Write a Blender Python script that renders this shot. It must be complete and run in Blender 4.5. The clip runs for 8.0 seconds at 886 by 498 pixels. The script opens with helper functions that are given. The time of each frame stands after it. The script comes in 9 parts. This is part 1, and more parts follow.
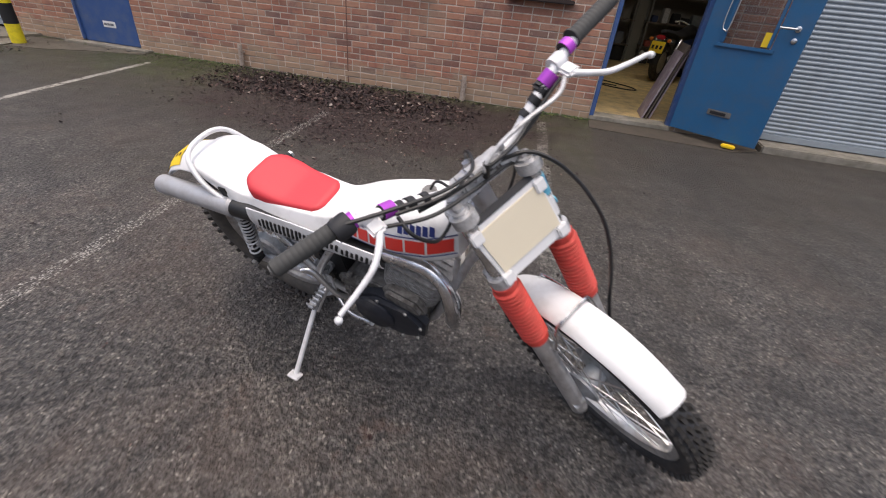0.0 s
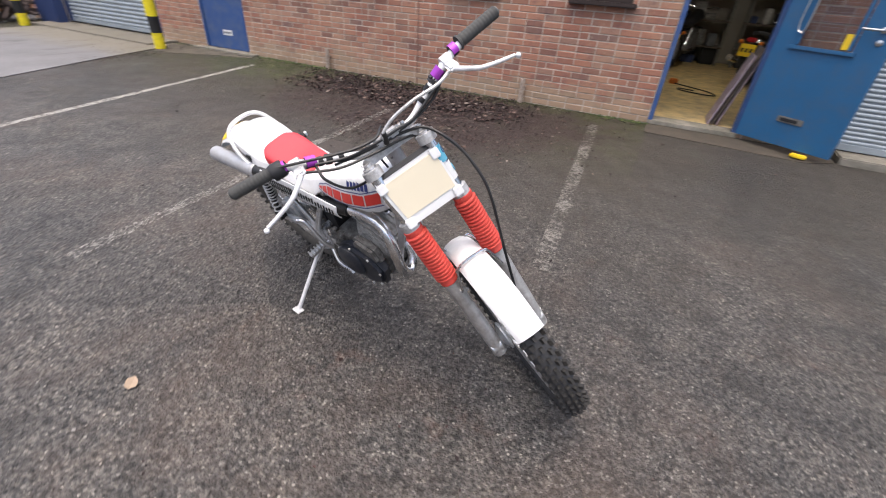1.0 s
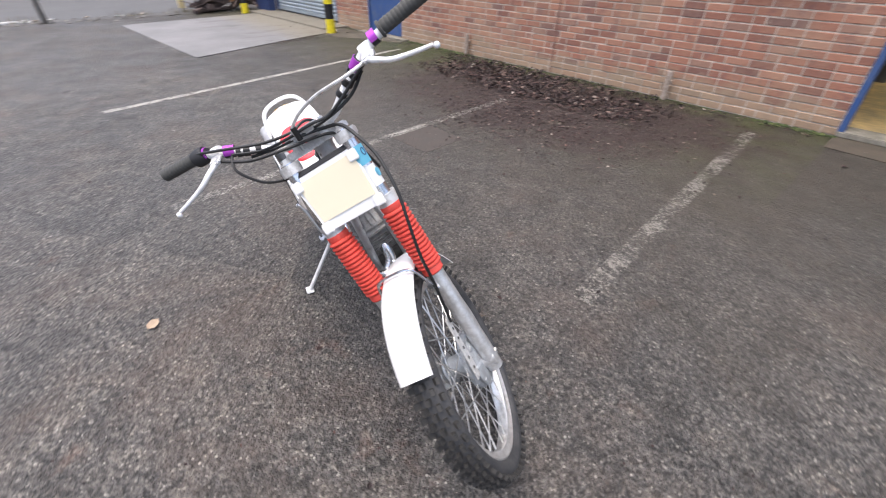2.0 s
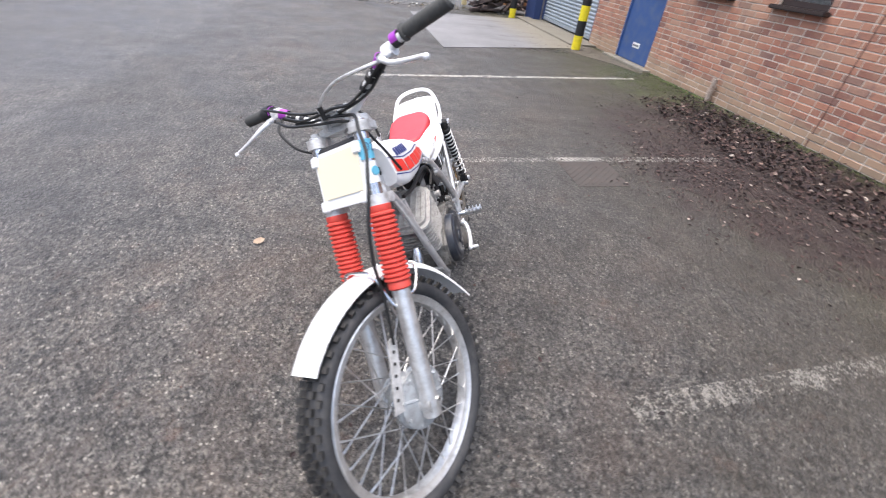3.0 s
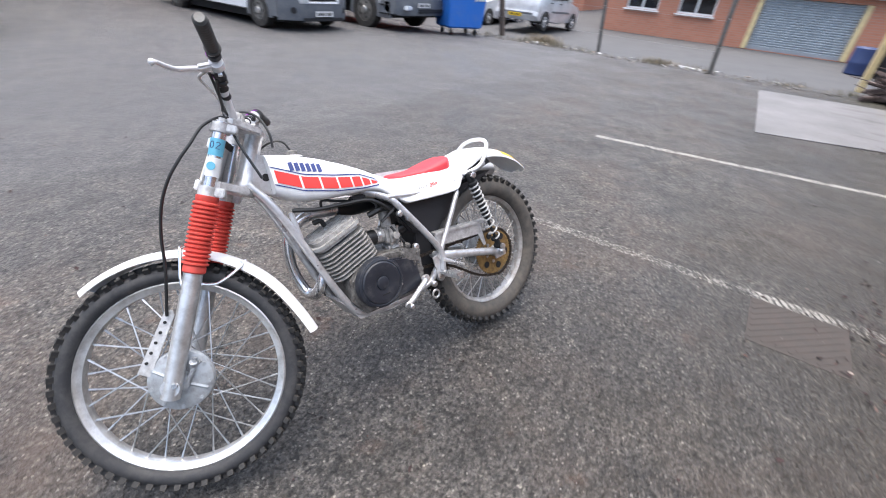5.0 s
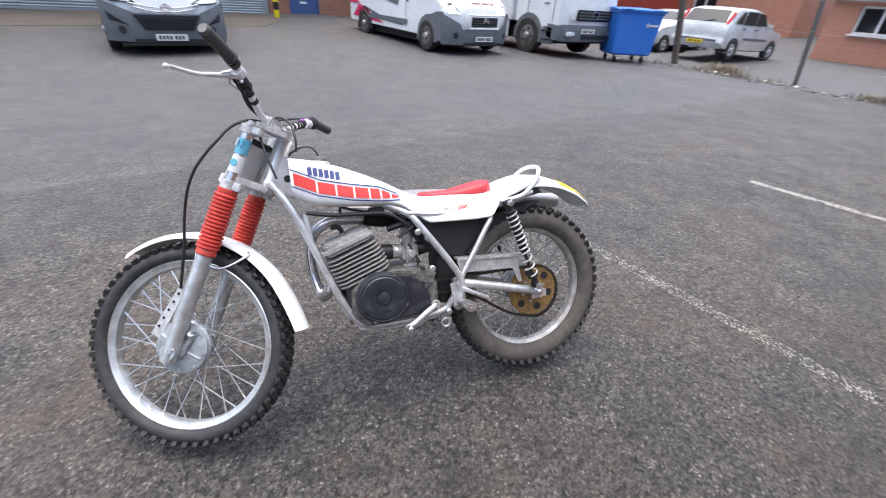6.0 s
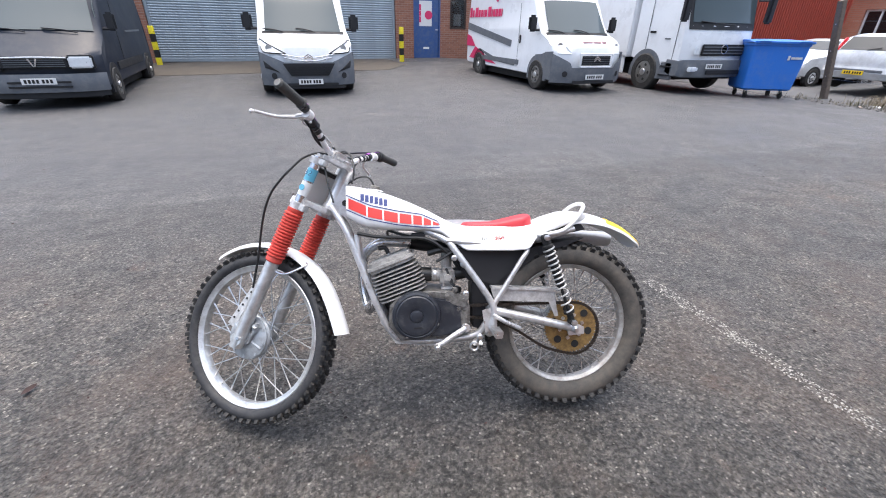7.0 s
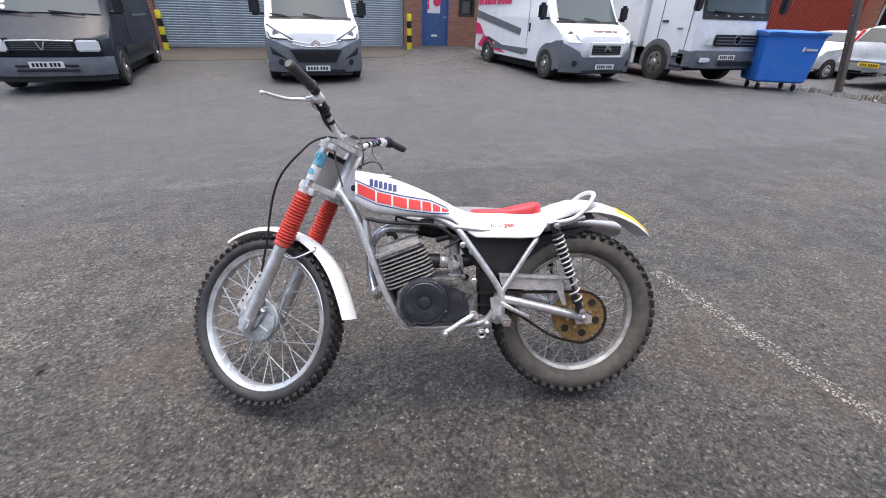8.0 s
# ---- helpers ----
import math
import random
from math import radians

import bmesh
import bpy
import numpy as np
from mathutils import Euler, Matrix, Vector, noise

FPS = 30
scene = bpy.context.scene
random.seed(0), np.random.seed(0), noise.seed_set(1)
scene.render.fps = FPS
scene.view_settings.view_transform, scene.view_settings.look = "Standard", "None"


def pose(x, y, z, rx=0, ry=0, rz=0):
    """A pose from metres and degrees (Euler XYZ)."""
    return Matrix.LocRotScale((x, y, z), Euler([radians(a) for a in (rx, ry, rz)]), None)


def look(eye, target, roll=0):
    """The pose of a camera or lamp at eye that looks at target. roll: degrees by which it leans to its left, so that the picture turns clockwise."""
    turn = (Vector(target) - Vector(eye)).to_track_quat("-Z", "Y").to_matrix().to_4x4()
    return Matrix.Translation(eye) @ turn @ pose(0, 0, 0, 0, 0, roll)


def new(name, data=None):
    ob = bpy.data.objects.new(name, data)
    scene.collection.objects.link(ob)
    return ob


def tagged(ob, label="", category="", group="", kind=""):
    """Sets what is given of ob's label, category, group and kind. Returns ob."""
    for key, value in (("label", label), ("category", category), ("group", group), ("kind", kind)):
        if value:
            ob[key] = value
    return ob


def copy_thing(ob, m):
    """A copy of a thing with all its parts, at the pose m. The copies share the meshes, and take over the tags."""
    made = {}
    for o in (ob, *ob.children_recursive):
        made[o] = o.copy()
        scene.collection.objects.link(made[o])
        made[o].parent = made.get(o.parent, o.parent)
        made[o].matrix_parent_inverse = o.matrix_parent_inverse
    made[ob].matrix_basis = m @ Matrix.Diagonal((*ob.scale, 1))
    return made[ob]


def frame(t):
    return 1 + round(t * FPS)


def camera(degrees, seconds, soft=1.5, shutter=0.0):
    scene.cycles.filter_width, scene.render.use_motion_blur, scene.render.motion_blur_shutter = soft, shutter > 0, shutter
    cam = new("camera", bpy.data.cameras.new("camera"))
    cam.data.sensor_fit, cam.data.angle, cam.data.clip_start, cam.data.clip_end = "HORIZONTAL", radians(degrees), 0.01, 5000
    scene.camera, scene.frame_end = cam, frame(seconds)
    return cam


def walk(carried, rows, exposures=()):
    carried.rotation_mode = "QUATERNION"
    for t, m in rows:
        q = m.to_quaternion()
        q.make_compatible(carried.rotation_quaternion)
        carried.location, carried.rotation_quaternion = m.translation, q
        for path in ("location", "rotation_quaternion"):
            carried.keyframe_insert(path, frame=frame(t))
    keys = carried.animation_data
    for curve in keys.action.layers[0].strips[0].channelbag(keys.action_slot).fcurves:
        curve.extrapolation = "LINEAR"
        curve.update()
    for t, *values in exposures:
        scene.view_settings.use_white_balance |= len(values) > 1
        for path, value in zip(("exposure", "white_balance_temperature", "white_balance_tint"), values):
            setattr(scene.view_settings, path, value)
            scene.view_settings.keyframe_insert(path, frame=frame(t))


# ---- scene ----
cam = camera(92.3, 8.0, soft=1.0, shutter=0.4)
PATH = [
    (0, (0.876, -0.929, 1.32), (0.537, 0.725, 0.249), 5.9),
    (0.3, (1.002, -1.058, 1.373), (0.628, 0.58, 0.288), 4.8),
    (0.5, (1.097, -1.102, 1.395), (0.675, 0.53, 0.32), 3.8),
    (0.7, (1.215, -1.112, 1.399), (0.669, 0.497, 0.344), 2.1),
    (1, (1.401, -1.09, 1.392), (0.707, 0.441, 0.307), 3.9),
    (1.2, (1.485, -1.027, 1.386), (0.659, 0.436, 0.301), 3.1),
    (2.3, (1.897, -0.431, 1.4), (0.512, 0.419, 0.234), 0.9),
    (2.5, (1.953, -0.359, 1.408), (0.445, 0.268, 0.254), 1.6),
    (2.8, (1.958, -0.181, 1.389), (0.368, 0.257, 0.258), 4.4),
    (3, (1.934, -0.05, 1.404), (0.342, 0.312, 0.25), 6.8),
    (3.3, (1.938, 0.149, 1.421), (0.301, 0.347, 0.29), 5.0),
    (3.5, (1.947, 0.309, 1.4), (0.284, 0.415, 0.294), 5.5),
    (3.8, (1.939, 0.552, 1.422), (0.295, 0.478, 0.287), 5.9),
    (4, (1.908, 0.665, 1.426), (0.279, 0.385, 0.301), 3.4),
    (4.2, (1.824, 0.783, 1.413), (0.197, 0.365, 0.327), 3.5),
    (4.5, (1.705, 0.922, 1.435), (0.118, 0.366, 0.352), 5.9),
    (4.7, (1.62, 1.029, 1.438), (0.096, 0.323, 0.352), 5.7),
    (5.8, (1.18, 1.379, 1.426), (0.098, 0.051, 0.394), 5.9),
    (6, (1.1, 1.417, 1.432), (0.118, 0.016, 0.397), 4.2),
    (6.3, (0.973, 1.526, 1.434), (0.166, 0.023, 0.389), 2.7),
    (6.5, (0.923, 1.565, 1.448), (0.202, 0.017, 0.407), 2.5),
    (6.8, (0.891, 1.611, 1.469), (0.257, -0.022, 0.506), 0.6),
    (7, (0.915, 1.625, 1.478), (0.34, -0.053, 0.555), 1.2),
    (7.5, (0.926, 1.615, 1.469), (0.366, -0.056, 0.525), 1.2),
    (8, (0.931, 1.621, 1.461), (0.381, -0.043, 0.498), 1.8),
]
EXPOSURE = [(0.0, 0.54, 6520, 12.5), (0.5, 0.95, 6480, 11.5), (1.0, 1.06, 6450, 11), (2.5, 1.33, 6230, 10), (3.0, 1.38, 6210, 9.6), (4.5, 1.42, 6150, 8.5), (6.5, 1.26, 6130, 8.5), (7.0, 1.34, 6130, 8.5), (7.5, 1.16, 6200, 9.5), (8.0, 1.08, 6220, 9.5)]
walk(cam, [(t, look(eye, target, roll)) for t, eye, target, roll in PATH], EXPOSURE)

SKY = 0.15
world = bpy.data.worlds.new("overcast_sky")
scene.world = world
world.use_nodes = True
_n = world.node_tree.nodes
_sky = _n.new("ShaderNodeTexSky")
_sky.sky_type = "NISHITA"
_sky.sun_disc = False
_sky.sun_elevation, _sky.sun_rotation = radians(80), radians(180)
_sky.air_density, _sky.dust_density, _sky.ozone_density = 1.0, 6.0, 0.6
_n["Background"].inputs[1].default_value = SKY
world.node_tree.links.new(_sky.outputs[0], _n["Background"].inputs[0])
_sun = bpy.data.lights.new("sun", "SUN")
_sun.energy, _sun.angle, _sun.color = 1.2, radians(100), (1.0, 0.98, 0.96)
sun = new("sun", _sun)
sun.matrix_world = look((0, 0, 30), (0.6, 1.6, 0.0))


# ---- materials ----
def nodes_of(name):
    m = bpy.data.materials.new(name)
    m.use_nodes = True
    nt = m.node_tree
    return m, nt, nt.nodes, nt.links, nt.nodes["Principled BSDF"]


def noise_node(nt, vec, scale, detail=4.0, rough=0.55):
    n = nt.nodes.new("ShaderNodeTexNoise")
    n.inputs["Scale"].default_value, n.inputs["Detail"].default_value = scale, detail
    n.inputs["Roughness"].default_value = rough
    nt.links.new(vec, n.inputs["Vector"])
    return n.outputs["Fac"]


def ramp(nt, fac, stops):
    r = nt.nodes.new("ShaderNodeValToRGB")
    while len(r.color_ramp.elements) < len(stops):
        r.color_ramp.elements.new(0.5)
    for e, (p, c) in zip(r.color_ramp.elements, stops):
        e.position, e.color = p, (*c, 1) if len(c) == 3 else c
    nt.links.new(fac, r.inputs[0])
    return r.outputs[0]


def mix(nt, fac, a, b, blend="MIX"):
    m = nt.nodes.new("ShaderNodeMix")
    m.data_type, m.blend_type = "RGBA", blend
    for sock, v in ((m.inputs[0], fac), (m.inputs[6], a), (m.inputs[7], b)):
        if hasattr(v, "is_linked"):
            nt.links.new(v, sock)
        else:
            sock.default_value = v if isinstance(v, (int, float)) else (*v, 1)
    return m.outputs[2]


def math_node(nt, op, a, b=0.0, clamp=False):
    m = nt.nodes.new("ShaderNodeMath")
    m.operation, m.use_clamp = op, clamp
    for sock, v in ((m.inputs[0], a), (m.inputs[1], b)):
        if hasattr(v, "is_linked"):
            nt.links.new(v, sock)
        else:
            sock.default_value = v
    return m.outputs[0]


def bump(nt, bsdf, height, strength, dist=0.002):
    b = nt.nodes.new("ShaderNodeBump")
    b.inputs["Strength"].default_value, b.inputs["Distance"].default_value = strength, dist
    nt.links.new(height, b.inputs["Height"])
    nt.links.new(b.outputs[0], bsdf.inputs["Normal"])


def coords(nt):
    return nt.nodes.new("ShaderNodeTexCoord").outputs["Object"]


def mat(name, col, rough=0.5, metal=0.0, var=0.12, scale=6.0, fine=90.0, bumps=0.1, dirt=None, amount=0.25, coat=0.0):
    """A plain surface with broad and fine variation, an optional dirt colour, and fine relief."""
    m, nt, ns, ls, b = nodes_of(name)
    v = coords(nt)
    big, small = noise_node(nt, v, scale), noise_node(nt, v, fine, 3.0)
    c = mix(nt, big, [k * (1 - var) for k in col], [min(1, k * (1 + var)) for k in col])
    c = mix(nt, math_node(nt, "MULTIPLY", small, 0.5), c, [k * (1 - 1.5 * var) for k in col])
    if dirt:
        d = noise_node(nt, v, scale * 2.3, 8.0, 0.7)
        d = math_node(nt, "MULTIPLY", math_node(nt, "SUBTRACT", d, 0.5 - amount * 0.5), 3.0, True)
        c = mix(nt, math_node(nt, "MULTIPLY", d, 0.85), c, dirt)
    ls.new(c, b.inputs["Base Color"])
    r = math_node(nt, "ADD", math_node(nt, "MULTIPLY", big, 0.25), rough - 0.12, True)
    ls.new(r, b.inputs["Roughness"])
    b.inputs["Metallic"].default_value = metal
    b.inputs["Coat Weight"].default_value = coat
    if bumps:
        bump(nt, b, small, bumps, 0.001)
    return m


def asphalt_material(name, light=1.0, paint=None, grains=False):
    """Gritty tarmac; with paint, the same surface under a worn coat of road paint."""
    m, nt, ns, ls, b = nodes_of(name)
    v = coords(nt)
    cell = ns.new("ShaderNodeTexVoronoi")
    cell.inputs["Scale"].default_value = 120.0
    ls.new(v, cell.inputs["Vector"])
    lump = ns.new("ShaderNodeTexVoronoi")
    lump.inputs["Scale"].default_value = 58.0
    ls.new(v, lump.inputs["Vector"])
    sep = ns.new("ShaderNodeSeparateColor")
    ls.new(cell.outputs["Color"], sep.inputs[0])
    stone = ramp(nt, sep.outputs[0], [(0.0, (0.022, 0.021, 0.02)), (0.35, (0.05, 0.047, 0.045)), (0.8, (0.086, 0.08, 0.076)), (0.95, (0.105, 0.1, 0.093)), (0.97, (0.14, 0.133, 0.124)), (1.0, (0.22, 0.208, 0.195))])
    clod = noise_node(nt, v, 22.0, 6.0, 0.72)
    pit = noise_node(nt, v, 42.0, 3.0, 0.6)
    blotch = noise_node(nt, v, 4.6, 7.0, 0.7)
    tone = noise_node(nt, v, 0.5, 6.0, 0.6)
    chip = ns.new("ShaderNodeTexVoronoi")
    chip.inputs["Scale"].default_value = 68.0
    ls.new(v, chip.inputs["Vector"])
    pick = ns.new("ShaderNodeSeparateColor")
    ls.new(chip.outputs["Color"], pick.inputs[0])
    c = mix(nt, 0.18, stone, (0.066 * light, 0.061 * light, 0.059 * light))
    # stone crowns lightened and gaps darkened: relief shading in the colour
    c = mix(nt, 1.0, c, ramp(nt, lump.outputs["Distance"], [(0.0, (1.36, 1.36, 1.36)), (0.4, (1.26, 1.26, 1.26)), (0.8, (0.74, 0.73, 0.72))]), "MULTIPLY")
    # open pits between the stones, their shade put into the colour, and a scatter of pale worn chips
    c = mix(nt, 1.0, c, ramp(nt, pit, [(0.36, (0.3, 0.29, 0.28)), (0.47, (0.95, 0.95, 0.95)), (0.66, (1.3, 1.29, 1.27))]), "MULTIPLY")
    pale = math_node(nt, "MULTIPLY", math_node(nt, "GREATER_THAN", pick.outputs[0], 0.955), math_node(nt, "LESS_THAN", chip.outputs["Distance"], 0.34))
    c = mix(nt, math_node(nt, "MULTIPLY", pale, 0.7), c, (0.32, 0.305, 0.28))
    hole = math_node(nt, "MULTIPLY", math_node(nt, "GREATER_THAN", pick.outputs[1], 0.9), math_node(nt, "LESS_THAN", chip.outputs["Distance"], 0.42))
    c = mix(nt, math_node(nt, "MULTIPLY", hole, 0.7), c, (0.014, 0.0135, 0.013))
    c = mix(nt, 1.0, c, ramp(nt, clod, [(0.34, (0.5, 0.5, 0.48)), (0.45, (0.97, 0.97, 0.97)), (0.56, (1.08, 1.08, 1.06)), (0.72, (1.32, 1.3, 1.25))]), "MULTIPLY")
    c = mix(nt, 1.0, c, ramp(nt, blotch, [(0.32, (0.6, 0.59, 0.58)), (0.5, (1.06, 1.06, 1.06)), (0.7, (1.5, 1.46, 1.4))]), "MULTIPLY")
    brown = math_node(nt, "MULTIPLY", math_node(nt, "SUBTRACT", noise_node(nt, v, 0.9, 8.0, 0.74), 0.49), 5.0, True)
    bay = ns.new("ShaderNodeSeparateXYZ")
    ls.new(v, bay.inputs[0])
    inner = math_node(nt, "MULTIPLY", math_node(nt, "ADD", bay.outputs[1], 2.6), 0.6, True)
    c = mix(nt, math_node(nt, "MULTIPLY", math_node(nt, "MULTIPLY", brown, inner), 0.5), c, (0.098, 0.07, 0.056))
    rust = math_node(nt, "MULTIPLY", math_node(nt, "SUBTRACT", noise_node(nt, v, 2.7, 6.0, 0.75), 0.59), 7.0, True)
    c = mix(nt, math_node(nt, "MULTIPLY", math_node(nt, "MULTIPLY", rust, inner), 0.5), c, (0.13, 0.072, 0.052))
    c = mix(nt, 1.0, c, ramp(nt, tone, [(0.32, (0.8, 0.81, 0.82)), (0.5, (1.03, 1.02, 1.01)), (0.68, (1.22 * light, 1.19 * light, 1.15 * light))]), "MULTIPLY")
    # palest beyond one joint, then a darker strip of later tarmac, dullest by the wall
    yy = ns.new("ShaderNodeSeparateXYZ")
    ls.new(v, yy.inputs[0])
    joint = math_node(nt, "ADD", yy.outputs[1], math_node(nt, "MULTIPLY", noise_node(nt, v, 0.9, 4.0), 0.5))
    c = mix(nt, 1.0, c, ramp(nt, math_node(nt, "ADD", math_node(nt, "MULTIPLY", joint, 0.1), 0.5), [(0.25, (1.4, 1.42, 1.45)), (0.262, (1.5, 1.52, 1.55)), (0.267, (0.98, 0.98, 0.99)), (0.36, (1.02, 1.02, 1.03)), (0.44, (1.05, 1.045, 1.04)), (0.5, (0.97, 0.965, 0.955)), (0.58, (0.93, 0.925, 0.915)), (0.72, (0.86, 0.86, 0.855))]), "MULTIPLY")
    # dark brown tone that grows towards the wall, broken up by noise
    tinted = math_node(nt, "ADD", math_node(nt, "MULTIPLY", math_node(nt, "SUBTRACT", yy.outputs[1], 0.55), 0.42), math_node(nt, "MULTIPLY", math_node(nt, "SUBTRACT", noise_node(nt, v, 1.3, 6.0, 0.7), 0.5), 2.2), True)
    c = mix(nt, math_node(nt, "MULTIPLY", tinted, 0.72), c, (0.036, 0.029, 0.0195))
    clump = noise_node(nt, v, 11.0, 5.0, 0.65)
    c = mix(nt, 1.0, c, ramp(nt, clump, [(0.34, (0.84, 0.845, 0.83)), (0.5, (1.0, 1.005, 0.99)), (0.68, (1.17, 1.17, 1.14))]), "MULTIPLY")
    # the outer yard's grain fades into one even blue-grey
    outer = math_node(nt, "MULTIPLY", math_node(nt, "SUBTRACT", -1.2, yy.outputs[1]), 0.4, True)
    c = mix(nt, math_node(nt, "MULTIPLY", outer, 0.66), c, (0.082, 0.0815, 0.085))
    # green moss and dark mould along the foot of the brick wall
    xyz = ns.new("ShaderNodeSeparateXYZ")
    ls.new(v, xyz.inputs[0])
    near = math_node(nt, "MULTIPLY", math_node(nt, "SUBTRACT", xyz.outputs[1], 2.3), 0.5, True)
    far = math_node(nt, "LESS_THAN", xyz.outputs[1], 4.9)
    side = math_node(nt, "LESS_THAN", xyz.outputs[0], 1.4)
    mossy = math_node(nt, "MULTIPLY", math_node(nt, "MULTIPLY", near, far), side)
    patch = math_node(nt, "MULTIPLY", math_node(nt, "SUBTRACT", noise_node(nt, v, 3.2, 6.0, 0.7), 0.34), 3.2, True)
    c = mix(nt, math_node(nt, "MULTIPLY", math_node(nt, "MULTIPLY", mossy, patch), 0.9), c, (0.047, 0.05, 0.014))
    # rotted leaf mould spread out from the wall
    sx, sy = math_node(nt, "MULTIPLY", math_node(nt, "ADD", xyz.outputs[0], 1.1), 0.42), math_node(nt, "MULTIPLY", math_node(nt, "SUBTRACT", xyz.outputs[1], 3.85), 0.58)
    d2 = math_node(nt, "ADD", math_node(nt, "MULTIPLY", sx, sx), math_node(nt, "MULTIPLY", sy, sy))
    d2 = math_node(nt, "SUBTRACT", math_node(nt, "ADD", 1.0, math_node(nt, "MULTIPLY", math_node(nt, "SUBTRACT", noise_node(nt, v, 2.4, 7.0, 0.7), 0.5), 2.6)), d2)
    c = mix(nt, math_node(nt, "MULTIPLY", math_node(nt, "MULTIPLY", d2, 1.6, True), 0.92), c, (0.03, 0.0175, 0.0155))
    # bright moss in a strip at the wall's foot and a wider bed by the door
    bx, by = math_node(nt, "MULTIPLY", math_node(nt, "ADD", xyz.outputs[0], 4.2), 0.75), math_node(nt, "MULTIPLY", math_node(nt, "SUBTRACT", xyz.outputs[1], 4.3), 1.05)
    bed = math_node(nt, "SUBTRACT", 1.0, math_node(nt, "ADD", math_node(nt, "MULTIPLY", bx, bx), math_node(nt, "MULTIPLY", by, by)), True)
    strip = math_node(nt, "MULTIPLY", math_node(nt, "SUBTRACT", xyz.outputs[1], 4.3), 2.6, True)
    green = math_node(nt, "MULTIPLY", math_node(nt, "MAXIMUM", bed, strip), math_node(nt, "MULTIPLY", far, side))
    c = mix(nt, math_node(nt, "MULTIPLY", math_node(nt, "MULTIPLY", math_node(nt, "MULTIPLY", green, 1.8, True), patch), 0.9), c, (0.045, 0.054, 0.013))
    if paint is not None:
        wear = math_node(nt, "ADD", math_node(nt, "MULTIPLY", clod, 0.55), math_node(nt, "MULTIPLY", noise_node(nt, v, 4.0, 5.0, 0.7), 0.45))
        wear = math_node(nt, "ADD", wear, math_node(nt, "MULTIPLY", math_node(nt, "SUBTRACT", sep.outputs[1], 0.5), 0.16))
        if grains:
            wear = math_node(nt, "ADD", math_node(nt, "MULTIPLY", wear, 0.55), math_node(nt, "MULTIPLY", sep.outputs[2], 0.45))
        k = ramp(nt, wear, [(paint - 0.03, (0, 0, 0)), (paint + 0.03, (1, 1, 1))])
        c = mix(nt, k, c, (0.38, 0.36, 0.32) if paint < 0.5 or grains else (0.215, 0.2, 0.175))
    ls.new(c, b.inputs["Base Color"])
    wet = noise_node(nt, v, 1.1, 5.0, 0.6)
    ls.new(ramp(nt, wet, [(0.35, (0.42, 0.42, 0.42)), (0.65, (0.72, 0.72, 0.72))]), b.inputs["Roughness"])
    h = math_node(nt, "ADD", math_node(nt, "ADD", math_node(nt, "MULTIPLY", cell.outputs["Distance"], -0.8), math_node(nt, "MULTIPLY", lump.outputs["Distance"], -1.5)), math_node(nt, "ADD", math_node(nt, "MULTIPLY", clod, 2.4), math_node(nt, "MULTIPLY", pit, 1.6)))
    bump(nt, b, h, 1.0, 0.009)
    return m


def brick_material(name, by_object):
    m, nt, ns, ls, b = nodes_of(name)
    if by_object:
        rnd = ns.new("ShaderNodeObjectInfo").outputs["Random"]
    else:
        rnd = ns.new("ShaderNodeNewGeometry").outputs["Random Per Island"]
    place = ns.new("ShaderNodeNewGeometry").outputs["Position"]
    c = ramp(nt, rnd, [(0.0, (0.16, 0.095, 0.083)), (0.1, (0.25, 0.115, 0.083)), (0.4, (0.375, 0.165, 0.108)), (0.65, (0.42, 0.2, 0.128)), (0.86, (0.44, 0.25, 0.172)), (0.95, (0.33, 0.2, 0.145)), (1.0, (0.2, 0.128, 0.108))])
    c = mix(nt, math_node(nt, "MULTIPLY", noise_node(nt, place, 34.0, 6.0, 0.7), 0.6), c, (0.24, 0.11, 0.072))
    # smoke-dark fired faces, pale grit and lime
    fired = math_node(nt, "MULTIPLY", math_node(nt, "SUBTRACT", noise_node(nt, place, 7.5, 5.0, 0.65), 0.52), 6.0, True)
    c = mix(nt, math_node(nt, "MULTIPLY", fired, 0.6), c, (0.15, 0.085, 0.08))
    spots = math_node(nt, "MULTIPLY", math_node(nt, "SUBTRACT", noise_node(nt, place, 16.0, 8.0, 0.75), 0.58), 6.0, True)
    c = mix(nt, math_node(nt, "MULTIPLY", spots, 0.65), c, (0.48, 0.37, 0.27))
    bloom = math_node(nt, "MULTIPLY", math_node(nt, "SUBTRACT", noise_node(nt, place, 1.7, 7.0, 0.7), 0.5), 4.0, True)
    c = mix(nt, math_node(nt, "MULTIPLY", bloom, 0.5), c, (0.42, 0.29, 0.19))
    sx = ns.new("ShaderNodeSeparateXYZ")
    ls.new(place, sx.inputs[0])
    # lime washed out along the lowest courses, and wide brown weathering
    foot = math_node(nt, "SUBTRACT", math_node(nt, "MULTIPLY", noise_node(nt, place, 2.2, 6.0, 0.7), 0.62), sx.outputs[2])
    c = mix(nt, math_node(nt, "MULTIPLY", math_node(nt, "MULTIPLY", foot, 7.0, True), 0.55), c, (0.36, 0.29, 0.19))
    worn = math_node(nt, "MULTIPLY", math_node(nt, "SUBTRACT", noise_node(nt, place, 0.9, 6.0, 0.65), 0.48), 4.0, True)
    c = mix(nt, math_node(nt, "MULTIPLY", worn, 0.45), c, (0.42, 0.29, 0.185))
    ls.new(c, b.inputs["Base Color"])
    b.inputs["Roughness"].default_value = 0.88
    bump(nt, b, noise_node(nt, place, 120.0, 6.0), 0.9, 0.004)
    return m


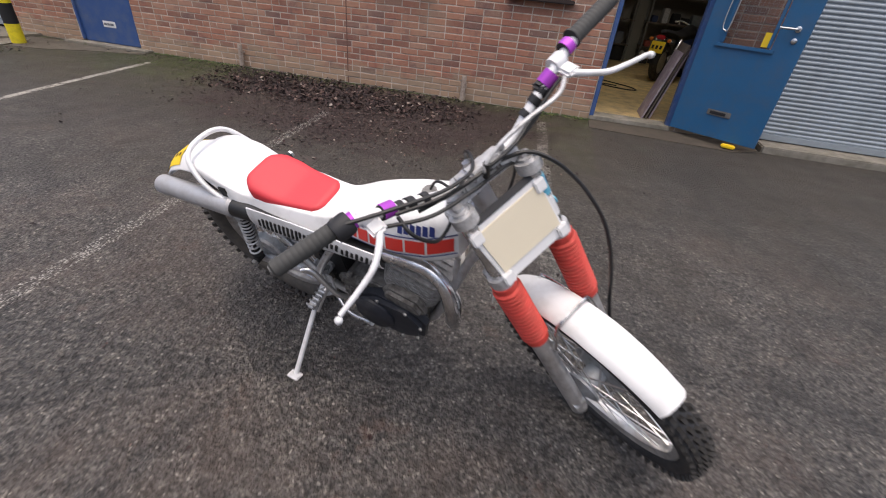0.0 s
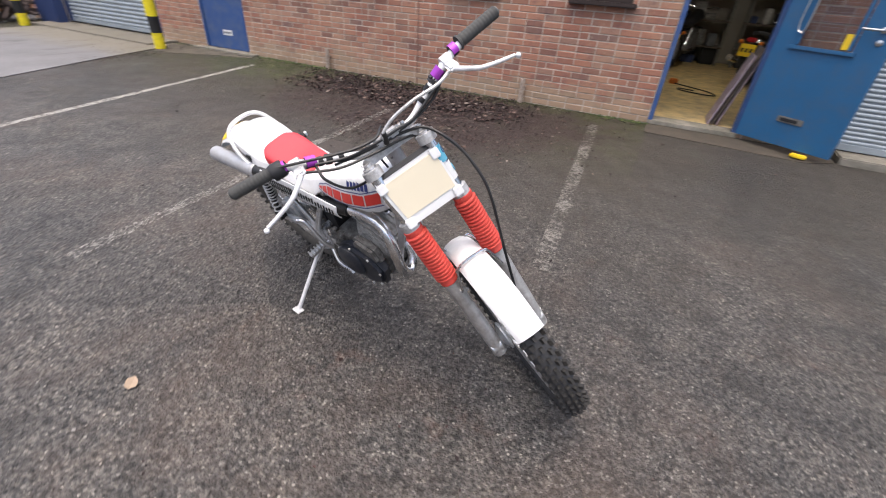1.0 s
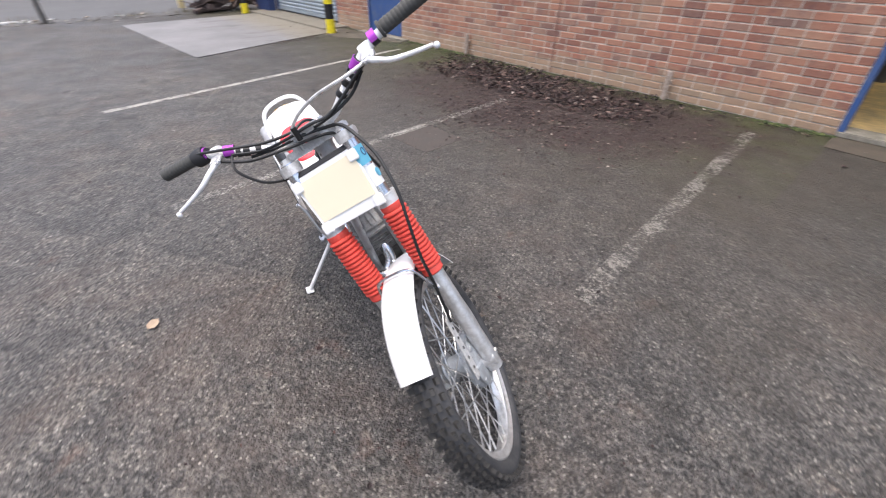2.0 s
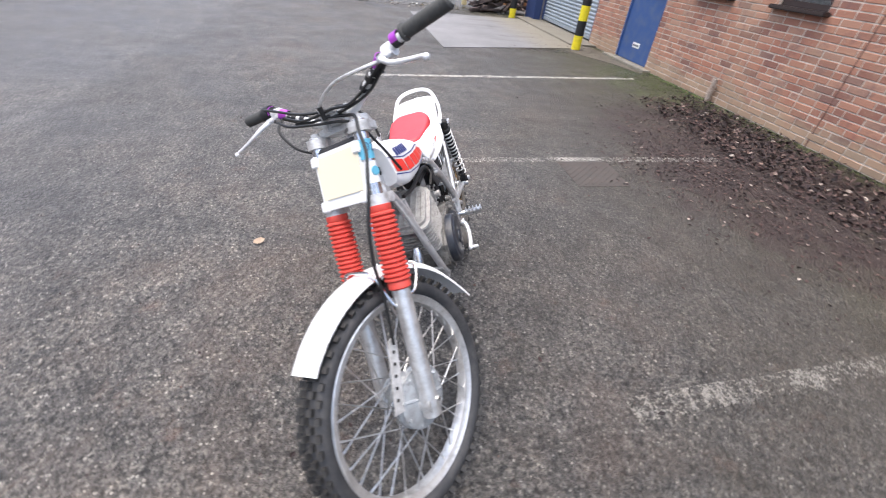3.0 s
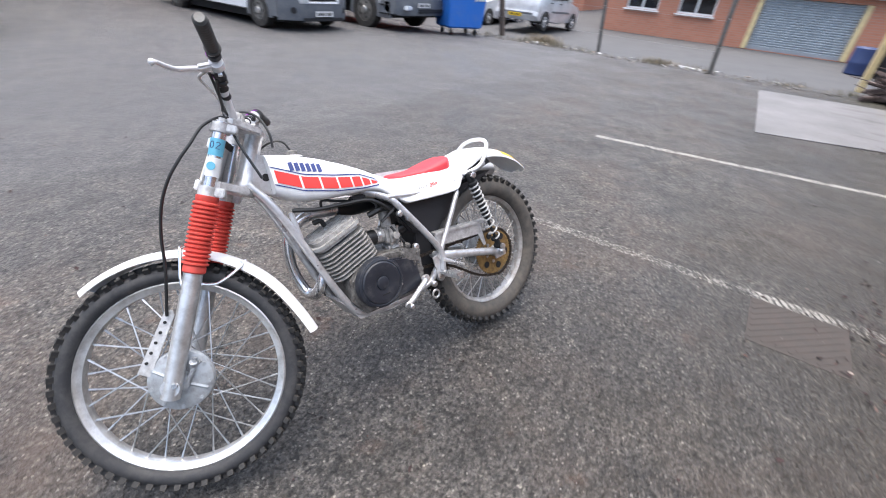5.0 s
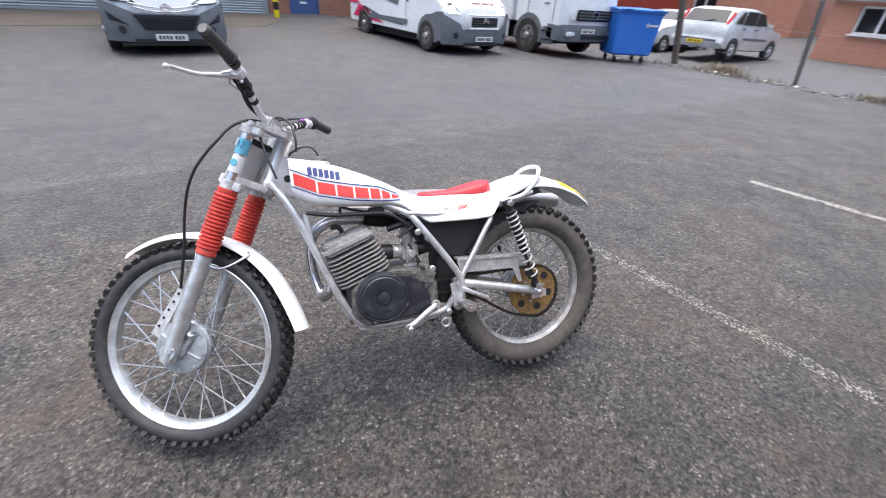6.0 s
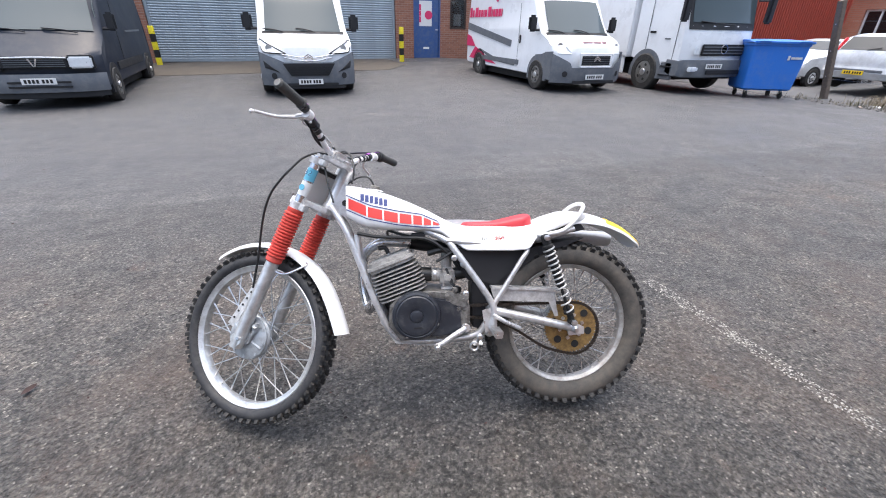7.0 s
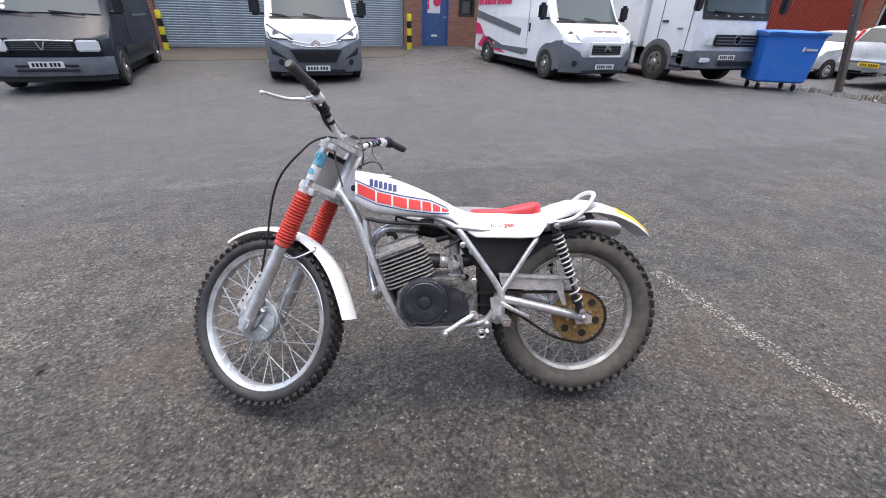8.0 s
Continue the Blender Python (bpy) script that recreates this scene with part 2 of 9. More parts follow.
def far_brick_material(name, dark, light):
    m, nt, ns, ls, b = nodes_of(name)
    v = ns.new("ShaderNodeTexCoord").outputs["Object"]
    sx = ns.new("ShaderNodeSeparateXYZ")
    ls.new(v, sx.inputs[0])
    cx = ns.new("ShaderNodeCombineXYZ")
    ls.new(math_node(nt, "ADD", sx.outputs[0], sx.outputs[1]), cx.inputs[0])
    ls.new(sx.outputs[2], cx.inputs[1])
    t = ns.new("ShaderNodeTexBrick")
    for k, val in (("Scale", 1.0), ("Mortar Size", 0.006), ("Brick Width", 0.225), ("Row Height", 0.075), ("Bias", -0.1)):
        t.inputs[k].default_value = val
    t.inputs["Color1"].default_value, t.inputs["Color2"].default_value, t.inputs["Mortar"].default_value = (*dark, 1), (*light, 1), (0.34, 0.27, 0.22, 1)
    ls.new(cx.outputs[0], t.inputs["Vector"])
    c = mix(nt, math_node(nt, "MULTIPLY", noise_node(nt, v, 0.8, 6.0, 0.7), 0.5), t.outputs["Color"], [k * 0.7 for k in dark])
    ls.new(c, b.inputs["Base Color"])
    b.inputs["Roughness"].default_value = 0.9
    bump(nt, b, t.outputs["Fac"], -0.5, 0.006)
    return m


def island_material(name, stops, rough=0.8):
    m, nt, ns, ls, b = nodes_of(name)
    rnd = ns.new("ShaderNodeNewGeometry").outputs["Random Per Island"]
    c = ramp(nt, rnd, stops)
    c = mix(nt, math_node(nt, "MULTIPLY", noise_node(nt, coords(nt), 70.0), 0.6), c, [k * 0.5 for k in stops[0][1]])
    ls.new(c, b.inputs["Base Color"])
    b.inputs["Roughness"].default_value = rough
    return m


def glass_material(name, tint, rough=0.03, see=0.5):
    """A pane: part clear, part dark reflecting glass."""
    m, nt, ns, ls, b = nodes_of(name)
    b.inputs["Base Color"].default_value = (*tint, 1)
    b.inputs["Roughness"].default_value = rough
    b.inputs["Specular IOR Level"].default_value = 0.7
    clear = ns.new("ShaderNodeBsdfTransparent")
    mx = ns.new("ShaderNodeMixShader")
    mx.inputs[0].default_value = see
    ls.new(b.outputs[0], mx.inputs[1])
    ls.new(clear.outputs[0], mx.inputs[2])
    ls.new(mx.outputs[0], ns["Material Output"].inputs[0])
    return m


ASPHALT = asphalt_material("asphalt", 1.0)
LINE = asphalt_material("worn_road_paint", 1.0, 0.465)
LINE_FAINT = asphalt_material("faint_road_paint", 1.0, 0.535)
LINE_GRAINS = asphalt_material("speckled_road_paint", 1.0, 0.634, True)


def slab_material():
    """Pale cast concrete, dragged with dark oily streaks and greening towards the wall."""
    m, nt, ns, ls, b = nodes_of("concrete_slab")
    v = coords(nt)
    c = ramp(nt, noise_node(nt, v, 0.9, 7.0, 0.6), [(0.35, (0.118, 0.116, 0.117)), (0.65, (0.168, 0.163, 0.165))])
    c = mix(nt, 1.0, c, ramp(nt, noise_node(nt, v, 60.0, 4.0), [(0.3, (0.85, 0.85, 0.85)), (0.7, (1.12, 1.12, 1.12))]), "MULTIPLY")
    at = ns.new("ShaderNodeSeparateXYZ")
    ls.new(v, at.inputs[0])
    long = ns.new("ShaderNodeCombineXYZ")
    ls.new(math_node(nt, "MULTIPLY", at.outputs[0], 2.6), long.inputs[0])
    ls.new(at.outputs[1], long.inputs[1])
    inward = math_node(nt, "MULTIPLY", math_node(nt, "SUBTRACT", at.outputs[1], 1.7), 0.45, True)
    streak = math_node(nt, "MULTIPLY", math_node(nt, "SUBTRACT", noise_node(nt, long.outputs[0], 1.3, 6.0, 0.7), 0.53), 9.0, True)
    c = mix(nt, math_node(nt, "MULTIPLY", math_node(nt, "MULTIPLY", streak, inward), 0.85), c, (0.05, 0.042, 0.036))
    sandy = math_node(nt, "MULTIPLY", math_node(nt, "SUBTRACT", math_node(nt, "ADD", at.outputs[1], noise_node(nt, v, 1.5, 5.0)), 3.5), 1.6, True)
    c = mix(nt, math_node(nt, "MULTIPLY", sandy, 0.7), c, (0.17, 0.15, 0.105))
    ls.new(c, b.inputs["Base Color"])
    b.inputs["Roughness"].default_value = 0.8
    bump(nt, b, noise_node(nt, v, 140.0, 5.0), 0.4, 0.003)
    return m


CONCRETE = slab_material()
CONCRETE_DARK = mat("mossy_concrete", (0.12, 0.105, 0.078), 0.85, 0, 0.25, 2.0, 140, 0.8, (0.05, 0.042, 0.031), 0.35)
LANE = mat("grey_lane_surface", (0.085, 0.084, 0.085), 0.8, 0, 0.15, 0.6, 90, 0.4, (0.06, 0.06, 0.06), 0.25)
APRON = mat("brown_concrete_apron", (0.1, 0.085, 0.067), 0.85, 0, 0.25, 1.0, 120, 0.5, (0.06, 0.05, 0.04), 0.35)
OLD_TARMAC = asphalt_material("old_tarmac", 0.85)
STEP = mat("stained_step", (0.082, 0.066, 0.047), 0.85, 0, 0.3, 2.4, 130, 0.8, (0.04, 0.032, 0.024), 0.35)
RIBBED = mat("ribbed_cover", (0.041, 0.036, 0.031), 0.8, 0, 0.25, 5.0, 120, 0.8, (0.05, 0.038, 0.032), 0.35)
SILL = mat("concrete_sill", (0.29, 0.265, 0.22), 0.85, 0, 0.2, 3.0, 120, 0.5, (0.1, 0.092, 0.065), 0.35)
MASTIC = mat("brown_mastic", (0.15, 0.075, 0.055), 0.8, 0, 0.2, 6.0, 80, 0.2)
MORTAR = mat("mortar", (0.6, 0.5, 0.415), 0.95, 0, 0.18, 4.0, 160, 0.7, (0.2, 0.18, 0.14), 0.2)
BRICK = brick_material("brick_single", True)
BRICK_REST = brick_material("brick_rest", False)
FAR_BRICK = far_brick_material("far_brick", (0.24, 0.1, 0.065), (0.33, 0.145, 0.09))
ORANGE_BRICK = far_brick_material("orange_brick", (0.44, 0.185, 0.115), (0.5, 0.225, 0.145))
BLUE_DOOR = mat("blue_door_paint", (0.017, 0.105, 0.235), 0.4, 0, 0.12, 3.0, 60, 0.12, (0.05, 0.1, 0.18), 0.1)
BLUE_DULL = mat("dull_blue_paint", (0.035, 0.085, 0.24), 0.45, 0, 0.1, 3.0, 60, 0.12, (0.1, 0.13, 0.2), 0.12)
NAVY = mat("navy_paint", (0.025, 0.045, 0.13), 0.5, 0, 0.12, 3.0, 60, 0.15)
SHUTTER = mat("galvanised_shutter", (0.33, 0.375, 0.41), 0.5, 0.25, 0.08, 1.4, 50, 0.1, (0.24, 0.27, 0.285), 0.15)
YELLOW = mat("yellow_bollard_paint", (0.78, 0.64, 0.012), 0.55, 0, 0.08, 6.0, 80, 0.2, (0.4, 0.32, 0.03), 0.08)
BLACK_PAINT = mat("black_paint", (0.01, 0.01, 0.01), 0.75, 0, 0.2, 6.0, 80, 0.2)
BROWN_FRAME = mat("brown_window_frame", (0.035, 0.022, 0.018), 0.45, 0, 0.15, 6.0, 80, 0.2)
NET = mat("net_curtain", (0.55, 0.55, 0.53), 0.9, 0, 0.1, 20.0, 200, 0.2)
PANE = glass_material("window_pane", (0.02, 0.025, 0.03), 0.03, 0.55)
WIRED = glass_material("wired_glass", (0.06, 0.06, 0.06), 0.08, 0.75)
CAR_GLASS = mat("dark_car_glass", (0.014, 0.017, 0.018), 0.42, 0, 0.1, 3.0, 40, 0.0)
TRIM = mat("pale_wheel_trim", (0.62, 0.62, 0.62), 0.45, 0.1, 0.1, 8.0, 60, 0.05)
WINDSCREEN = glass_material("windscreen_glass", (0.055, 0.07, 0.072), 0.06, 0.0)
WINDSCREEN.node_tree.nodes["Principled BSDF"].inputs["Specular IOR Level"].default_value = 0.5
PLASTIC_PALE = mat("pale_plastic_pipe", (0.55, 0.45, 0.37), 0.6, 0, 0.15, 12.0, 90, 0.2, (0.2, 0.15, 0.11), 0.3)
INTERIOR = mat("workshop_wall_paint", (0.3, 0.275, 0.23), 0.9, 0, 0.2, 2.0, 40, 0.1)
SHOP_FLOOR = mat("workshop_floor", (0.72, 0.53, 0.23), 0.45, 0, 0.15, 2.5, 60, 0.1, (0.2, 0.15, 0.09), 0.25)
LEAF = island_material("dead_leaf", [(0.0, (0.012, 0.007, 0.007)), (0.4, (0.034, 0.018, 0.017)), (0.74, (0.064, 0.033, 0.029)), (0.9, (0.12, 0.068, 0.056)), (0.965, (0.22, 0.155, 0.128)), (1.0, (0.42, 0.36, 0.31))])
DRY_LEAF = mat("pale_dry_leaf", (0.36, 0.27, 0.19), 0.8, 0, 0.3, 40.0, 200, 0.3)
GRIT = island_material("loose_grit", [(0.0, (0.05, 0.045, 0.04)), (0.6, (0.12, 0.11, 0.1)), (0.9, (0.24, 0.22, 0.2)), (1.0, (0.42, 0.4, 0.37))])
STRAW = island_material("pale_straw", [(0.0, (0.12, 0.095, 0.06)), (0.5, (0.28, 0.225, 0.15)), (1.0, (0.44, 0.37, 0.27))])
GRASS = island_material("dry_grass", [(0.0, (0.05, 0.05, 0.025)), (0.5, (0.13, 0.11, 0.06)), (1.0, (0.3, 0.26, 0.16))])
MOSS = island_material("moss", [(0.0, (0.03, 0.045, 0.01)), (0.6, (0.06, 0.085, 0.02)), (1.0, (0.11, 0.13, 0.035))])
WHITE_PLASTIC = mat("white_plastic", (0.78, 0.78, 0.77), 0.35, 0, 0.03, 5.0, 60, 0.03, (0.55, 0.53, 0.5), 0.04, 0.2)
RED_VINYL = mat("red_vinyl_seat", (0.55, 0.035, 0.045), 0.5, 0, 0.08, 8.0, 220, 0.25)
RED_DECAL = mat("red_decal", (0.62, 0.035, 0.025), 0.35, 0, 0.05, 8.0, 90, 0.02)
BLUE_DECAL = mat("blue_decal", (0.02, 0.035, 0.16), 0.35, 0, 0.05, 8.0, 90, 0.02)
RED_RUBBER = mat("red_rubber_gaiter", (0.62, 0.062, 0.045), 0.6, 0, 0.12, 12.0, 120, 0.1, (0.35, 0.05, 0.03), 0.15)


def thin_plastic(name, col):
    """Sheet plastic that passes part of the daylight behind it."""
    m, nt, ns, ls, b = nodes_of(name)
    c = mix(nt, math_node(nt, "MULTIPLY", noise_node(nt, coords(nt), 9.0, 5.0), 0.12), col, [k * 0.7 for k in col])
    ls.new(c, b.inputs["Base Color"])
    b.inputs["Roughness"].default_value = 0.45
    glow = ns.new("ShaderNodeBsdfTranslucent")
    ls.new(c, glow.inputs["Color"])
    mx = ns.new("ShaderNodeMixShader")
    mx.inputs[0].default_value = 0.18
    ls.new(b.outputs[0], mx.inputs[1])
    ls.new(glow.outputs[0], mx.inputs[2])
    ls.new(mx.outputs[0], ns["Material Output"].inputs[0])
    return m


THIN_PLASTIC = thin_plastic("thin_white_plastic", (0.86, 0.86, 0.85))
THIN_CREAM = thin_plastic("thin_cream_board", (0.84, 0.76, 0.58))
ALLOY = mat("cast_alloy", (0.62, 0.615, 0.605), 0.45, 0.4, 0.16, 18.0, 130, 0.3, (0.2, 0.18, 0.16), 0.14)
SILVER_PAINT = mat("silver_frame_paint", (0.68, 0.68, 0.685), 0.3, 0.62, 0.1, 10.0, 120, 0.05, (0.28, 0.24, 0.2), 0.06)
CHROME = mat("chrome", (0.8, 0.8, 0.81), 0.24, 1.0, 0.08, 12.0, 140, 0.02, (0.35, 0.33, 0.3), 0.05)
RIM_METAL = mat("polished_rim", (0.72, 0.72, 0.715), 0.34, 0.75, 0.1, 9.0, 90, 0.04, (0.3, 0.28, 0.26), 0.16)
HUB = mat("blue_grey_hub_paint", (0.42, 0.445, 0.465), 0.45, 0.4, 0.15, 14.0, 130, 0.25, (0.16, 0.15, 0.14), 0.15)
CYL = mat("sooty_cylinder_alloy", (0.45, 0.435, 0.41), 0.6, 0.25, 0.22, 20.0, 150, 0.3, (0.1, 0.092, 0.08), 0.16)
ENGINE_BLACK = mat("black_engine_paint", (0.018, 0.021, 0.029), 0.4, 0, 0.25, 10.0, 120, 0.15, (0.09, 0.088, 0.085), -0.02)
RIM_DIRTY = mat("dirty_rim", (0.56, 0.545, 0.52), 0.45, 0.6, 0.15, 9.0, 90, 0.1, (0.2, 0.165, 0.13), 0.32)
SILENCER = mat("grey_silencer_alloy", (0.5, 0.505, 0.52), 0.45, 0.45, 0.06, 7.0, 160, 0.1, (0.36, 0.34, 0.32), 0.12)
GREASE = mat("greasy_crankcase", (0.32, 0.31, 0.29), 0.55, 0.4, 0.3, 16.0, 140, 0.4, (0.04, 0.035, 0.03), 0.4)
RUBBER = mat("tyre_rubber", (0.02, 0.0195, 0.019), 0.72, 0, 0.3, 9.0, 160, 0.4, (0.085, 0.074, 0.06), 0.1)
GRIP = mat("grip_rubber", (0.05, 0.05, 0.047), 0.75, 0, 0.2, 30.0, 200, 0.3)
CABLE = mat("black_cable", (0.012, 0.012, 0.012), 0.45, 0, 0.1, 30.0, 200, 0.0)
PURPLE = mat("purple_anodised", (0.4, 0.06, 0.48), 0.35, 0.4, 0.08, 20.0, 200, 0.0)
WHITE_METAL = mat("white_powder_coat", (0.72, 0.72, 0.72), 0.35, 0.1, 0.04, 12.0, 120, 0.03, (0.45, 0.43, 0.4), 0.06)
SIDEWALL = mat("dusty_sidewall", (0.062, 0.058, 0.053), 0.8, 0, 0.25, 9.0, 160, 0.3, (0.13, 0.112, 0.09), 0.3)
SIDEWALL_FRONT = mat("grey_black_sidewall", (0.026, 0.027, 0.03), 0.7, 0, 0.25, 9.0, 160, 0.3, (0.07, 0.067, 0.064), 0.14)
BRASS = mat("rusty_gold_sprocket", (0.4, 0.265, 0.1), 0.5, 0.55, 0.2, 25.0, 120, 0.2, (0.1, 0.055, 0.025), 0.3)
CHAIN = mat("oily_chain", (0.06, 0.05, 0.042), 0.45, 0.7, 0.2, 40.0, 200, 0.4)
PLATE_YELLOW = mat("yellow_plate", (0.85, 0.58, 0.02), 0.4, 0, 0.04, 8.0, 90, 0.0)
PLATE_WHITE = mat("white_plate", (0.72, 0.72, 0.7), 0.4, 0, 0.05, 8.0, 90, 0.0)
STICKER = mat("blue_sticker", (0.12, 0.4, 0.54), 0.4, 0, 0.05, 8.0, 90, 0.0)
VAN_WHITE = mat("white_van_paint", (0.75, 0.76, 0.77), 0.3, 0, 0.03, 1.0, 30, 0.0, (0.6, 0.6, 0.6), 0.05, 0.4)
VAN_DARK = mat("dark_grey_van_paint", (0.03, 0.035, 0.048), 0.45, 0.0, 0.15, 1.0, 30, 0.0, (0.06, 0.06, 0.062), 0.1, 0.25)
VAN_DARK.node_tree.nodes["Principled BSDF"].inputs["Specular IOR Level"].default_value = 0.04
BUMPER_GREY = mat("grey_bumper_plastic", (0.12, 0.13, 0.145), 0.55, 0, 0.1, 3.0, 90, 0.1, (0.2, 0.2, 0.2), 0.1)
BLACK_PLASTIC = mat("black_plastic", (0.012, 0.012, 0.014), 0.6, 0, 0.15, 6.0, 90, 0.1)
SILVER_CAR = mat("silver_car_paint", (0.6, 0.615, 0.63), 0.32, 0.3, 0.05, 1.0, 30, 0.0, (0.3, 0.3, 0.3), 0.1, 0.5)
LAMP_GLASS = mat("headlamp_lens", (0.78, 0.8, 0.81), 0.15, 0.1, 0.15, 24.0, 60, 0.1)
LAMP_RED = mat("red_lamp_lens", (0.5, 0.02, 0.03), 0.2, 0, 0.1, 18.0, 60, 0.05)
BIN_BLUE = mat("blue_bin_plastic", (0.03, 0.17, 0.6), 0.42, 0, 0.08, 2.0, 60, 0.05, (0.1, 0.2, 0.5), 0.06)
CLADDING_RED = mat("red_cladding", (0.42, 0.07, 0.04), 0.6, 0, 0.15, 2.0, 60, 0.1, (0.3, 0.06, 0.04), 0.2)
TIMBER = mat("weathered_timber", (0.17, 0.13, 0.1), 0.85, 0, 0.25, 9.0, 60, 0.4, (0.08, 0.065, 0.055), 0.3)
GALV = mat("galvanised_post", (0.2, 0.2, 0.19), 0.6, 0.5, 0.15, 6.0, 80, 0.2, (0.12, 0.1, 0.08), 0.2)
CREAM_PAINT = mat("cream_paint", (0.68, 0.56, 0.3), 0.7, 0, 0.08, 4.0, 80, 0.2, (0.4, 0.33, 0.2), 0.12)
WHITE_FRAME = mat("white_window_frame", (0.75, 0.75, 0.74), 0.4, 0, 0.04, 4.0, 80, 0.1)
ROOF_GREY = mat("grey_roof_sheet", (0.2, 0.2, 0.19), 0.8, 0, 0.12, 2.0, 40, 0.2)
CRATE_WOOD = mat("orange_board", (0.42, 0.2, 0.08), 0.75, 0, 0.2, 5.0, 70, 0.3, (0.2, 0.1, 0.05), 0.25)
DARK_WOOD = mat("rotten_timber", (0.075, 0.055, 0.05), 0.9, 0, 0.35, 9.0, 70, 0.6, (0.16, 0.12, 0.11), 0.2)
PURPLE_BOARD = mat("scuffed_printed_board", (0.3, 0.23, 0.27), 0.5, 0, 0.3, 4.0, 60, 0.2, (0.5, 0.46, 0.44), 0.15)
PAPER = mat("paper_sheet", (0.7, 0.68, 0.66), 0.8, 0, 0.05, 8.0, 90, 0.0)
PINK = mat("pink_print", (0.62, 0.03, 0.12), 0.5, 0, 0.05, 8.0, 90, 0.0)
PINK_FAINT = mat("faded_pink_print", (0.66, 0.4, 0.4), 0.5, 0, 0.05, 8.0, 90, 0.0)
ORANGE = mat("orange_plastic", (0.75, 0.2, 0.02), 0.5, 0, 0.1, 8.0, 90, 0.0)
# emission of the added workshop tube, set to brighten the interior
TUBE_GLOW, _nt, _ns, _ls, _b = nodes_of("glowing_tube")
_b.inputs["Emission Color"].default_value, _b.inputs["Emission Strength"].default_value = (1.0, 0.96, 0.88, 1), 75.0
STEEL = mat("brushed_steel", (0.6, 0.6, 0.6), 0.3, 0.9, 0.08, 20.0, 140, 0.05)


# ---- mesh helpers ----
def put(name, bm, material, parent=None, smooth=True, label=""):
    me = bpy.data.meshes.new(name)
    bmesh.ops.recalc_face_normals(bm, faces=bm.faces)
    bm.to_mesh(me)
    bm.free()
    for m in material if isinstance(material, (list, tuple)) else [material]:
        me.materials.append(m)
    if smooth:
        me.polygons.foreach_set("use_smooth", [True] * len(me.polygons))
        me.set_sharp_from_angle(angle=radians(38))
    ob = new(name, me)
    if parent:
        ob.parent = parent
    if label:
        ob["label"] = label
    return ob


def part(name, bm, material, parent, label="", smooth=True):
    return put(name, bm, material, parent, smooth, label)


def thing(name, m, label, category, group="", kind=""):
    e = new(name)
    e.empty_display_size = 0.1
    e.matrix_world = m
    return tagged(e, label, category, group, kind)


def box(bm, c, s, bevel=0.0, m=None, seg=2):
    ret = bmesh.ops.create_cube(bm, size=1.0)
    vs = ret["verts"]
    for v in vs:
        v.co = Vector((v.co.x * s[0], v.co.y * s[1], v.co.z * s[2]))
    if bevel:
        es = list({e for v in vs for e in v.link_edges})
        r = bmesh.ops.bevel(bm, geom=es, offset=min(bevel, 0.45 * min(s)), segments=seg, affect="EDGES")
        vs = list({v for f in r["faces"] for v in f.verts} | {v for v in vs if v.is_valid})
    mm = Matrix.Translation(c) @ (m or Matrix())
    for v in vs:
        v.co = mm @ v.co
    return vs


def boxm(c, s, bevel=0.0, m=None):
    bm = bmesh.new()
    box(bm, c, s, bevel, m)
    return bm


def smooth_path(pts, n=6):
    pts = [Vector(p) for p in pts]
    if len(pts) < 3:
        return pts
    out = []
    ext = [2 * pts[0] - pts[1]] + pts + [2 * pts[-1] - pts[-2]]
    for i in range(1, len(ext) - 2):
        p0, p1, p2, p3 = ext[i - 1:i + 3]
        for k in range(n):
            t = k / n
            out.append(0.5 * (2 * p1 + (p2 - p0) * t + (2 * p0 - 5 * p1 + 4 * p2 - p3) * t * t + (3 * p1 - p0 - 3 * p2 + p3) * t ** 3))
    return out + [pts[-1]]


def tube(bm, pts, r, seg=10, n=6, caps=True):
    """A round bar along pts; r is one radius or one for each end."""
    path = smooth_path(pts, n)
    rs = [r] * len(path) if isinstance(r, (int, float)) else [r[0] + (r[1] - r[0]) * i / (len(path) - 1) for i in range(len(path))]
    side = None
    rings = []
    for i, p in enumerate(path):
        d = (path[min(i + 1, len(path) - 1)] - path[max(i - 1, 0)]).normalized()
        if side is None:
            side = d.orthogonal().normalized()
        side = (side - d * side.dot(d)).normalized()
        up = d.cross(side)
        rings.append([bm.verts.new(p + rs[i] * (math.cos(a) * side + math.sin(a) * up)) for a in [2 * math.pi * k / seg for k in range(seg)]])
    for a, b in zip(rings, rings[1:]):
        for k in range(seg):
            bm.faces.new((a[k], a[(k + 1) % seg], b[(k + 1) % seg], b[k]))
    if caps:
        bm.faces.new(rings[0][::-1])
        bm.faces.new(rings[-1])
    return bm


def tubem(pts, r, seg=10, n=6):
    return tube(bmesh.new(), pts, r, seg, n)


def spin(bm, prof, origin, axis, seg=32, closed=False):
    """A turned body: prof is (radius, distance along the axis)."""
    axis = Vector(axis).normalized()
    u = axis.orthogonal().normalized()
    w = axis.cross(u)
    o = Vector(origin)
    rings = []
    for rad, h in prof:
        rings.append([bm.verts.new(o + axis * h + max(rad, 1e-4) * (math.cos(a) * u + math.sin(a) * w)) for a in [2 * math.pi * k / seg for k in range(seg)]])
    pairs = list(zip(rings, rings[1:])) + ([(rings[-1], rings[0])] if closed else [])
    for a, b in pairs:
        for k in range(seg):
            bm.faces.new((a[k], a[(k + 1) % seg], b[(k + 1) % seg], b[k]))
    if not closed:
        bm.faces.new(rings[0][::-1])
        bm.faces.new(rings[-1])
    return bm


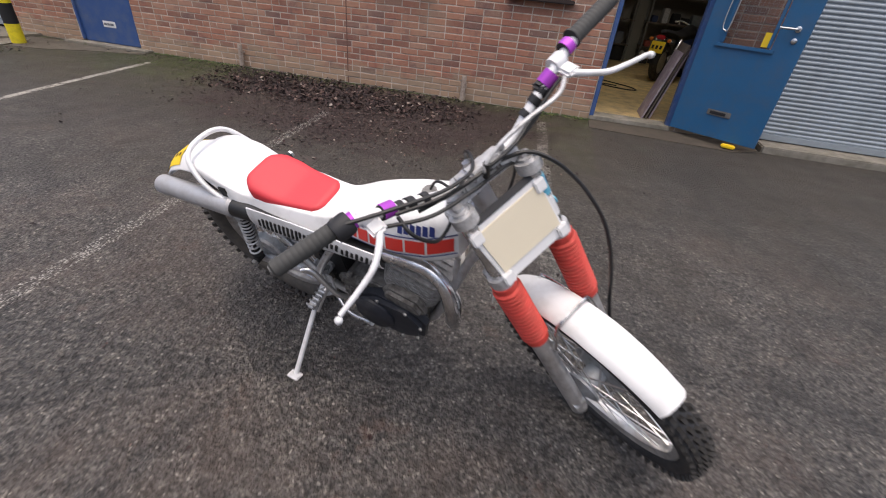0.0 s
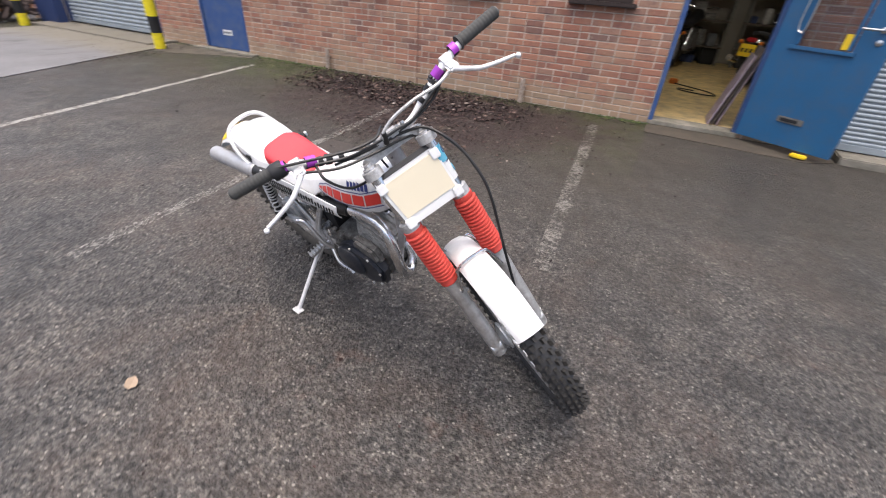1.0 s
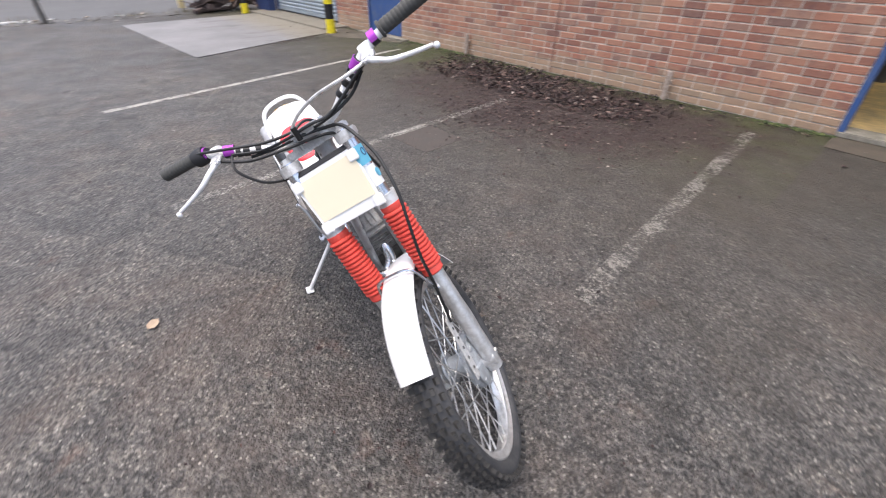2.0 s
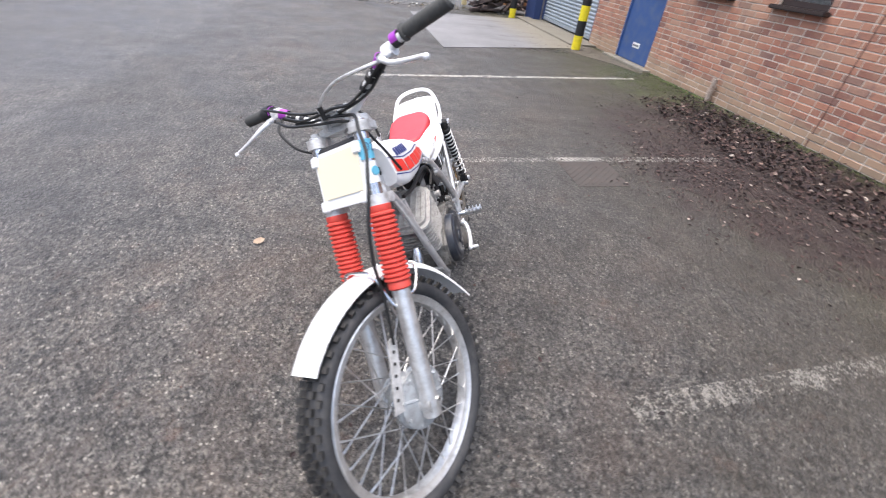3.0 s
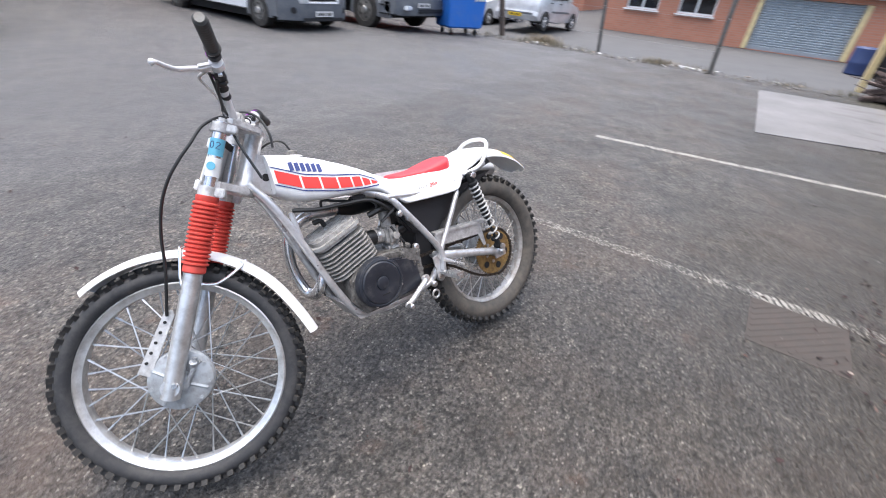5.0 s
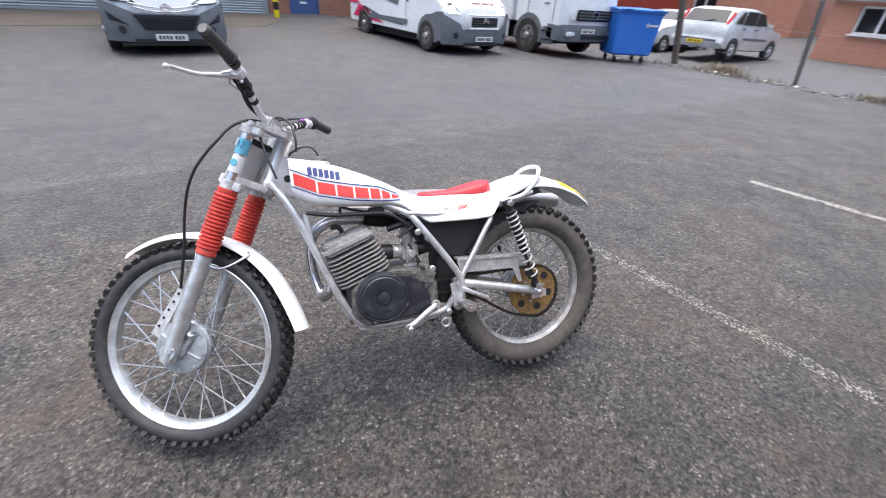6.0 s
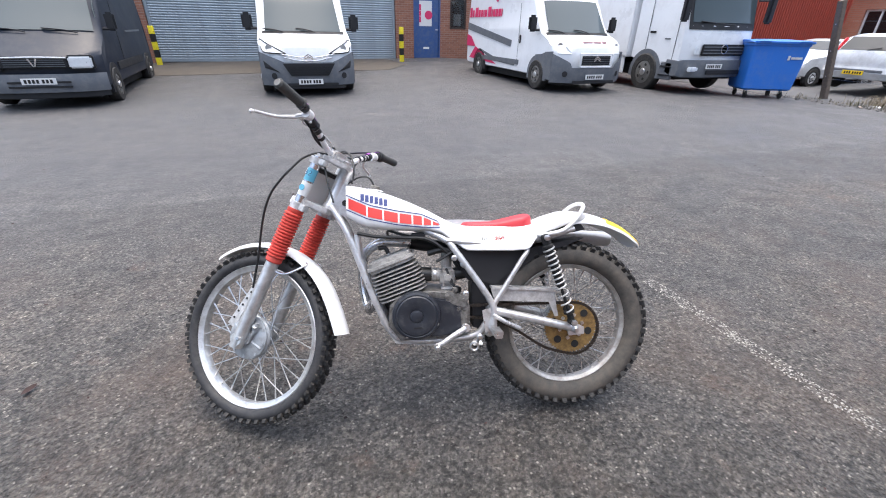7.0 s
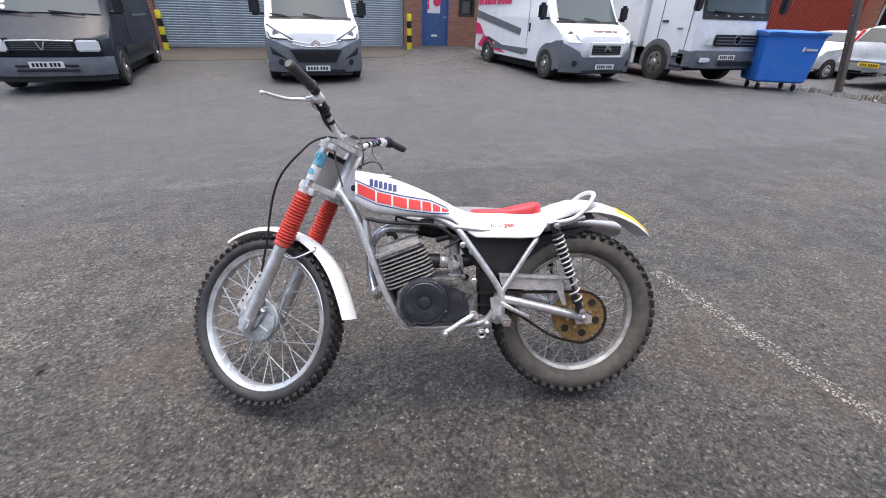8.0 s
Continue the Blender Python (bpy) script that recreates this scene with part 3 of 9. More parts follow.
def spinm(prof, origin, axis, seg=32, closed=False):
    return spin(bmesh.new(), prof, origin, axis, seg, closed)


def slab(bm, outline, t, origin, u, v, bevel=0.0):
    """A flat plate: outline in the plane (u, v) through origin, t thick on both sides together."""
    u, v, o = Vector(u), Vector(v), Vector(origin)
    nrm = u.cross(v).normalized()
    lo = [bm.verts.new(o + a * u + b * v - nrm * t / 2) for a, b in outline]
    hi = [bm.verts.new(o + a * u + b * v + nrm * t / 2) for a, b in outline]
    n = len(outline)
    fs = [bm.faces.new(lo[::-1]), bm.faces.new(hi)]
    for k in range(n):
        fs.append(bm.faces.new((lo[k], lo[(k + 1) % n], hi[(k + 1) % n], hi[k])))
    if bevel:
        es = [e for f in fs[:2] for e in f.edges]
        bmesh.ops.bevel(bm, geom=es, offset=bevel, segments=2, affect="EDGES")
    return bm


def slabm(outline, t, origin, u, v, bevel=0.0):
    return slab(bmesh.new(), outline, t, origin, u, v, bevel)


def loft(bm, sections, cap=True, close=True):
    rings = [[bm.verts.new(p) for p in s] for s in sections]
    n = len(rings[0])
    for a, b in zip(rings, rings[1:]):
        for k in range(n if close else n - 1):
            bm.faces.new((a[k], a[(k + 1) % n], b[(k + 1) % n], b[k]))
    if cap:
        bm.faces.new(rings[0][::-1])
        bm.faces.new(rings[-1])
    return bm


def lerp_table(rows, x):
    """Row values at x from rows sorted by their first column, straight between."""
    if x <= rows[0][0]:
        return rows[0][1:]
    for a, b in zip(rows, rows[1:]):
        if x <= b[0]:
            t = (x - a[0]) / (b[0] - a[0])
            return tuple(p + (q - p) * t for p, q in zip(a[1:], b[1:]))
    return rows[-1][1:]


CROSSFALL = [(-10.5, 0.0), (-6.5, 0.11), (0.0, 0.0), (8.0, -0.13)]


LANE_RISE = [(-30.0, 0.85), (-23.0, 0.6), (-19.0, 0.17), (-15.0, 0.04), (-11.5, 0.0)]


def rise(x, y):
    """Height of the yard: level round the motorcycle, climbing gently to the far units."""
    k = min(1.0, max(0.0, (x + 10.0) / 5.0))
    s = min(15.0, max(0.0, -y - 2.0))
    return lerp_table(LANE_RISE, x)[0] + 0.00011 * s ** 3 * k + lerp_table(CROSSFALL, x)[0] * min(1.0, s / 6.0)


# ---- ground ----
def axis_steps(lo, hi, fine):
    out = [lo - d for d in (600, 250, 120, 60, 30, 14, 6)]
    k = int(round((hi - lo) / fine))
    return out + [lo + fine * i for i in range(k + 1)] + [hi + d for d in (6, 14, 30, 60, 120, 250, 600)]


def sheet(name, material, xs, ys, height):
    vs = [(x, y, height(x, y)) for y in ys for x in xs]
    nx = len(xs)
    fs = [(j * nx + i, j * nx + i + 1, (j + 1) * nx + i + 1, (j + 1) * nx + i) for j in range(len(ys) - 1) for i in range(nx - 1)]
    me = bpy.data.meshes.new(name)
    me.from_pydata(vs, [], fs)
    me.materials.append(material)
    me.polygons.foreach_set("use_smooth", [True] * len(fs))
    return new(name, me)


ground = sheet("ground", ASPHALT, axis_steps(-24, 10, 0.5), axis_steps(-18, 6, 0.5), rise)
tagged(ground, "grey-brown gritty tarmac yard, damp and patchy", "tarmac", kind="structure")


def laid(name, outline, top, material, label, category="paving", depth=0.1, edge=0.006):
    """A flat piece laid in the ground with its top a little proud of it."""
    bm = bmesh.new()
    hi = [bm.verts.new((x, y, rise(x, y) + top)) for x, y in outline]
    lo = [bm.verts.new((x, y, rise(x, y) - depth)) for x, y in outline]
    n = len(outline)
    bm.faces.new(hi)
    bm.faces.new(lo[::-1])
    for k in range(n):
        bm.faces.new((lo[k], lo[(k + 1) % n], hi[(k + 1) % n], hi[k]))
    return tagged(put(name, bm, material, smooth=False), label, category, kind="structure")


def ragged(x0, y0, x1, y1, half, seed, step=0.12):
    """Outline of a painted strip with uneven edges."""
    rng = random.Random(seed)
    d = Vector((x1 - x0, y1 - y0))
    n = max(2, int(d.length / step))
    s = Vector((-d.y, d.x)).normalized()
    left = [Vector((x0, y0)) + d * i / n + s * (half + rng.uniform(-0.006, 0.006)) for i in range(n + 1)]
    right = [Vector((x0, y0)) + d * i / n - s * (half + rng.uniform(-0.006, 0.006)) for i in range(n + 1)]
    return left, right


def parking_line(name, x0, y0, x1, y1, half, seed, material):
    left, right = ragged(x0, y0, x1, y1, half, seed)
    bm = bmesh.new()
    a = [bm.verts.new((p.x, p.y, rise(p.x, p.y) + 0.002)) for p in left]
    b = [bm.verts.new((p.x, p.y, rise(p.x, p.y) + 0.002)) for p in right]
    out = [(q - p) * (0.006 / (q - p).length) for p, q in zip(left, right)]
    a2 = [bm.verts.new((p.x - o.x, p.y - o.y, rise(p.x, p.y) - 0.001)) for p, o in zip(left, out)]
    b2 = [bm.verts.new((p.x + o.x, p.y + o.y, rise(p.x, p.y) - 0.001)) for p, o in zip(right, out)]
    for i in range(len(a) - 1):
        bm.faces.new((a[i], b[i], b[i + 1], a[i + 1]))
        bm.faces.new((a2[i], a[i], a[i + 1], a2[i + 1]))
        bm.faces.new((b[i], b2[i], b2[i + 1], b[i + 1]))
    return tagged(put(name, bm, material, smooth=False), "worn white painted parking bay line on tarmac", "road marking", "parking bay lines", "structure")


parking_line("parking_line_1", -1.182, -0.25, -1.3, 1.61, 0.042, 1, LINE_GRAINS)
bright = parking_line("parking_line_4", -1.3, 1.61, -1.33, 2.05, 0.042, 4, LINE_GRAINS)
for i in range(11):
    y = 1.63 + 0.0385 * i
    x = -1.3 - 0.03 * (y - 1.61) / 0.44
    part("paint_stroke", slabm([(-0.04, -0.026), (-0.04, -0.004), (0.04, 0.03), (0.04, 0.008)], 0.0012, (x, y, 0.0032), (1, 0, 0), (0, 1, 0)), LINE, bright, smooth=False)
parking_line("parking_line_5", -1.33, 2.05, -1.41, 3.3, 0.042, 5, LINE_GRAINS)
parking_line("parking_line_2", -3.73, -0.22, -4.5, 4.13, 0.038, 2, LINE)
parking_line("parking_line_3", 1.085, 0.97, 0.83, 4.22, 0.05, 3, LINE_FAINT)
laid("concrete_slab", [(-10.15, 1.12), (-5.84, 1.31), (-6.43, 3.1), (-6.75, 4.3), (-10.5, 4.3)], 0.012, CONCRETE, "pale grey cast concrete slab set in the tarmac", "concrete slab")
tagged(sheet("lane", LANE, [-24.0 + 0.5 * i for i in range(26)] + [-11.46], [-30.0 + 1.5 * i for i in range(27)], lambda x, y: rise(x, y) + (0.012 if x < -11.49 else -0.03)), "grey lane beyond the fence line", "lane", kind="structure")
cover = laid("mended_patch", [(-1.26, 1.58), (-0.8, 1.58), (-0.82, 2.03), (-1.28, 2.05)], 0.002, RIBBED, "small square brownish cover patch with diagonal ribs", "tarmac patch")
for i in range(1, 15):
    # slanting ribs clipped to the square
    s = i * 0.06
    p, q = Vector((-1.255 + min(s, 0.42), 1.595 + max(0.0, s - 0.42), 0)), Vector((-1.255 + max(0.0, s - 0.42), 1.595 + min(s, 0.42), 0))
    if (q - p).length > 0.05:
        c, d = (p + q) / 2, q - p
        part("rib", boxm((0, 0, 0), (d.length, 0.016, 0.003), 0.0, Matrix.Translation((c.x, c.y, rise(c.x, c.y) + 0.0025)) @ Matrix.Rotation(math.atan2(d.y, d.x), 4, "Z")), RIBBED, cover, smooth=False)
laid("door_apron", [(-7.04, 4.12), (-6.5, 3.86), (-6.1, 3.95), (-5.5, 4.3), (-4.95, 4.46), (-4.95, 4.56), (-7.04, 4.56)], 0.006, CONCRETE_DARK, "mossy worn strip of concrete before a blue door", "concrete")
laid("tarmac_apron", [(2.75, 1.63), (9.0, 1.63), (9.0, 4.42), (3.25, 4.42), (2.95, 4.1), (2.83, 3.34)], 0.002, OLD_TARMAC, "brown damp strip of older tarmac by the shutter", "tarmac")
laid("doorstep", [(1.38, 4.3), (2.1, 4.26), (2.9, 4.2), (3.2, 4.38), (3.2, 4.72), (1.38, 4.72)], 0.008, STEP, "stained concrete doorstep below the open blue door", "doorstep")
laid("shutter_apron", [(-2.2, -13.4), (6.6, -13.4), (6.6, -16.2), (-2.6, -16.2), (-3.1, -14.6)], 0.008, APRON, "light brown concrete apron before a roller shutter", "concrete apron")

# ---- brick unit beside the motorcycle ----
WALL_Y, WALL_TOP = 4.72, 3.3
OPENINGS = [(-10.6, -7.45, 0.0, 2.9), (-6.26, -5.2, 0.0, 2.08), (-4.52, -3.82, 1.23, 2.16), (-3.08, -2.42, 1.23, 2.16), (-1.37, -0.73, 1.23, 2.16),
            (0.22, 0.87, 1.23, 2.16), (1.38, 2.33, 0.0, 2.08), (3.22, 8.2, 0.0, 2.9)]
WALL_X0, WALL_X1 = -11.9, 9.0


def wall_pieces(x0, x1, top, holes, y0, y1, z0=-0.1):
    """Boxes that fill a wall round its holes."""
    xs = sorted({x0, x1, *[h[0] for h in holes], *[h[1] for h in holes]})
    bm = bmesh.new()
    for a, b in zip(xs, xs[1:]):
        mid = (a + b) / 2
        spans = sorted((h[2], h[3]) for h in holes if h[0] < mid < h[1])
        z = z0
        for lo, hi in spans + [(top, top)]:
            if lo - z > 0.02:
                box(bm, (mid, (y0 + y1) / 2, (z + lo) / 2), (b - a, y1 - y0, lo - z))
            z = hi
    bmesh.ops.remove_doubles(bm, verts=bm.verts, dist=0.0001)
    return bm


wall_north = tagged(put("wall_north", wall_pieces(WALL_X0, WALL_X1, WALL_TOP, OPENINGS, WALL_Y + 0.0045, WALL_Y + 0.3), MORTAR, smooth=False),
                    "red brick wall with pale mortar, damp at its foot", "brick wall", kind="structure")


def roller_shutter(name, x0, x1, y, z0, z1, facing, label, pitch=0.075):
    """Curved horizontal slats between two side channels, with a bottom bar."""
    n = int((z1 - z0) / pitch)
    root = thing(name, Matrix(), label, "roller shutter", kind="structure")
    slat = bmesh.new()
    prof = [(0.0, 0.0), (0.012, 0.012), (0.017, 0.03), (0.012, 0.052), (0.0, 0.062), (0.0, 0.075)]
    rows = [[slat.verts.new((x, facing * d, h)) for x in (x0, x1)] for d, h in [(d * pitch / 0.075, h * pitch / 0.075) for d, h in prof]]
    for a, b in zip(rows, rows[1:]):
        slat.faces.new((a[0], a[1], b[1], b[0]))
    back = [slat.verts.new((x, -facing * 0.012, h)) for x in (x0, x1) for h in (0.0, pitch)]
    slat.faces.new((back[0], back[1], back[3], back[2]))
    first = part("slat", slat, SHUTTER, root)
    first.location = (0, y, z0 + 0.07)
    for i in range(1, n):
        o = first.copy()
        scene.collection.objects.link(o)
        o.location = (0, y, z0 + 0.07 + i * pitch)
    part("bottom_bar", boxm(((x0 + x1) / 2, y + facing * 0.004, z0 + 0.04), (x1 - x0, 0.035, 0.07), 0.006), SHUTTER, root)
    for x in (x0 - 0.04, x1 + 0.04):
        part("side_channel", boxm((x, y + facing * 0.01, (z0 + z1) / 2), (0.09, 0.07, z1 - z0), 0.008), NAVY if x0 < -5 else SHUTTER, root)
    return root


roller_shutter("roller_shutter_1", -10.5, -7.54, 4.8, 0.06, 2.9, -1, "closed pale grey steel roller shutter in a brick wall")
roller_shutter("roller_shutter_2", 3.21, 8.1, 4.66, 0.08, 2.9, -1, "closed ribbed grey roller shutter beside the open door", 0.046)
tagged(put("shutter_sill_1", boxm((-9.0, 4.49, -0.01), (3.9, 0.74, 0.09), 0.014), CONCRETE), "long concrete sill below the shutter", "sill", kind="structure")
tagged(put("shutter_sill_2", boxm((5.7, 4.62, 0.0), (4.95, 0.5, 0.15), 0.012), SILL), "concrete sill below a roller shutter", "sill", kind="structure")
tagged(put("shutter_jamb", boxm((-10.92, 4.62, 1.5), (0.72, 0.2, 3.0), 0.01), NAVY), "dark blue painted steel jamb beside the shutter", "jamb", kind="structure")
tagged(put("door_sill", boxm((-5.73, 4.67, 0.0), (1.5, 0.2, 0.06), 0.01), SILL), "pale concrete sill below a blue door", "sill", kind="structure")


def frame_window(name, x0, x1, z0, z1):
    root = thing(name, Matrix(), "dark brown framed window with net curtain in brick wall", "window", "brown windows", "structure")
    y = WALL_Y + 0.07
    fr = part("window_frame", boxm(((x0 + x1) / 2, y, z0 + 0.03), (x1 - x0, 0.07, 0.06), 0.006), BROWN_FRAME, root)
    for x in (x0 + 0.03, x1 - 0.03):
        part("window_frame", boxm((x, y, (z0 + z1) / 2 + 0.0), (0.058, 0.066, z1 - z0 - 0.125), 0.006), BROWN_FRAME, root)
    part("window_frame", boxm(((x0 + x1) / 2, y, z1 - 0.03), (x1 - x0, 0.07, 0.06), 0.006), BROWN_FRAME, root)
    part("window_sill", boxm(((x0 + x1) / 2, WALL_Y - 0.01, z0 - 0.02), (x1 - x0 + 0.1, 0.15, 0.045), 0.01), BROWN_FRAME, root)
    part("pane", boxm(((x0 + x1) / 2, y, (z0 + z1) / 2), (x1 - x0 - 0.12, 0.006, z1 - z0 - 0.12)), PANE, root)
    bm = bmesh.new()
    n = 24
    top = [bm.verts.new((x0 + 0.03 + (x1 - x0 - 0.06) * i / n, y + 0.09 + 0.012 * math.sin(i * 1.9), z1 - 0.04)) for i in range(n + 1)]
    bot = [bm.verts.new((x0 + 0.03 + (x1 - x0 - 0.06) * i / n, y + 0.09 + 0.016 * math.sin(i * 1.9 + 0.4), z0 + 0.05)) for i in range(n + 1)]
    for i in range(n):
        bm.faces.new((top[i], top[i + 1], bot[i + 1], bot[i]))
    part("net_curtain", bm, NET, root, "off-white net curtain")


for i, (a, b) in enumerate(((-4.52, -3.82), (-3.08, -2.42), (-1.37, -0.73), (0.22, 0.87))):
    frame_window(f"window_{i + 1}", a, b, 1.23, 2.16)


def bars(parent, name, material, origin, u, v, widths, height, gap=0.35, t=0.003, label=""):
    """A row of plain bars where writing cannot be shown; u runs along it, v up."""
    x = 0.0
    for w in widths:
        part(name, slabm([(x, 0), (x + w, 0), (x + w, height), (x, height)], t, origin, u, v), material, parent, label, smooth=False)
        x += w + gap * height


# closed blue door
door = thing("door_1", Matrix(), "closed blue painted steel door with small window", "door", kind="structure")
part("leaf", boxm((-5.73, 4.775, 1.035), (0.98, 0.05, 2.0), 0.006), BLUE_DULL, door)
for x in (-6.237, -5.223):
    part("door_frame", boxm((x, 4.77, 1.06), (0.045, 0.1, 2.02), 0.006), BLUE_DULL, door)
part("door_frame", boxm((-5.73, 4.77, 2.065), (1.06, 0.1, 0.035), 0.006), BLUE_DULL, door)
part("pane", boxm((-5.6, 4.752, 1.4), (0.46, 0.008, 0.62), 0.002), PANE, door)
part("window_frame", boxm((-5.6, 4.75, 1.07), (0.52, 0.02, 0.04), 0.006), BLUE_DULL, door)
part("letter_plate", boxm((-5.7, 4.752, 0.3), (0.22, 0.012, 0.085), 0.003), PLATE_WHITE, door, "small white plate")
bars(door, "plate_bar", BUMPER_GREY, (-5.79, 4.744, 0.285), (1, 0, 0), (0, 0, 1), (0.05, 0.04, 0.06), 0.03)
part("handle", tubem([(-5.3, 4.75, 1.08), (-5.3, 4.7, 1.08), (-5.41, 4.695, 1.08)], 0.01), STEEL, door, "steel lever handle")

# open blue door and its frame
HINGE = Matrix.Translation((2.32, 4.7, 0.0)) @ Matrix.Rotation(radians(-31.5), 4, "Z")
leaf = thing("door_2", HINGE, "open blue door with wired-glass window, propped outward", "door", kind="structure")
W = 0.905
leaf_bm = boxm((W / 2, 0, 0.53), (W, 0.045, 0.92))
for c, size in (((0.1, 0, 1.46), (0.2, 0.045, 0.94)), ((W - 0.125, 0, 1.46), (0.25, 0.045, 0.94)), ((W / 2, 0, 1.99), (W, 0.045, 0.12))):
    box(leaf_bm, c, size)
part("leaf", leaf_bm, BLUE_DOOR, leaf, smooth=False)
part("pane", boxm((0.418, 0, 1.46), (0.436, 0.006, 0.94)), WIRED, leaf)
for a, b, s in (((0.418, -0.03, 0.985), None, (0.54, 0.03, 0.035)), ((0.205, -0.03, 1.46), None, (0.03, 0.024, 0.9)), ((0.632, -0.03, 1.46), None, (0.03, 0.024, 0.9))):
    part("glazing_bead", boxm(a, s, 0.005), BLUE_DOOR, leaf)
wires = bmesh.new()
for i in range(11):
    box(wires, (0.22 + 0.041 * i, 0.008, 1.5), (0.0015, 0.0015, 0.84))
for i in range(20):
    box(wires, (0.425, 0.008, 1.1 + 0.041 * i), (0.44, 0.0015, 0.0015))
part("wire_mesh", wires, STEEL, leaf, smooth=False)
part("notice", boxm((0.585, -0.01, 1.08), (0.06, 0.003, 0.13)), PLATE_YELLOW, leaf, "yellow paper notice")
part("letter_box", boxm((0.45, -0.028, 0.33), (0.24, 0.014, 0.06), 0.006), GALV, leaf, "dull steel letter plate")
part("letter_flap", boxm((0.44, -0.037, 0.33), (0.16, 0.006, 0.03), 0.003), BLACK_PLASTIC, leaf)
part("handle", tubem([(0.8, -0.022, 1.2), (0.8, -0.075, 1.2), (0.77, -0.08, 1.2), (0.66, -0.078, 1.2)], 0.011), STEEL, leaf, "bright steel lever handle")
part("handle_rose", spinm([(0.027, 0), (0.027, 0.008), (0.02, 0.012)], (0.8, -0.022, 1.2), (0, -1, 0), 20), STEEL, leaf)
part("lock", spinm([(0.025, 0), (0.025, 0.01), (0.012, 0.016)], (0.808, -0.022, 1.1), (0, -1, 0), 20), STEEL, leaf)
part("chain", tubem([(0.2, -0.05, 1.95), (0.17, -0.055, 1.5), (0.16, -0.055, 1.2), (0.19, -0.055, 1.12), (0.23, -0.055, 1.2), (0.24, -0.05, 1.95)], 0.006, 6), STEEL, leaf, "loop of pale cord")
tagged(put("door_wedge", boxm((2.86, 4.29, 0.035), (0.14, 0.07, 0.035), 0.01, Matrix.Rotation(radians(-20), 4, "Z")), PLATE_YELLOW), "yellow wedge under the open blue door", "door wedge")
fr = thing("door_frame_2", Matrix(), "blue painted door frame round the open doorway", "door frame", kind="structure")
part("jamb", boxm((1.405, 4.77, 1.04), (0.05, 0.14, 2.08), 0.006), BLUE_DULL, fr)
part("jamb", boxm((2.305, 4.8, 1.04), (0.05, 0.1, 2.08), 0.006), BLUE_DULL, fr)
part("head", boxm((1.855, 4.77, 2.055), (0.85, 0.14, 0.05), 0.006), BLUE_DULL, fr)
tagged(put("threshold", boxm((1.855, 4.82, 0.03), (0.95, 0.26, 0.05), 0.008), SILL), "worn pale concrete threshold of the open doorway", "threshold", kind="structure")

# dim workshop behind the doorway
tagged(put("workshop_floor", boxm((2.8, 8.08, -0.01), (4.8, 6.22, 0.08)), SHOP_FLOOR, smooth=False), "worn ochre painted workshop floor", "floor", kind="structure")
tagged(put("workshop_wall_1", boxm((2.8, 11.25, 1.4), (5.0, 0.1, 2.8)), INTERIOR, smooth=False), "dim painted workshop back wall", "wall", kind="structure")
tagged(put("workshop_wall_2", boxm((0.35, 8.1, 1.4), (0.1, 6.16, 2.8)), INTERIOR, smooth=False), "dim painted workshop side wall", "wall", kind="structure")
tagged(put("workshop_wall_3", boxm((5.25, 8.1, 1.4), (0.1, 6.16, 2.8)), INTERIOR, smooth=False), "dim painted workshop side wall", "wall", kind="structure")
tagged(put("workshop_ceiling", boxm((2.8, 8.12, 2.86), (5.1, 6.2, 0.1)), INTERIOR, smooth=False), "dim workshop ceiling", "ceiling", kind="structure")
tagged(put("unit_roof", boxm((-1.3, 8.2, 3.36), (21.1, 7.3, 0.12), 0.01), ROOF_GREY), "flat grey roof over the brick unit", "roof", kind="structure")
tagged(put("unit_back_wall", boxm((-1.3, 11.6, 1.6), (20.5, 0.2, 3.4)), FAR_BRICK, smooth=False), "plain brick back wall of the unit", "wall", kind="structure")
for i, x in enumerate((-11.8, 8.9)):
    tagged(put(f"unit_end_wall_{i + 1}", boxm((x, 8.26, 1.6), (0.2, 6.45, 3.4)), FAR_BRICK, smooth=False), "plain brick end wall of the unit", "wall", kind="structure")


def bollard(x, y, h, label, bands=5):
    root = thing("bollard", Matrix.Translation((x, y, rise(x, y))), label, "bollard", "striped bollards")
    step = h / bands
    for i in range(bands):
        bm = spinm([(0.085, 0), (0.085, step)] if i < bands - 1 else [(0.085, 0), (0.085, step - 0.02), (0.075, step), (0.03, step + 0.006)], (0, 0, i * step), (0, 0, 1), 20)
        part("band", bm, BLACK_PAINT if i % 2 else YELLOW, root)
    return root


bollard(-6.65, 4.08, 1.27, "yellow and black striped steel bollard before the shutter")
bollard(-10.75, 3.98, 1.12, "yellow and black striped steel bollard by the shutter's jamb")
bollard(4.93, -15.75, 1.15, "yellow and black striped bollard beside a dark van")
bollard(-3.12, -15.35, 1.15, "yellow and black striped bollard beside the far door")

for i, (x, lean) in enumerate(((-3.45, 5), (-0.23, 2))):
    pipe = thing("drain_stub", pose(x, WALL_Y - 0.05, 0.0, 4, lean, 0), "short pale plastic pipe stub standing against brick wall", "pipe", "pipe stubs")
    part("stub", spinm([(0.032, -0.03), (0.032, 0.31), (0.026, 0.312), (0.026, 0.2)], (0, 0, 0), (0, 0, 1), 14), PLASTIC_PALE, pipe)
    part("clip", boxm((0, 0.02, 0.2), (0.08, 0.05, 0.025), 0.004), PLASTIC_PALE, pipe)
tagged(put("movement_joint", boxm((-1.84, WALL_Y + 0.004, 1.6), (0.014, 0.012, 3.3)), MASTIC, smooth=False), "red-brown vertical movement joint in the brickwork", "joint", kind="structure")

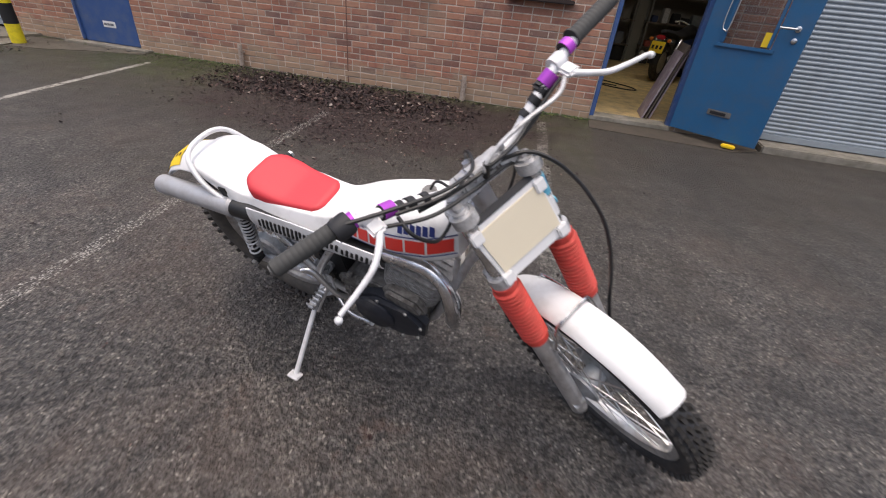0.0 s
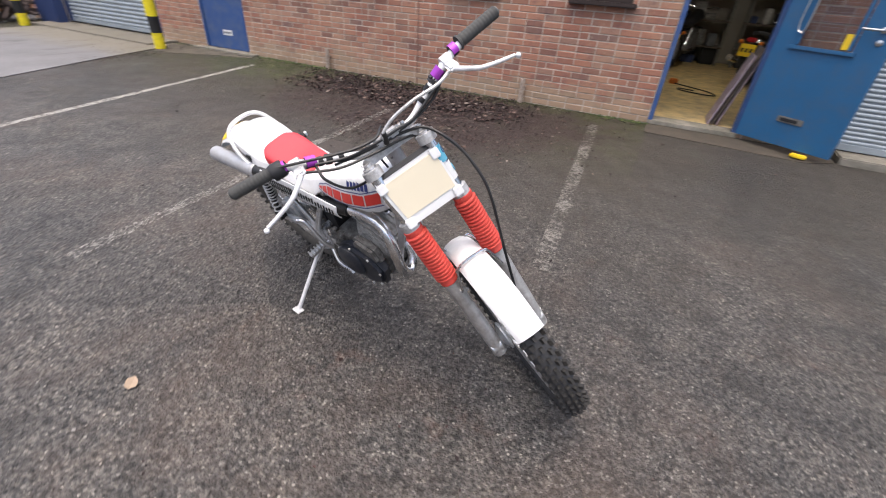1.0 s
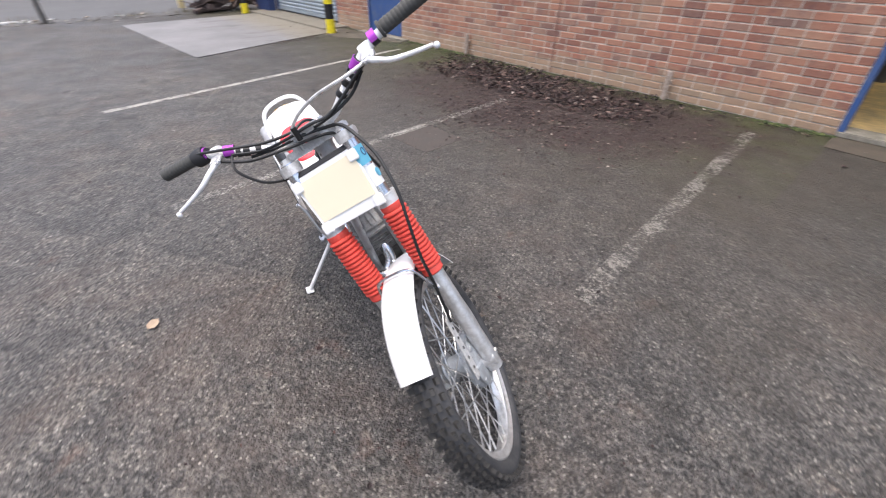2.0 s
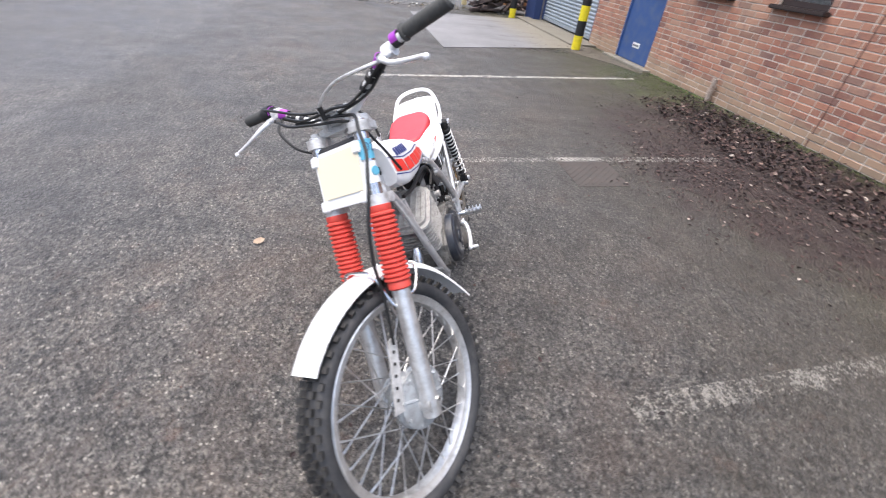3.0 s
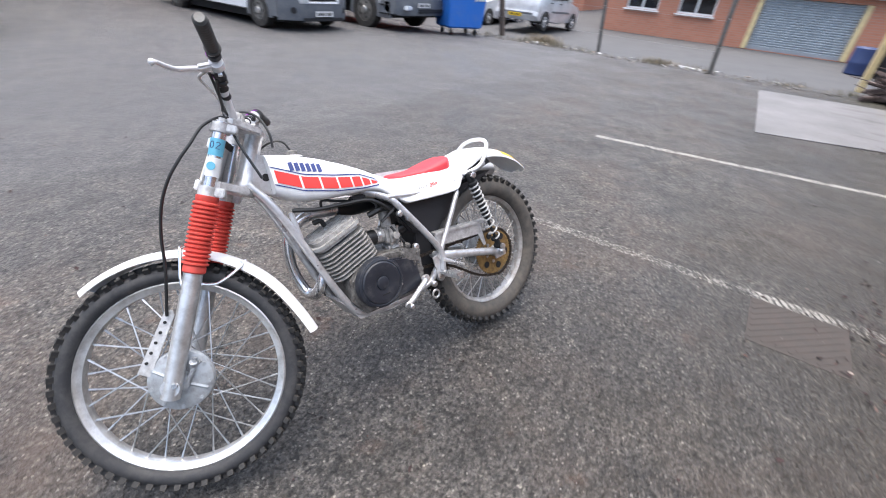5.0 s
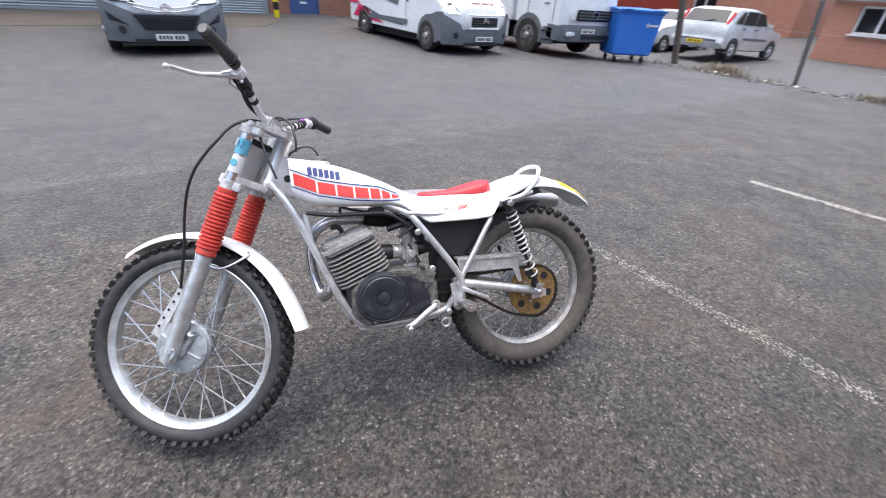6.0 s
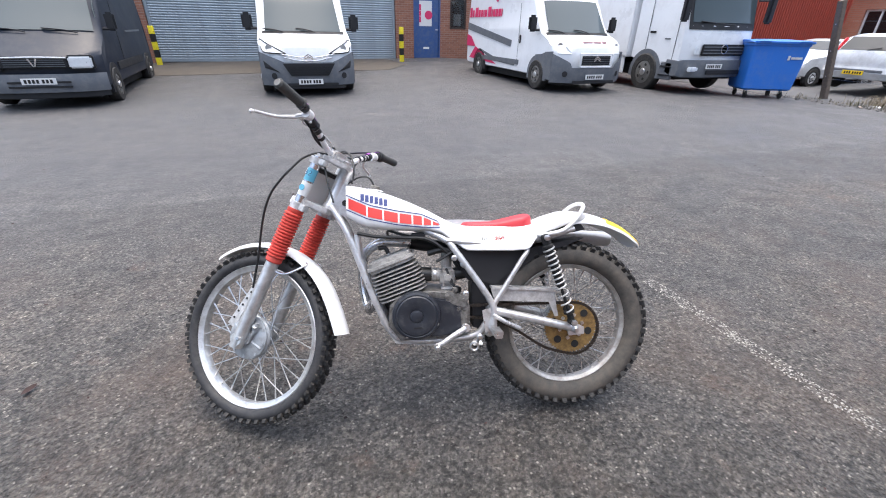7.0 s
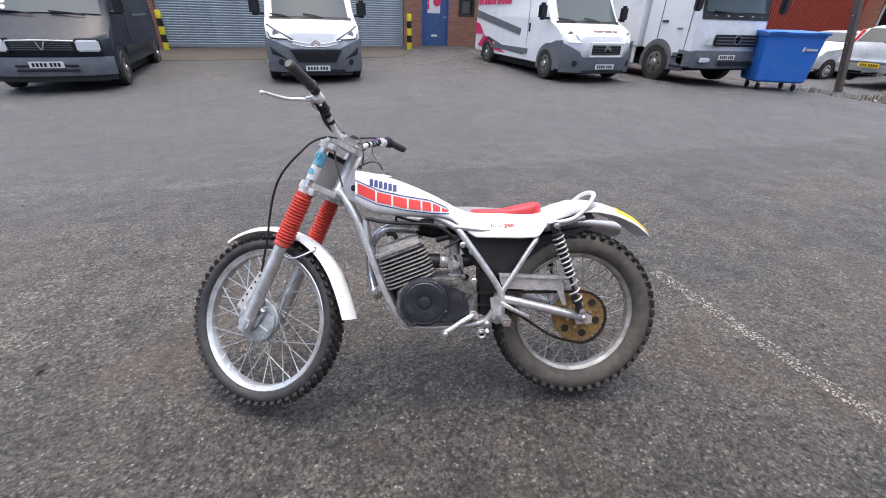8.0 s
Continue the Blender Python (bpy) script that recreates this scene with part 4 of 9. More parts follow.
# ---- trials motorcycle: origin at the rear axle, x forward, y to its left ----
BIKE = Matrix.Translation((-0.081, 0.376, 0.349)) @ Matrix.Rotation(radians(-13.0), 4, "Z") @ Matrix.Rotation(radians(22.3), 4, "X") @ Matrix.Rotation(radians(0.4), 4, "Y")
RAKE, BASE = radians(26.6), 1.31
STEER_AXIS = Vector((-math.sin(RAKE), 0, math.cos(RAKE)))
STEER_AT = Vector((BASE, 0, 0)) - 0.05 * Vector((math.cos(RAKE), 0, math.sin(RAKE)))
STEER = Matrix.Translation(STEER_AT) @ Matrix.Rotation(radians(-26.6), 4, STEER_AXIS) @ Matrix.Translation(-STEER_AT)
# the wheel stands a little straighter than the bars
LOWER = Matrix.Translation(STEER_AT) @ Matrix.Rotation(radians(-24.8), 4, STEER_AXIS) @ Matrix.Translation(-STEER_AT) @ Matrix.Translation((-0.009, 0, 0.006))
bike = thing("trials_motorcycle", BIKE, "white and red trials motorcycle leaning on its side stand", "motorcycle")


SEATED = Matrix.Translation((-0.008, 0, -0.010)) @ Matrix.Rotation(radians(-0.4), 4, "Y")


def bike_part(name, bm, material, label="", smooth=True):
    """A part fixed to the frame."""
    ob = part(name, bm, material, bike, label, smooth)
    ob.matrix_local = SEATED
    return ob


def fork_part(name, bm, material, label="", parent=None, smooth=True):
    ob = part(name, bm, material, parent or bike, label, smooth)
    if parent is None:
        ob.matrix_local = STEER @ Matrix.Translation((-0.009, 0, 0))
    return ob


def wheel(front):
    c = Vector((BASE, 0, 0)) if front else Vector((0, 0, 0))
    rim_r, tyre_r, half, name = (0.286, 0.351, 0.041, "front_wheel") if front else (0.254, 0.356, 0.056, "rear_wheel")
    hub = bmesh.new()
    if front:
        spin(hub, [(0.012, -0.075), (0.03, -0.06), (0.055, -0.05), (0.055, -0.043), (0.035, -0.035), (0.035, 0.02), (0.088, 0.026), (0.09, 0.04), (0.08, 0.05), (0.03, 0.054), (0.012, 0.075)], c, (0, 1, 0), 40)
    else:
        spin(hub, [(0.012, -0.1), (0.075, -0.06), (0.08, -0.04), (0.08, -0.03), (0.04, -0.02), (0.04, 0.02), (0.06, 0.03), (0.06, 0.04), (0.03, 0.05), (0.012, 0.11)], c, (0, 1, 0), 36)
    root = part(name, hub, HUB, bike, "wire-spoked wheel with knobbly trials tyre")
    if front:
        root.matrix_local = LOWER
    k = half
    rim = bmesh.new()
    d = 0.021 if front else 0.015
    spin(rim, [(rim_r - d, -0.008), (rim_r - d + 0.002, -0.017), (rim_r - 0.009, -0.02), (rim_r, -0.026), (rim_r + 0.004, -0.024), (rim_r + 0.002, -0.02), (rim_r - 0.004, 0), (rim_r + 0.002, 0.02), (rim_r + 0.004, 0.024), (rim_r, 0.026), (rim_r - 0.009, 0.02), (rim_r - d + 0.002, 0.017), (rim_r - d, 0.008)], c, (0, 1, 0), 72, True)
    part("rim", rim, RIM_METAL if front else RIM_DIRTY, root, "bright polished alloy rim" if front else "dirt-dulled alloy rim")
    # tyre: a ring of rounded section with rows of square knobs
    tyre = bmesh.new()
    mid, hh = (rim_r + tyre_r - 0.012) / 2, (tyre_r - 0.012 - rim_r) / 2
    prof = [(mid + hh * math.sin(a), k * 0.96 * math.copysign(abs(math.cos(a)) ** 0.75, math.cos(a))) for a in [2 * math.pi * i / 20 for i in range(20)]]
    spin(tyre, prof, c, (0, 1, 0), 72, True)
    part("tyre", tyre, SIDEWALL_FRONT if front else SIDEWALL, root, "dusty black knobbly tyre")
    rows = 56 if front else 50
    for j, off in enumerate((-0.84, -0.43, 0.0, 0.43, 0.84)):
        knob = boxm((0, 0, 0), (0.021, k * 0.29, 0.018 if front else 0.021), 0.0)
        for v in knob.verts:
            if v.co.x > 0:
                v.co.y *= 0.86
                v.co.z *= 0.86
        first = part("tread_block", knob, RUBBER, root, smooth=False)
        drop = hh * (1 - math.sqrt(max(0.0, 1 - (off * 0.86) ** 2)))
        for i in range(rows):
            a = 2 * math.pi * (i + (0.5 if j % 2 else 0.0)) / rows
            o = first
            if i:
                o = first.copy()
                scene.collection.objects.link(o)
            o.matrix_local = Matrix.Translation(c) @ Matrix.Rotation(-a, 4, "Y") @ Matrix.Translation((tyre_r - 0.009 - drop, off * k, 0)) @ Matrix.Rotation(off * 0.85, 4, "Z")
    # spokes, laced both ways from both flanges
    flange = 0.052 if front else 0.062
    for side in (1, -1):
        for way in (1, -1):
            bm = bmesh.new()
            fr = (0.084 if side > 0 else 0.052) if front else (0.058 if side > 0 else 0.076)
            p0 = Vector((fr * math.cos(way * 0.95), side * 0.034, fr * math.sin(way * 0.95)))
            p1 = Vector((rim_r - d - 0.001, side * 0.006, 0))
            tube(bm, [p0, p1], 0.0022, 5)
            tube(bm, [p1 - (p1 - p0).normalized() * 0.02, p1], 0.0032, 5)
            first = None
            for i in range(9):
                ang = 2 * math.pi * (i + (0.25 if way < 0 else 0.0) + (0.5 if side < 0 else 0.0)) / 9
                if first is None:
                    first = o = part("spoke", bm, STEEL, root)
                else:
                    o = first.copy()
                    scene.collection.objects.link(o)
                o.matrix_local = Matrix.Translation(c) @ Matrix.Rotation(ang, 4, "Y")
    return root


front_wheel = wheel(True)
rear_wheel = wheel(False)
brake_plate = spinm([(0.085, 0.0), (0.088, 0.008), (0.07, 0.014), (0.03, 0.018), (0.03, 0.028), (0.014, 0.03)], (BASE, 0.05, 0), (0, 1, 0), 40)
for a in (40, 85, 150, 215):
    tube(brake_plate, [(BASE + 0.03 * math.cos(radians(a)), 0.066, 0.03 * math.sin(radians(a))), (BASE + 0.078 * math.cos(radians(a)), 0.06, 0.078 * math.sin(radians(a)))], 0.006, 6)
tube(brake_plate, [(BASE - 0.035, 0.06, 0.015), (BASE - 0.055, 0.085, 0.045)], 0.011, 10)
for k in range(9):
    a = 2 * math.pi * k / 9
    spin(brake_plate, [(0.006, 0.0), (0.006, 0.005)], (BASE + 0.078 * math.cos(a), 0.059, 0.078 * math.sin(a)), (0, 1, 0), 8)
tube(brake_plate, [(BASE - 0.02, 0.075, -0.01), (BASE - 0.05, 0.078, 0.03), (BASE - 0.062, 0.082, 0.055)], 0.007, 8)
part("brake_plate", brake_plate, HUB, front_wheel, "grey cast brake plate")
part("axle_nut", spinm([(0.015, 0.0), (0.015, 0.016), (0.008, 0.02), (0.008, 0.032)], (BASE, 0.085, 0), (0, 1, 0), 6), STEEL, front_wheel)
sprocket = bmesh.new()
n = 52
ring = [((0.114 if i % 2 else 0.106), 2 * math.pi * i / (2 * n)) for i in range(2 * n)]
slab(sprocket, [(r * math.cos(a), r * math.sin(a)) for r, a in ring], 0.006, (0, 0.062, 0), (1, 0, 0), (0, 0, 1))
part("sprocket", sprocket, BRASS, rear_wheel, "rust-stained golden rear sprocket")
for i in range(6):
    a = 2 * math.pi * i / 6 + 0.3
    # black discs on the face paint the dark of the sprocket's holes
    part("sprocket_hole", spinm([(0.016, 0), (0.016, 0.002)], (0.078 * math.cos(a), 0.0655, 0.078 * math.sin(a)), (0, 1, 0), 16), BLACK_PAINT, rear_wheel)
    part("sprocket_bolt", spinm([(0.008, 0), (0.008, 0.006)], (0.05 * math.cos(a + 0.5), 0.065, 0.05 * math.sin(a + 0.5)), (0, 1, 0), 6), STEEL, rear_wheel)
part("axle_nut", spinm([(0.016, 0.0), (0.016, 0.014), (0.009, 0.018), (0.009, 0.03)], (0, 0.103, 0), (0, 1, 0), 6), STEEL, rear_wheel)
part("rear_brake_plate", spinm([(0.078, 0), (0.078, 0.012), (0.03, 0.02)], (0, -0.06, 0), (0, -1, 0), 32), ALLOY, rear_wheel)


# fork, clamps, mudguard
def leg_x(z):
    return 1.322 - 0.487 * z


for s in (1, -1):
    y = 0.09 * s
    slider = bmesh.new()
    tube(slider, [(leg_x(-0.03) , y, -0.03), (leg_x(0.02), y, 0.02), (leg_x(0.31), y, 0.31)], 0.0255, 18, 2)
    tube(slider, [(leg_x(0.0), y - 0.02 * s, 0.0), (leg_x(0.0), y + 0.02 * s, 0.0)], 0.026, 14)
    tube(slider, [(leg_x(0.28), y, 0.28), (leg_x(0.24) + 0.0, y - 0.03 * s, 0.24)], 0.009, 8)
    leg = fork_part("fork_leg", slider, RIM_METAL, "bright alloy telescopic fork leg")
    gait = bmesh.new()
    d = Vector((-0.487, 0, 1)).normalized()
    base = Vector((leg_x(0.3), y, 0.3))
    prof = [(0.0275, 0.0), (0.031, 0.004), (0.031, 0.018)]
    for i in range(15):
        h = 0.022 + i * 0.0125
        prof += [(0.0285, h), (0.036, h + 0.004), (0.036, h + 0.008), (0.0285, h + 0.012)]
    prof += [(0.031, 0.214), (0.031, 0.226), (0.022, 0.228)]
    spin(gait, prof, base, d, 24)
    part("gaiter", gait, RED_RUBBER, leg, "ribbed red rubber fork gaiter")
    part("stanchion", tubem([(leg_x(0.5), y, 0.5), (leg_x(0.7), y, 0.7)], 0.0195, 18), CHROME, leg)
    cap = spinm([(0.019, -0.004), (0.019, 0.004), (0.012, 0.005), (0.012, 0.013), (0.006, 0.014)], (leg_x(0.7), y, 0.7), d, 8)
    part("fork_cap", cap, ALLOY, leg)
    if s > 0:
        part("sticker", spinm([(0.0205, 0.0), (0.0205, 0.05)], (leg_x(0.61), y, 0.61), d, 20), STICKER, leg, "blue paper sticker with white marks")
        part("sticker", spinm([(0.0203, 0.0), (0.0203, 0.055)], (leg_x(0.555), y, 0.555), d, 20), PLATE_WHITE, leg)
        # the two digits 0 and 2, bent round the leg
        zero = [(0.0048 * math.cos(0.5236 * k) - 0.0085, 0.0095 * math.sin(0.5236 * k)) for k in range(13)]
        two = [(0.003, 0.0055), (0.0055, 0.009), (0.0095, 0.009), (0.012, 0.0055), (0.0105, 0.0015), (0.003, -0.0095), (0.0125, -0.0095)]
        mid = Vector((leg_x(0.637), y, 0.637))
        for digit in (zero, two):
            pts = [mid + d * h + Vector((-d.z, 0, d.x)) * a + Vector((0, math.sqrt(0.0205 ** 2 - a * a), 0)) for a, h in digit]
            part("sticker_digit", tubem(pts, 0.0014, 5, 2), NAVY, leg)
        dot = spinm([(0.012, 0), (0.012, 0.003)], (leg_x(0.58), y + 0.0185, 0.582), (0, 1, 0), 16)
        part("sticker_dot", dot, STICKER, leg)
for z, t, nm in ((0.515, 0.03, "lower_clamp"), (0.685, 0.026, "upper_clamp")):
    sx = STEER_AT.x + STEER_AXIS.x / STEER_AXIS.z * (z - STEER_AT.z)
    bm = bmesh.new()
    m = Matrix.Rotation(-RAKE, 4, "Y")
    for s in (1, -1):
        spin(bm, [(0.02, -t / 2), (0.0285, -t / 2), (0.0285, t / 2), (0.02, t / 2)], (leg_x(z), 0.09 * s, z), STEER_AXIS, 20)
        box(bm, (leg_x(z) - 0.03, 0.094 * s, z - 0.012), (0.03, 0.03, t * 0.9), 0.003, m)
    slab(bm, [(-0.05, -0.045), (0.02, -0.1), (0.045, -0.085), (0.03, 0), (0.045, 0.085), (0.02, 0.1), (-0.05, 0.045)], t * 0.8, (sx + 0.02, 0, z), m @ Vector((1, 0, 0)), (0, 1, 0), 0.004)
    fork_part(nm, bm, ALLOY, "cast alloy fork clamp")
# number board
bd = Vector((1.078 - 1.008, 0, 0.548 - 0.66)).normalized()
board = slabm([(-0.106, -0.012), (0.09, -0.012), (0.09, 0.138), (0.084, 0.147), (-0.086, 0.147), (-0.092, 0.138)], 0.006, (1.018, 0, 0.655), (0, 1, 0), bd, 0.0015)
nb = fork_part("number_board", board, THIN_PLASTIC, "white plastic front board with cream field")
upb = Vector((0, 1, 0)).cross(bd)
part("board_field", slabm([(-0.094, 0.002), (0.083, 0.002), (0.083, 0.118), (-0.084, 0.118)], 0.004, Vector((1.018, 0, 0.655)) + upb * -0.004 * (1 if upb.x < 0 else -1), (0, 1, 0), bd), THIN_CREAM, nb, "cream field", smooth=False)
part("board_edge", boxm((1.006, 0, 0.664), (0.02, 0.17, 0.016), 0.004, Matrix.Rotation(radians(30), 4, "Y")), BLACK_PLASTIC, nb)
for s in (1, -1):
    for q in (0.008, 0.135):
        p = Vector((1.018, 0.083 * s if s > 0 or q > 0.1 else -0.096, 0.655)) + bd * q
        part("board_clip", boxm(p + Vector((0.004, 0, 0.002)), (0.014, 0.028, 0.03), 0.003, Matrix.Rotation(radians(-30), 4, "Y")), WHITE_PLASTIC, nb)

# front mudguard: a curved channel
def mudguard(bm, c, r, a0, a1, n, halfw, drop, thick=0.004, flare=0.0):
    secs = []
    for i in range(n + 1):
        a = radians(a0 + (a1 - a0) * i / n)
        endk = max(0.0, (i / n - 0.8) / 0.2)
        rr = r + flare * endk * endk
        hw = halfw * (1.0 - 0.12 * max(0.0, 0.25 - i / n) / 0.25)
        sec = []
        for lift in (0, thick):
            row = []
            for y in (-1.0, -0.88, -0.6, 0.0, 0.6, 0.88, 1.0):
                q = rr + lift - drop * abs(y) ** 3
                row.append(Vector((c[0] + q * math.cos(a), hw * y, c[2] + q * math.sin(a))))
            sec += row if lift == 0 else row[::-1]
        secs.append(sec)
    return loft(bm, secs)


guard = mudguard(bmesh.new(), (BASE - 0.005, 0, 0), 0.381, 60, 178, 30, 0.05, 0.02, 0.004, 0.02)
mg = fork_part("front_mudguard", guard, WHITE_PLASTIC, "glossy white plastic front mudguard")
mg.matrix_local = LOWER
for s in (1, -1):
    for a, b, e in (((1.206, 0.36), (1.221, 0.277), (1.205, 0.258)), ((1.06, 0.276), (1.128, 0.247), (1.18, 0.262))):
        part("mudguard_stay", tubem([(a[0], 0.04 * s, a[1] + 0.014), (a[0], 0.056 * s, a[1]), (b[0], 0.078 * s, b[1]), (e[0], 0.085 * s, e[1])], 0.0045, 8), CHROME, mg)
strap = bmesh.new()
tube(strap, [(1.206, -0.056, 0.36), (1.206, -0.035, 0.38), (1.206, 0.035, 0.38), (1.206, 0.056, 0.36)], 0.004, 6)
part("mudguard_strap", strap, CHROME, mg)
arm = slabm([(-0.026, 0.0), (0.012, -0.01), (0.014, 0.185), (-0.004, 0.2), (-0.016, 0.19)], 0.005, (1.395, 0.062, 0.06), Vector((0.62, 0, 0.78)), Vector((-0.62, 0, 0.78)), 0.001)
ta = fork_part("torque_arm", arm, ALLOY, "drilled alloy brake arm")
for k in range(5):
    p = Vector((1.395, 0.0655, 0.06)) + Vector((-0.62, 0, 0.78)) * (0.03 + 0.032 * k)
    # drilled holes shown by thin black discs, their darkness as colour
    part("torque_hole", spinm([(0.005, 0), (0.005, 0.001)], p, (0, 1, 0), 10), BLACK_PAINT, ta)

# handlebar and controls
def half_shell(c, axis, r, half, a0, a1, t=0.0015):
    """A clamp half round a bar: from angle a0 to a1, counted from ahead upwards."""
    ax = Vector(axis).normalized()
    u = (Vector((1, 0, 0)) - ax * ax.x).normalized()
    w = Vector((0, 0, 1)) - ax * ax.z - u * u.z
    w.normalize()
    secs = []
    for i in range(13):
        a = radians(a0 + (a1 - a0) * i / 12)
        d = u * math.cos(a) + w * math.sin(a)
        secs.append([Vector(c) + d * (r + k) + ax * h for k, h in ((0, -half), (t, -half), (t, half), (0, half))])
    return loft(bmesh.new(), secs)


barp = [(0.905, 0.42, 0.824), (0.912, 0.34, 0.82), (0.925, 0.25, 0.805), (0.939, 0.15, 0.762), (0.947, 0.08, 0.726), (0.948, 0, 0.72), (0.947, -0.08, 0.726), (0.939, -0.15, 0.762), (0.925, -0.25, 0.805), (0.912, -0.34, 0.82), (0.905, -0.42, 0.824)]
hb = fork_part("handlebar", tubem(barp, 0.011, 14, 5), WHITE_METAL, "silver handlebar with black grips and white levers")
for s in (1, -1):
    grip = bmesh.new()
    d = Vector((0.905 - 0.912, 0.08 * s, 0.004)).normalized()
    prof = [(0.02, 0.0), (0.02, 0.006), (0.0155, 0.008)]
    for i in range(11):
        prof += [(0.0161, 0.012 + 0.01 * i), (0.0168, 0.014 + 0.01 * i), (0.0168, 0.018 + 0.01 * i), (0.0161, 0.02 + 0.01 * i)]
    prof += [(0.0165, 0.122), (0.0165, 0.13), (0.012, 0.134)]
    spin(grip, prof, (0.914, 0.292 * s, 0.817), d, 18)
    part("grip", grip, GRIP, hb, "black rubber grip")
    part("grip_end", spinm([(0.012, 0), (0.011, 0.003)], Vector((0.914, 0.292 * s, 0.817)) + d * 0.1335, d, 16), GALV, hb)
    part("collar", spinm([(0.0165, -0.009), (0.0165, 0.009)], (0.9185, 0.272 * s, 0.8125), d, 18), BLACK_PLASTIC, hb)
    part("collar_shell", half_shell((0.9185, 0.272 * s, 0.8125), d, 0.0165, 0.0095, -5, 125), PURPLE, hb, "purple anodised clamp half")
    perch = bmesh.new()
    spin(perch, [(0.017, -0.014), (0.018, -0.01), (0.018, 0.01), (0.017, 0.014)], (0.923, 0.242 * s, 0.8), d, 16)
    box(perch, (0.948, 0.243 * s, 0.797), (0.046, 0.032, 0.014), 0.005)
    part("lever_perch", perch, WHITE_METAL, hb)
    lev = bmesh.new()
    tube(lev, [(0.955, 0.236 * s, 0.796), (0.985, 0.262 * s, 0.792), (1.006, 0.295 * s, 0.782), (1.016, 0.34 * s, 0.773), (1.024, 0.388 * s, 0.766)], (0.0075, 0.005), 10, 6)
    bmesh.ops.create_icosphere(lev, subdivisions=2, radius=0.0078, matrix=Matrix.Translation((1.028, 0.395 * s, 0.763)))
    part("lever", lev, WHITE_METAL, hb, "white ball-ended lever")
    part("collar", spinm([(0.0155, -0.013), (0.0155, 0.013)], (0.931, 0.208 * s, 0.789), (0.1, 0.9 * s, 0.5), 18), BLACK_PLASTIC, hb)
    part("collar_shell", half_shell((0.931, 0.208 * s, 0.789), (0.1, 0.9 * s, 0.5), 0.0157, 0.0135, -5, 125), PURPLE, hb)
    part("clamp_bolt", spinm([(0.006, 0), (0.006, 0.03)], (0.925, 0.226 * s, 0.776), (0, 0, 1), 6), STEEL, hb)
    part("cable_tie", spinm([(0.0145, -0.008), (0.0145, 0.008)], (0.938, 0.165 * s, 0.77), (0.1, 0.8 * s, 0.5), 14), CABLE, hb)
    part("bar_clamp", boxm((0.948, 0.045 * s, 0.712), (0.04, 0.03, 0.046), 0.006, Matrix.Rotation(-RAKE, 4, "Y")), ALLOY, hb)
part("bar_pad", boxm((0.955, 0.0, 0.737), (0.05, 0.075, 0.02), 0.006, Matrix.Rotation(-RAKE, 4, "Y")), ALLOY, hb, "alloy bar mount")
for yy in (-0.055, -0.035, 0.035, 0.055):
    part("clamp_bolt", spinm([(0.0065, 0), (0.0065, 0.009)], (0.955, yy, 0.738), STEER_AXIS, 6), STEEL, hb)
part("stem_nut", spinm([(0.019, 0.0), (0.019, 0.014), (0.013, 0.018), (0.013, 0.026)], STEER_AT + STEER_AXIS * 0.79, STEER_AXIS, 6), STEEL, hb)
part("kill_switch", boxm((0.93, 0.19, 0.78), (0.026, 0.03, 0.03), 0.006), BLACK_PLASTIC, hb)
part("throttle_housing", spinm([(0.021, -0.018), (0.023, -0.012), (0.023, 0.012), (0.021, 0.018)], (0.918, -0.288, 0.815), (0.05, -1, 0.05), 18), BLACK_PLASTIC, hb)
for nm, pts, r in (("brake_cable", [(0.978, -0.01, 0.742), (0.965, 0.045, 0.722), (0.987, 0.097, 0.714), (1.028, 0.126, 0.69), (1.066, 0.147, 0.644), (1.102, 0.153, 0.608), (1.145, 0.152, 0.56), (1.185, 0.137, 0.5), (1.218, 0.115, 0.42), (1.24, 0.098, 0.33), (1.285, 0.07, 0.2)], 0.0045),
                   ("clutch_cable", [(0.955, -0.235, 0.79), (0.985, -0.15, 0.76), (0.985, -0.05, 0.735), (0.97, 0.06, 0.7), (0.95, 0.08, 0.62), (0.92, 0.075, 0.52)], 0.004),
                   ("throttle_cable", [(0.93, -0.28, 0.83), (0.955, -0.2, 0.81), (0.97, -0.1, 0.775), (0.96, -0.03, 0.755), (0.92, 0.0, 0.745), (0.885, 0.01, 0.715), (0.868, 0.02, 0.66), (0.87, 0.02, 0.615)], 0.004),
                   ("bar_cable", [(0.94, 0.21, 0.775), (0.955, 0.15, 0.745), (0.965, 0.06, 0.735), (0.965, -0.06, 0.74), (0.955, -0.16, 0.755)], 0.004)):
    fork_part(nm, tubem(pts, r, 8, 8), CABLE, "black control cable")
fork_part("lever_cable", tubem([(0.955, 0.232, 0.792), (0.985, 0.18, 0.8), (0.985, 0.1, 0.802), (0.979, 0.033, 0.788), (0.98, -0.01, 0.765), (0.98, -0.012, 0.745)], 0.0045, 8, 8), ALLOY, "grey sheathed cable")
fork_part("cable_adjuster", tubem([(0.98, -0.005, 0.77), (0.98, -0.012, 0.735)], 0.0075, 10), CABLE)

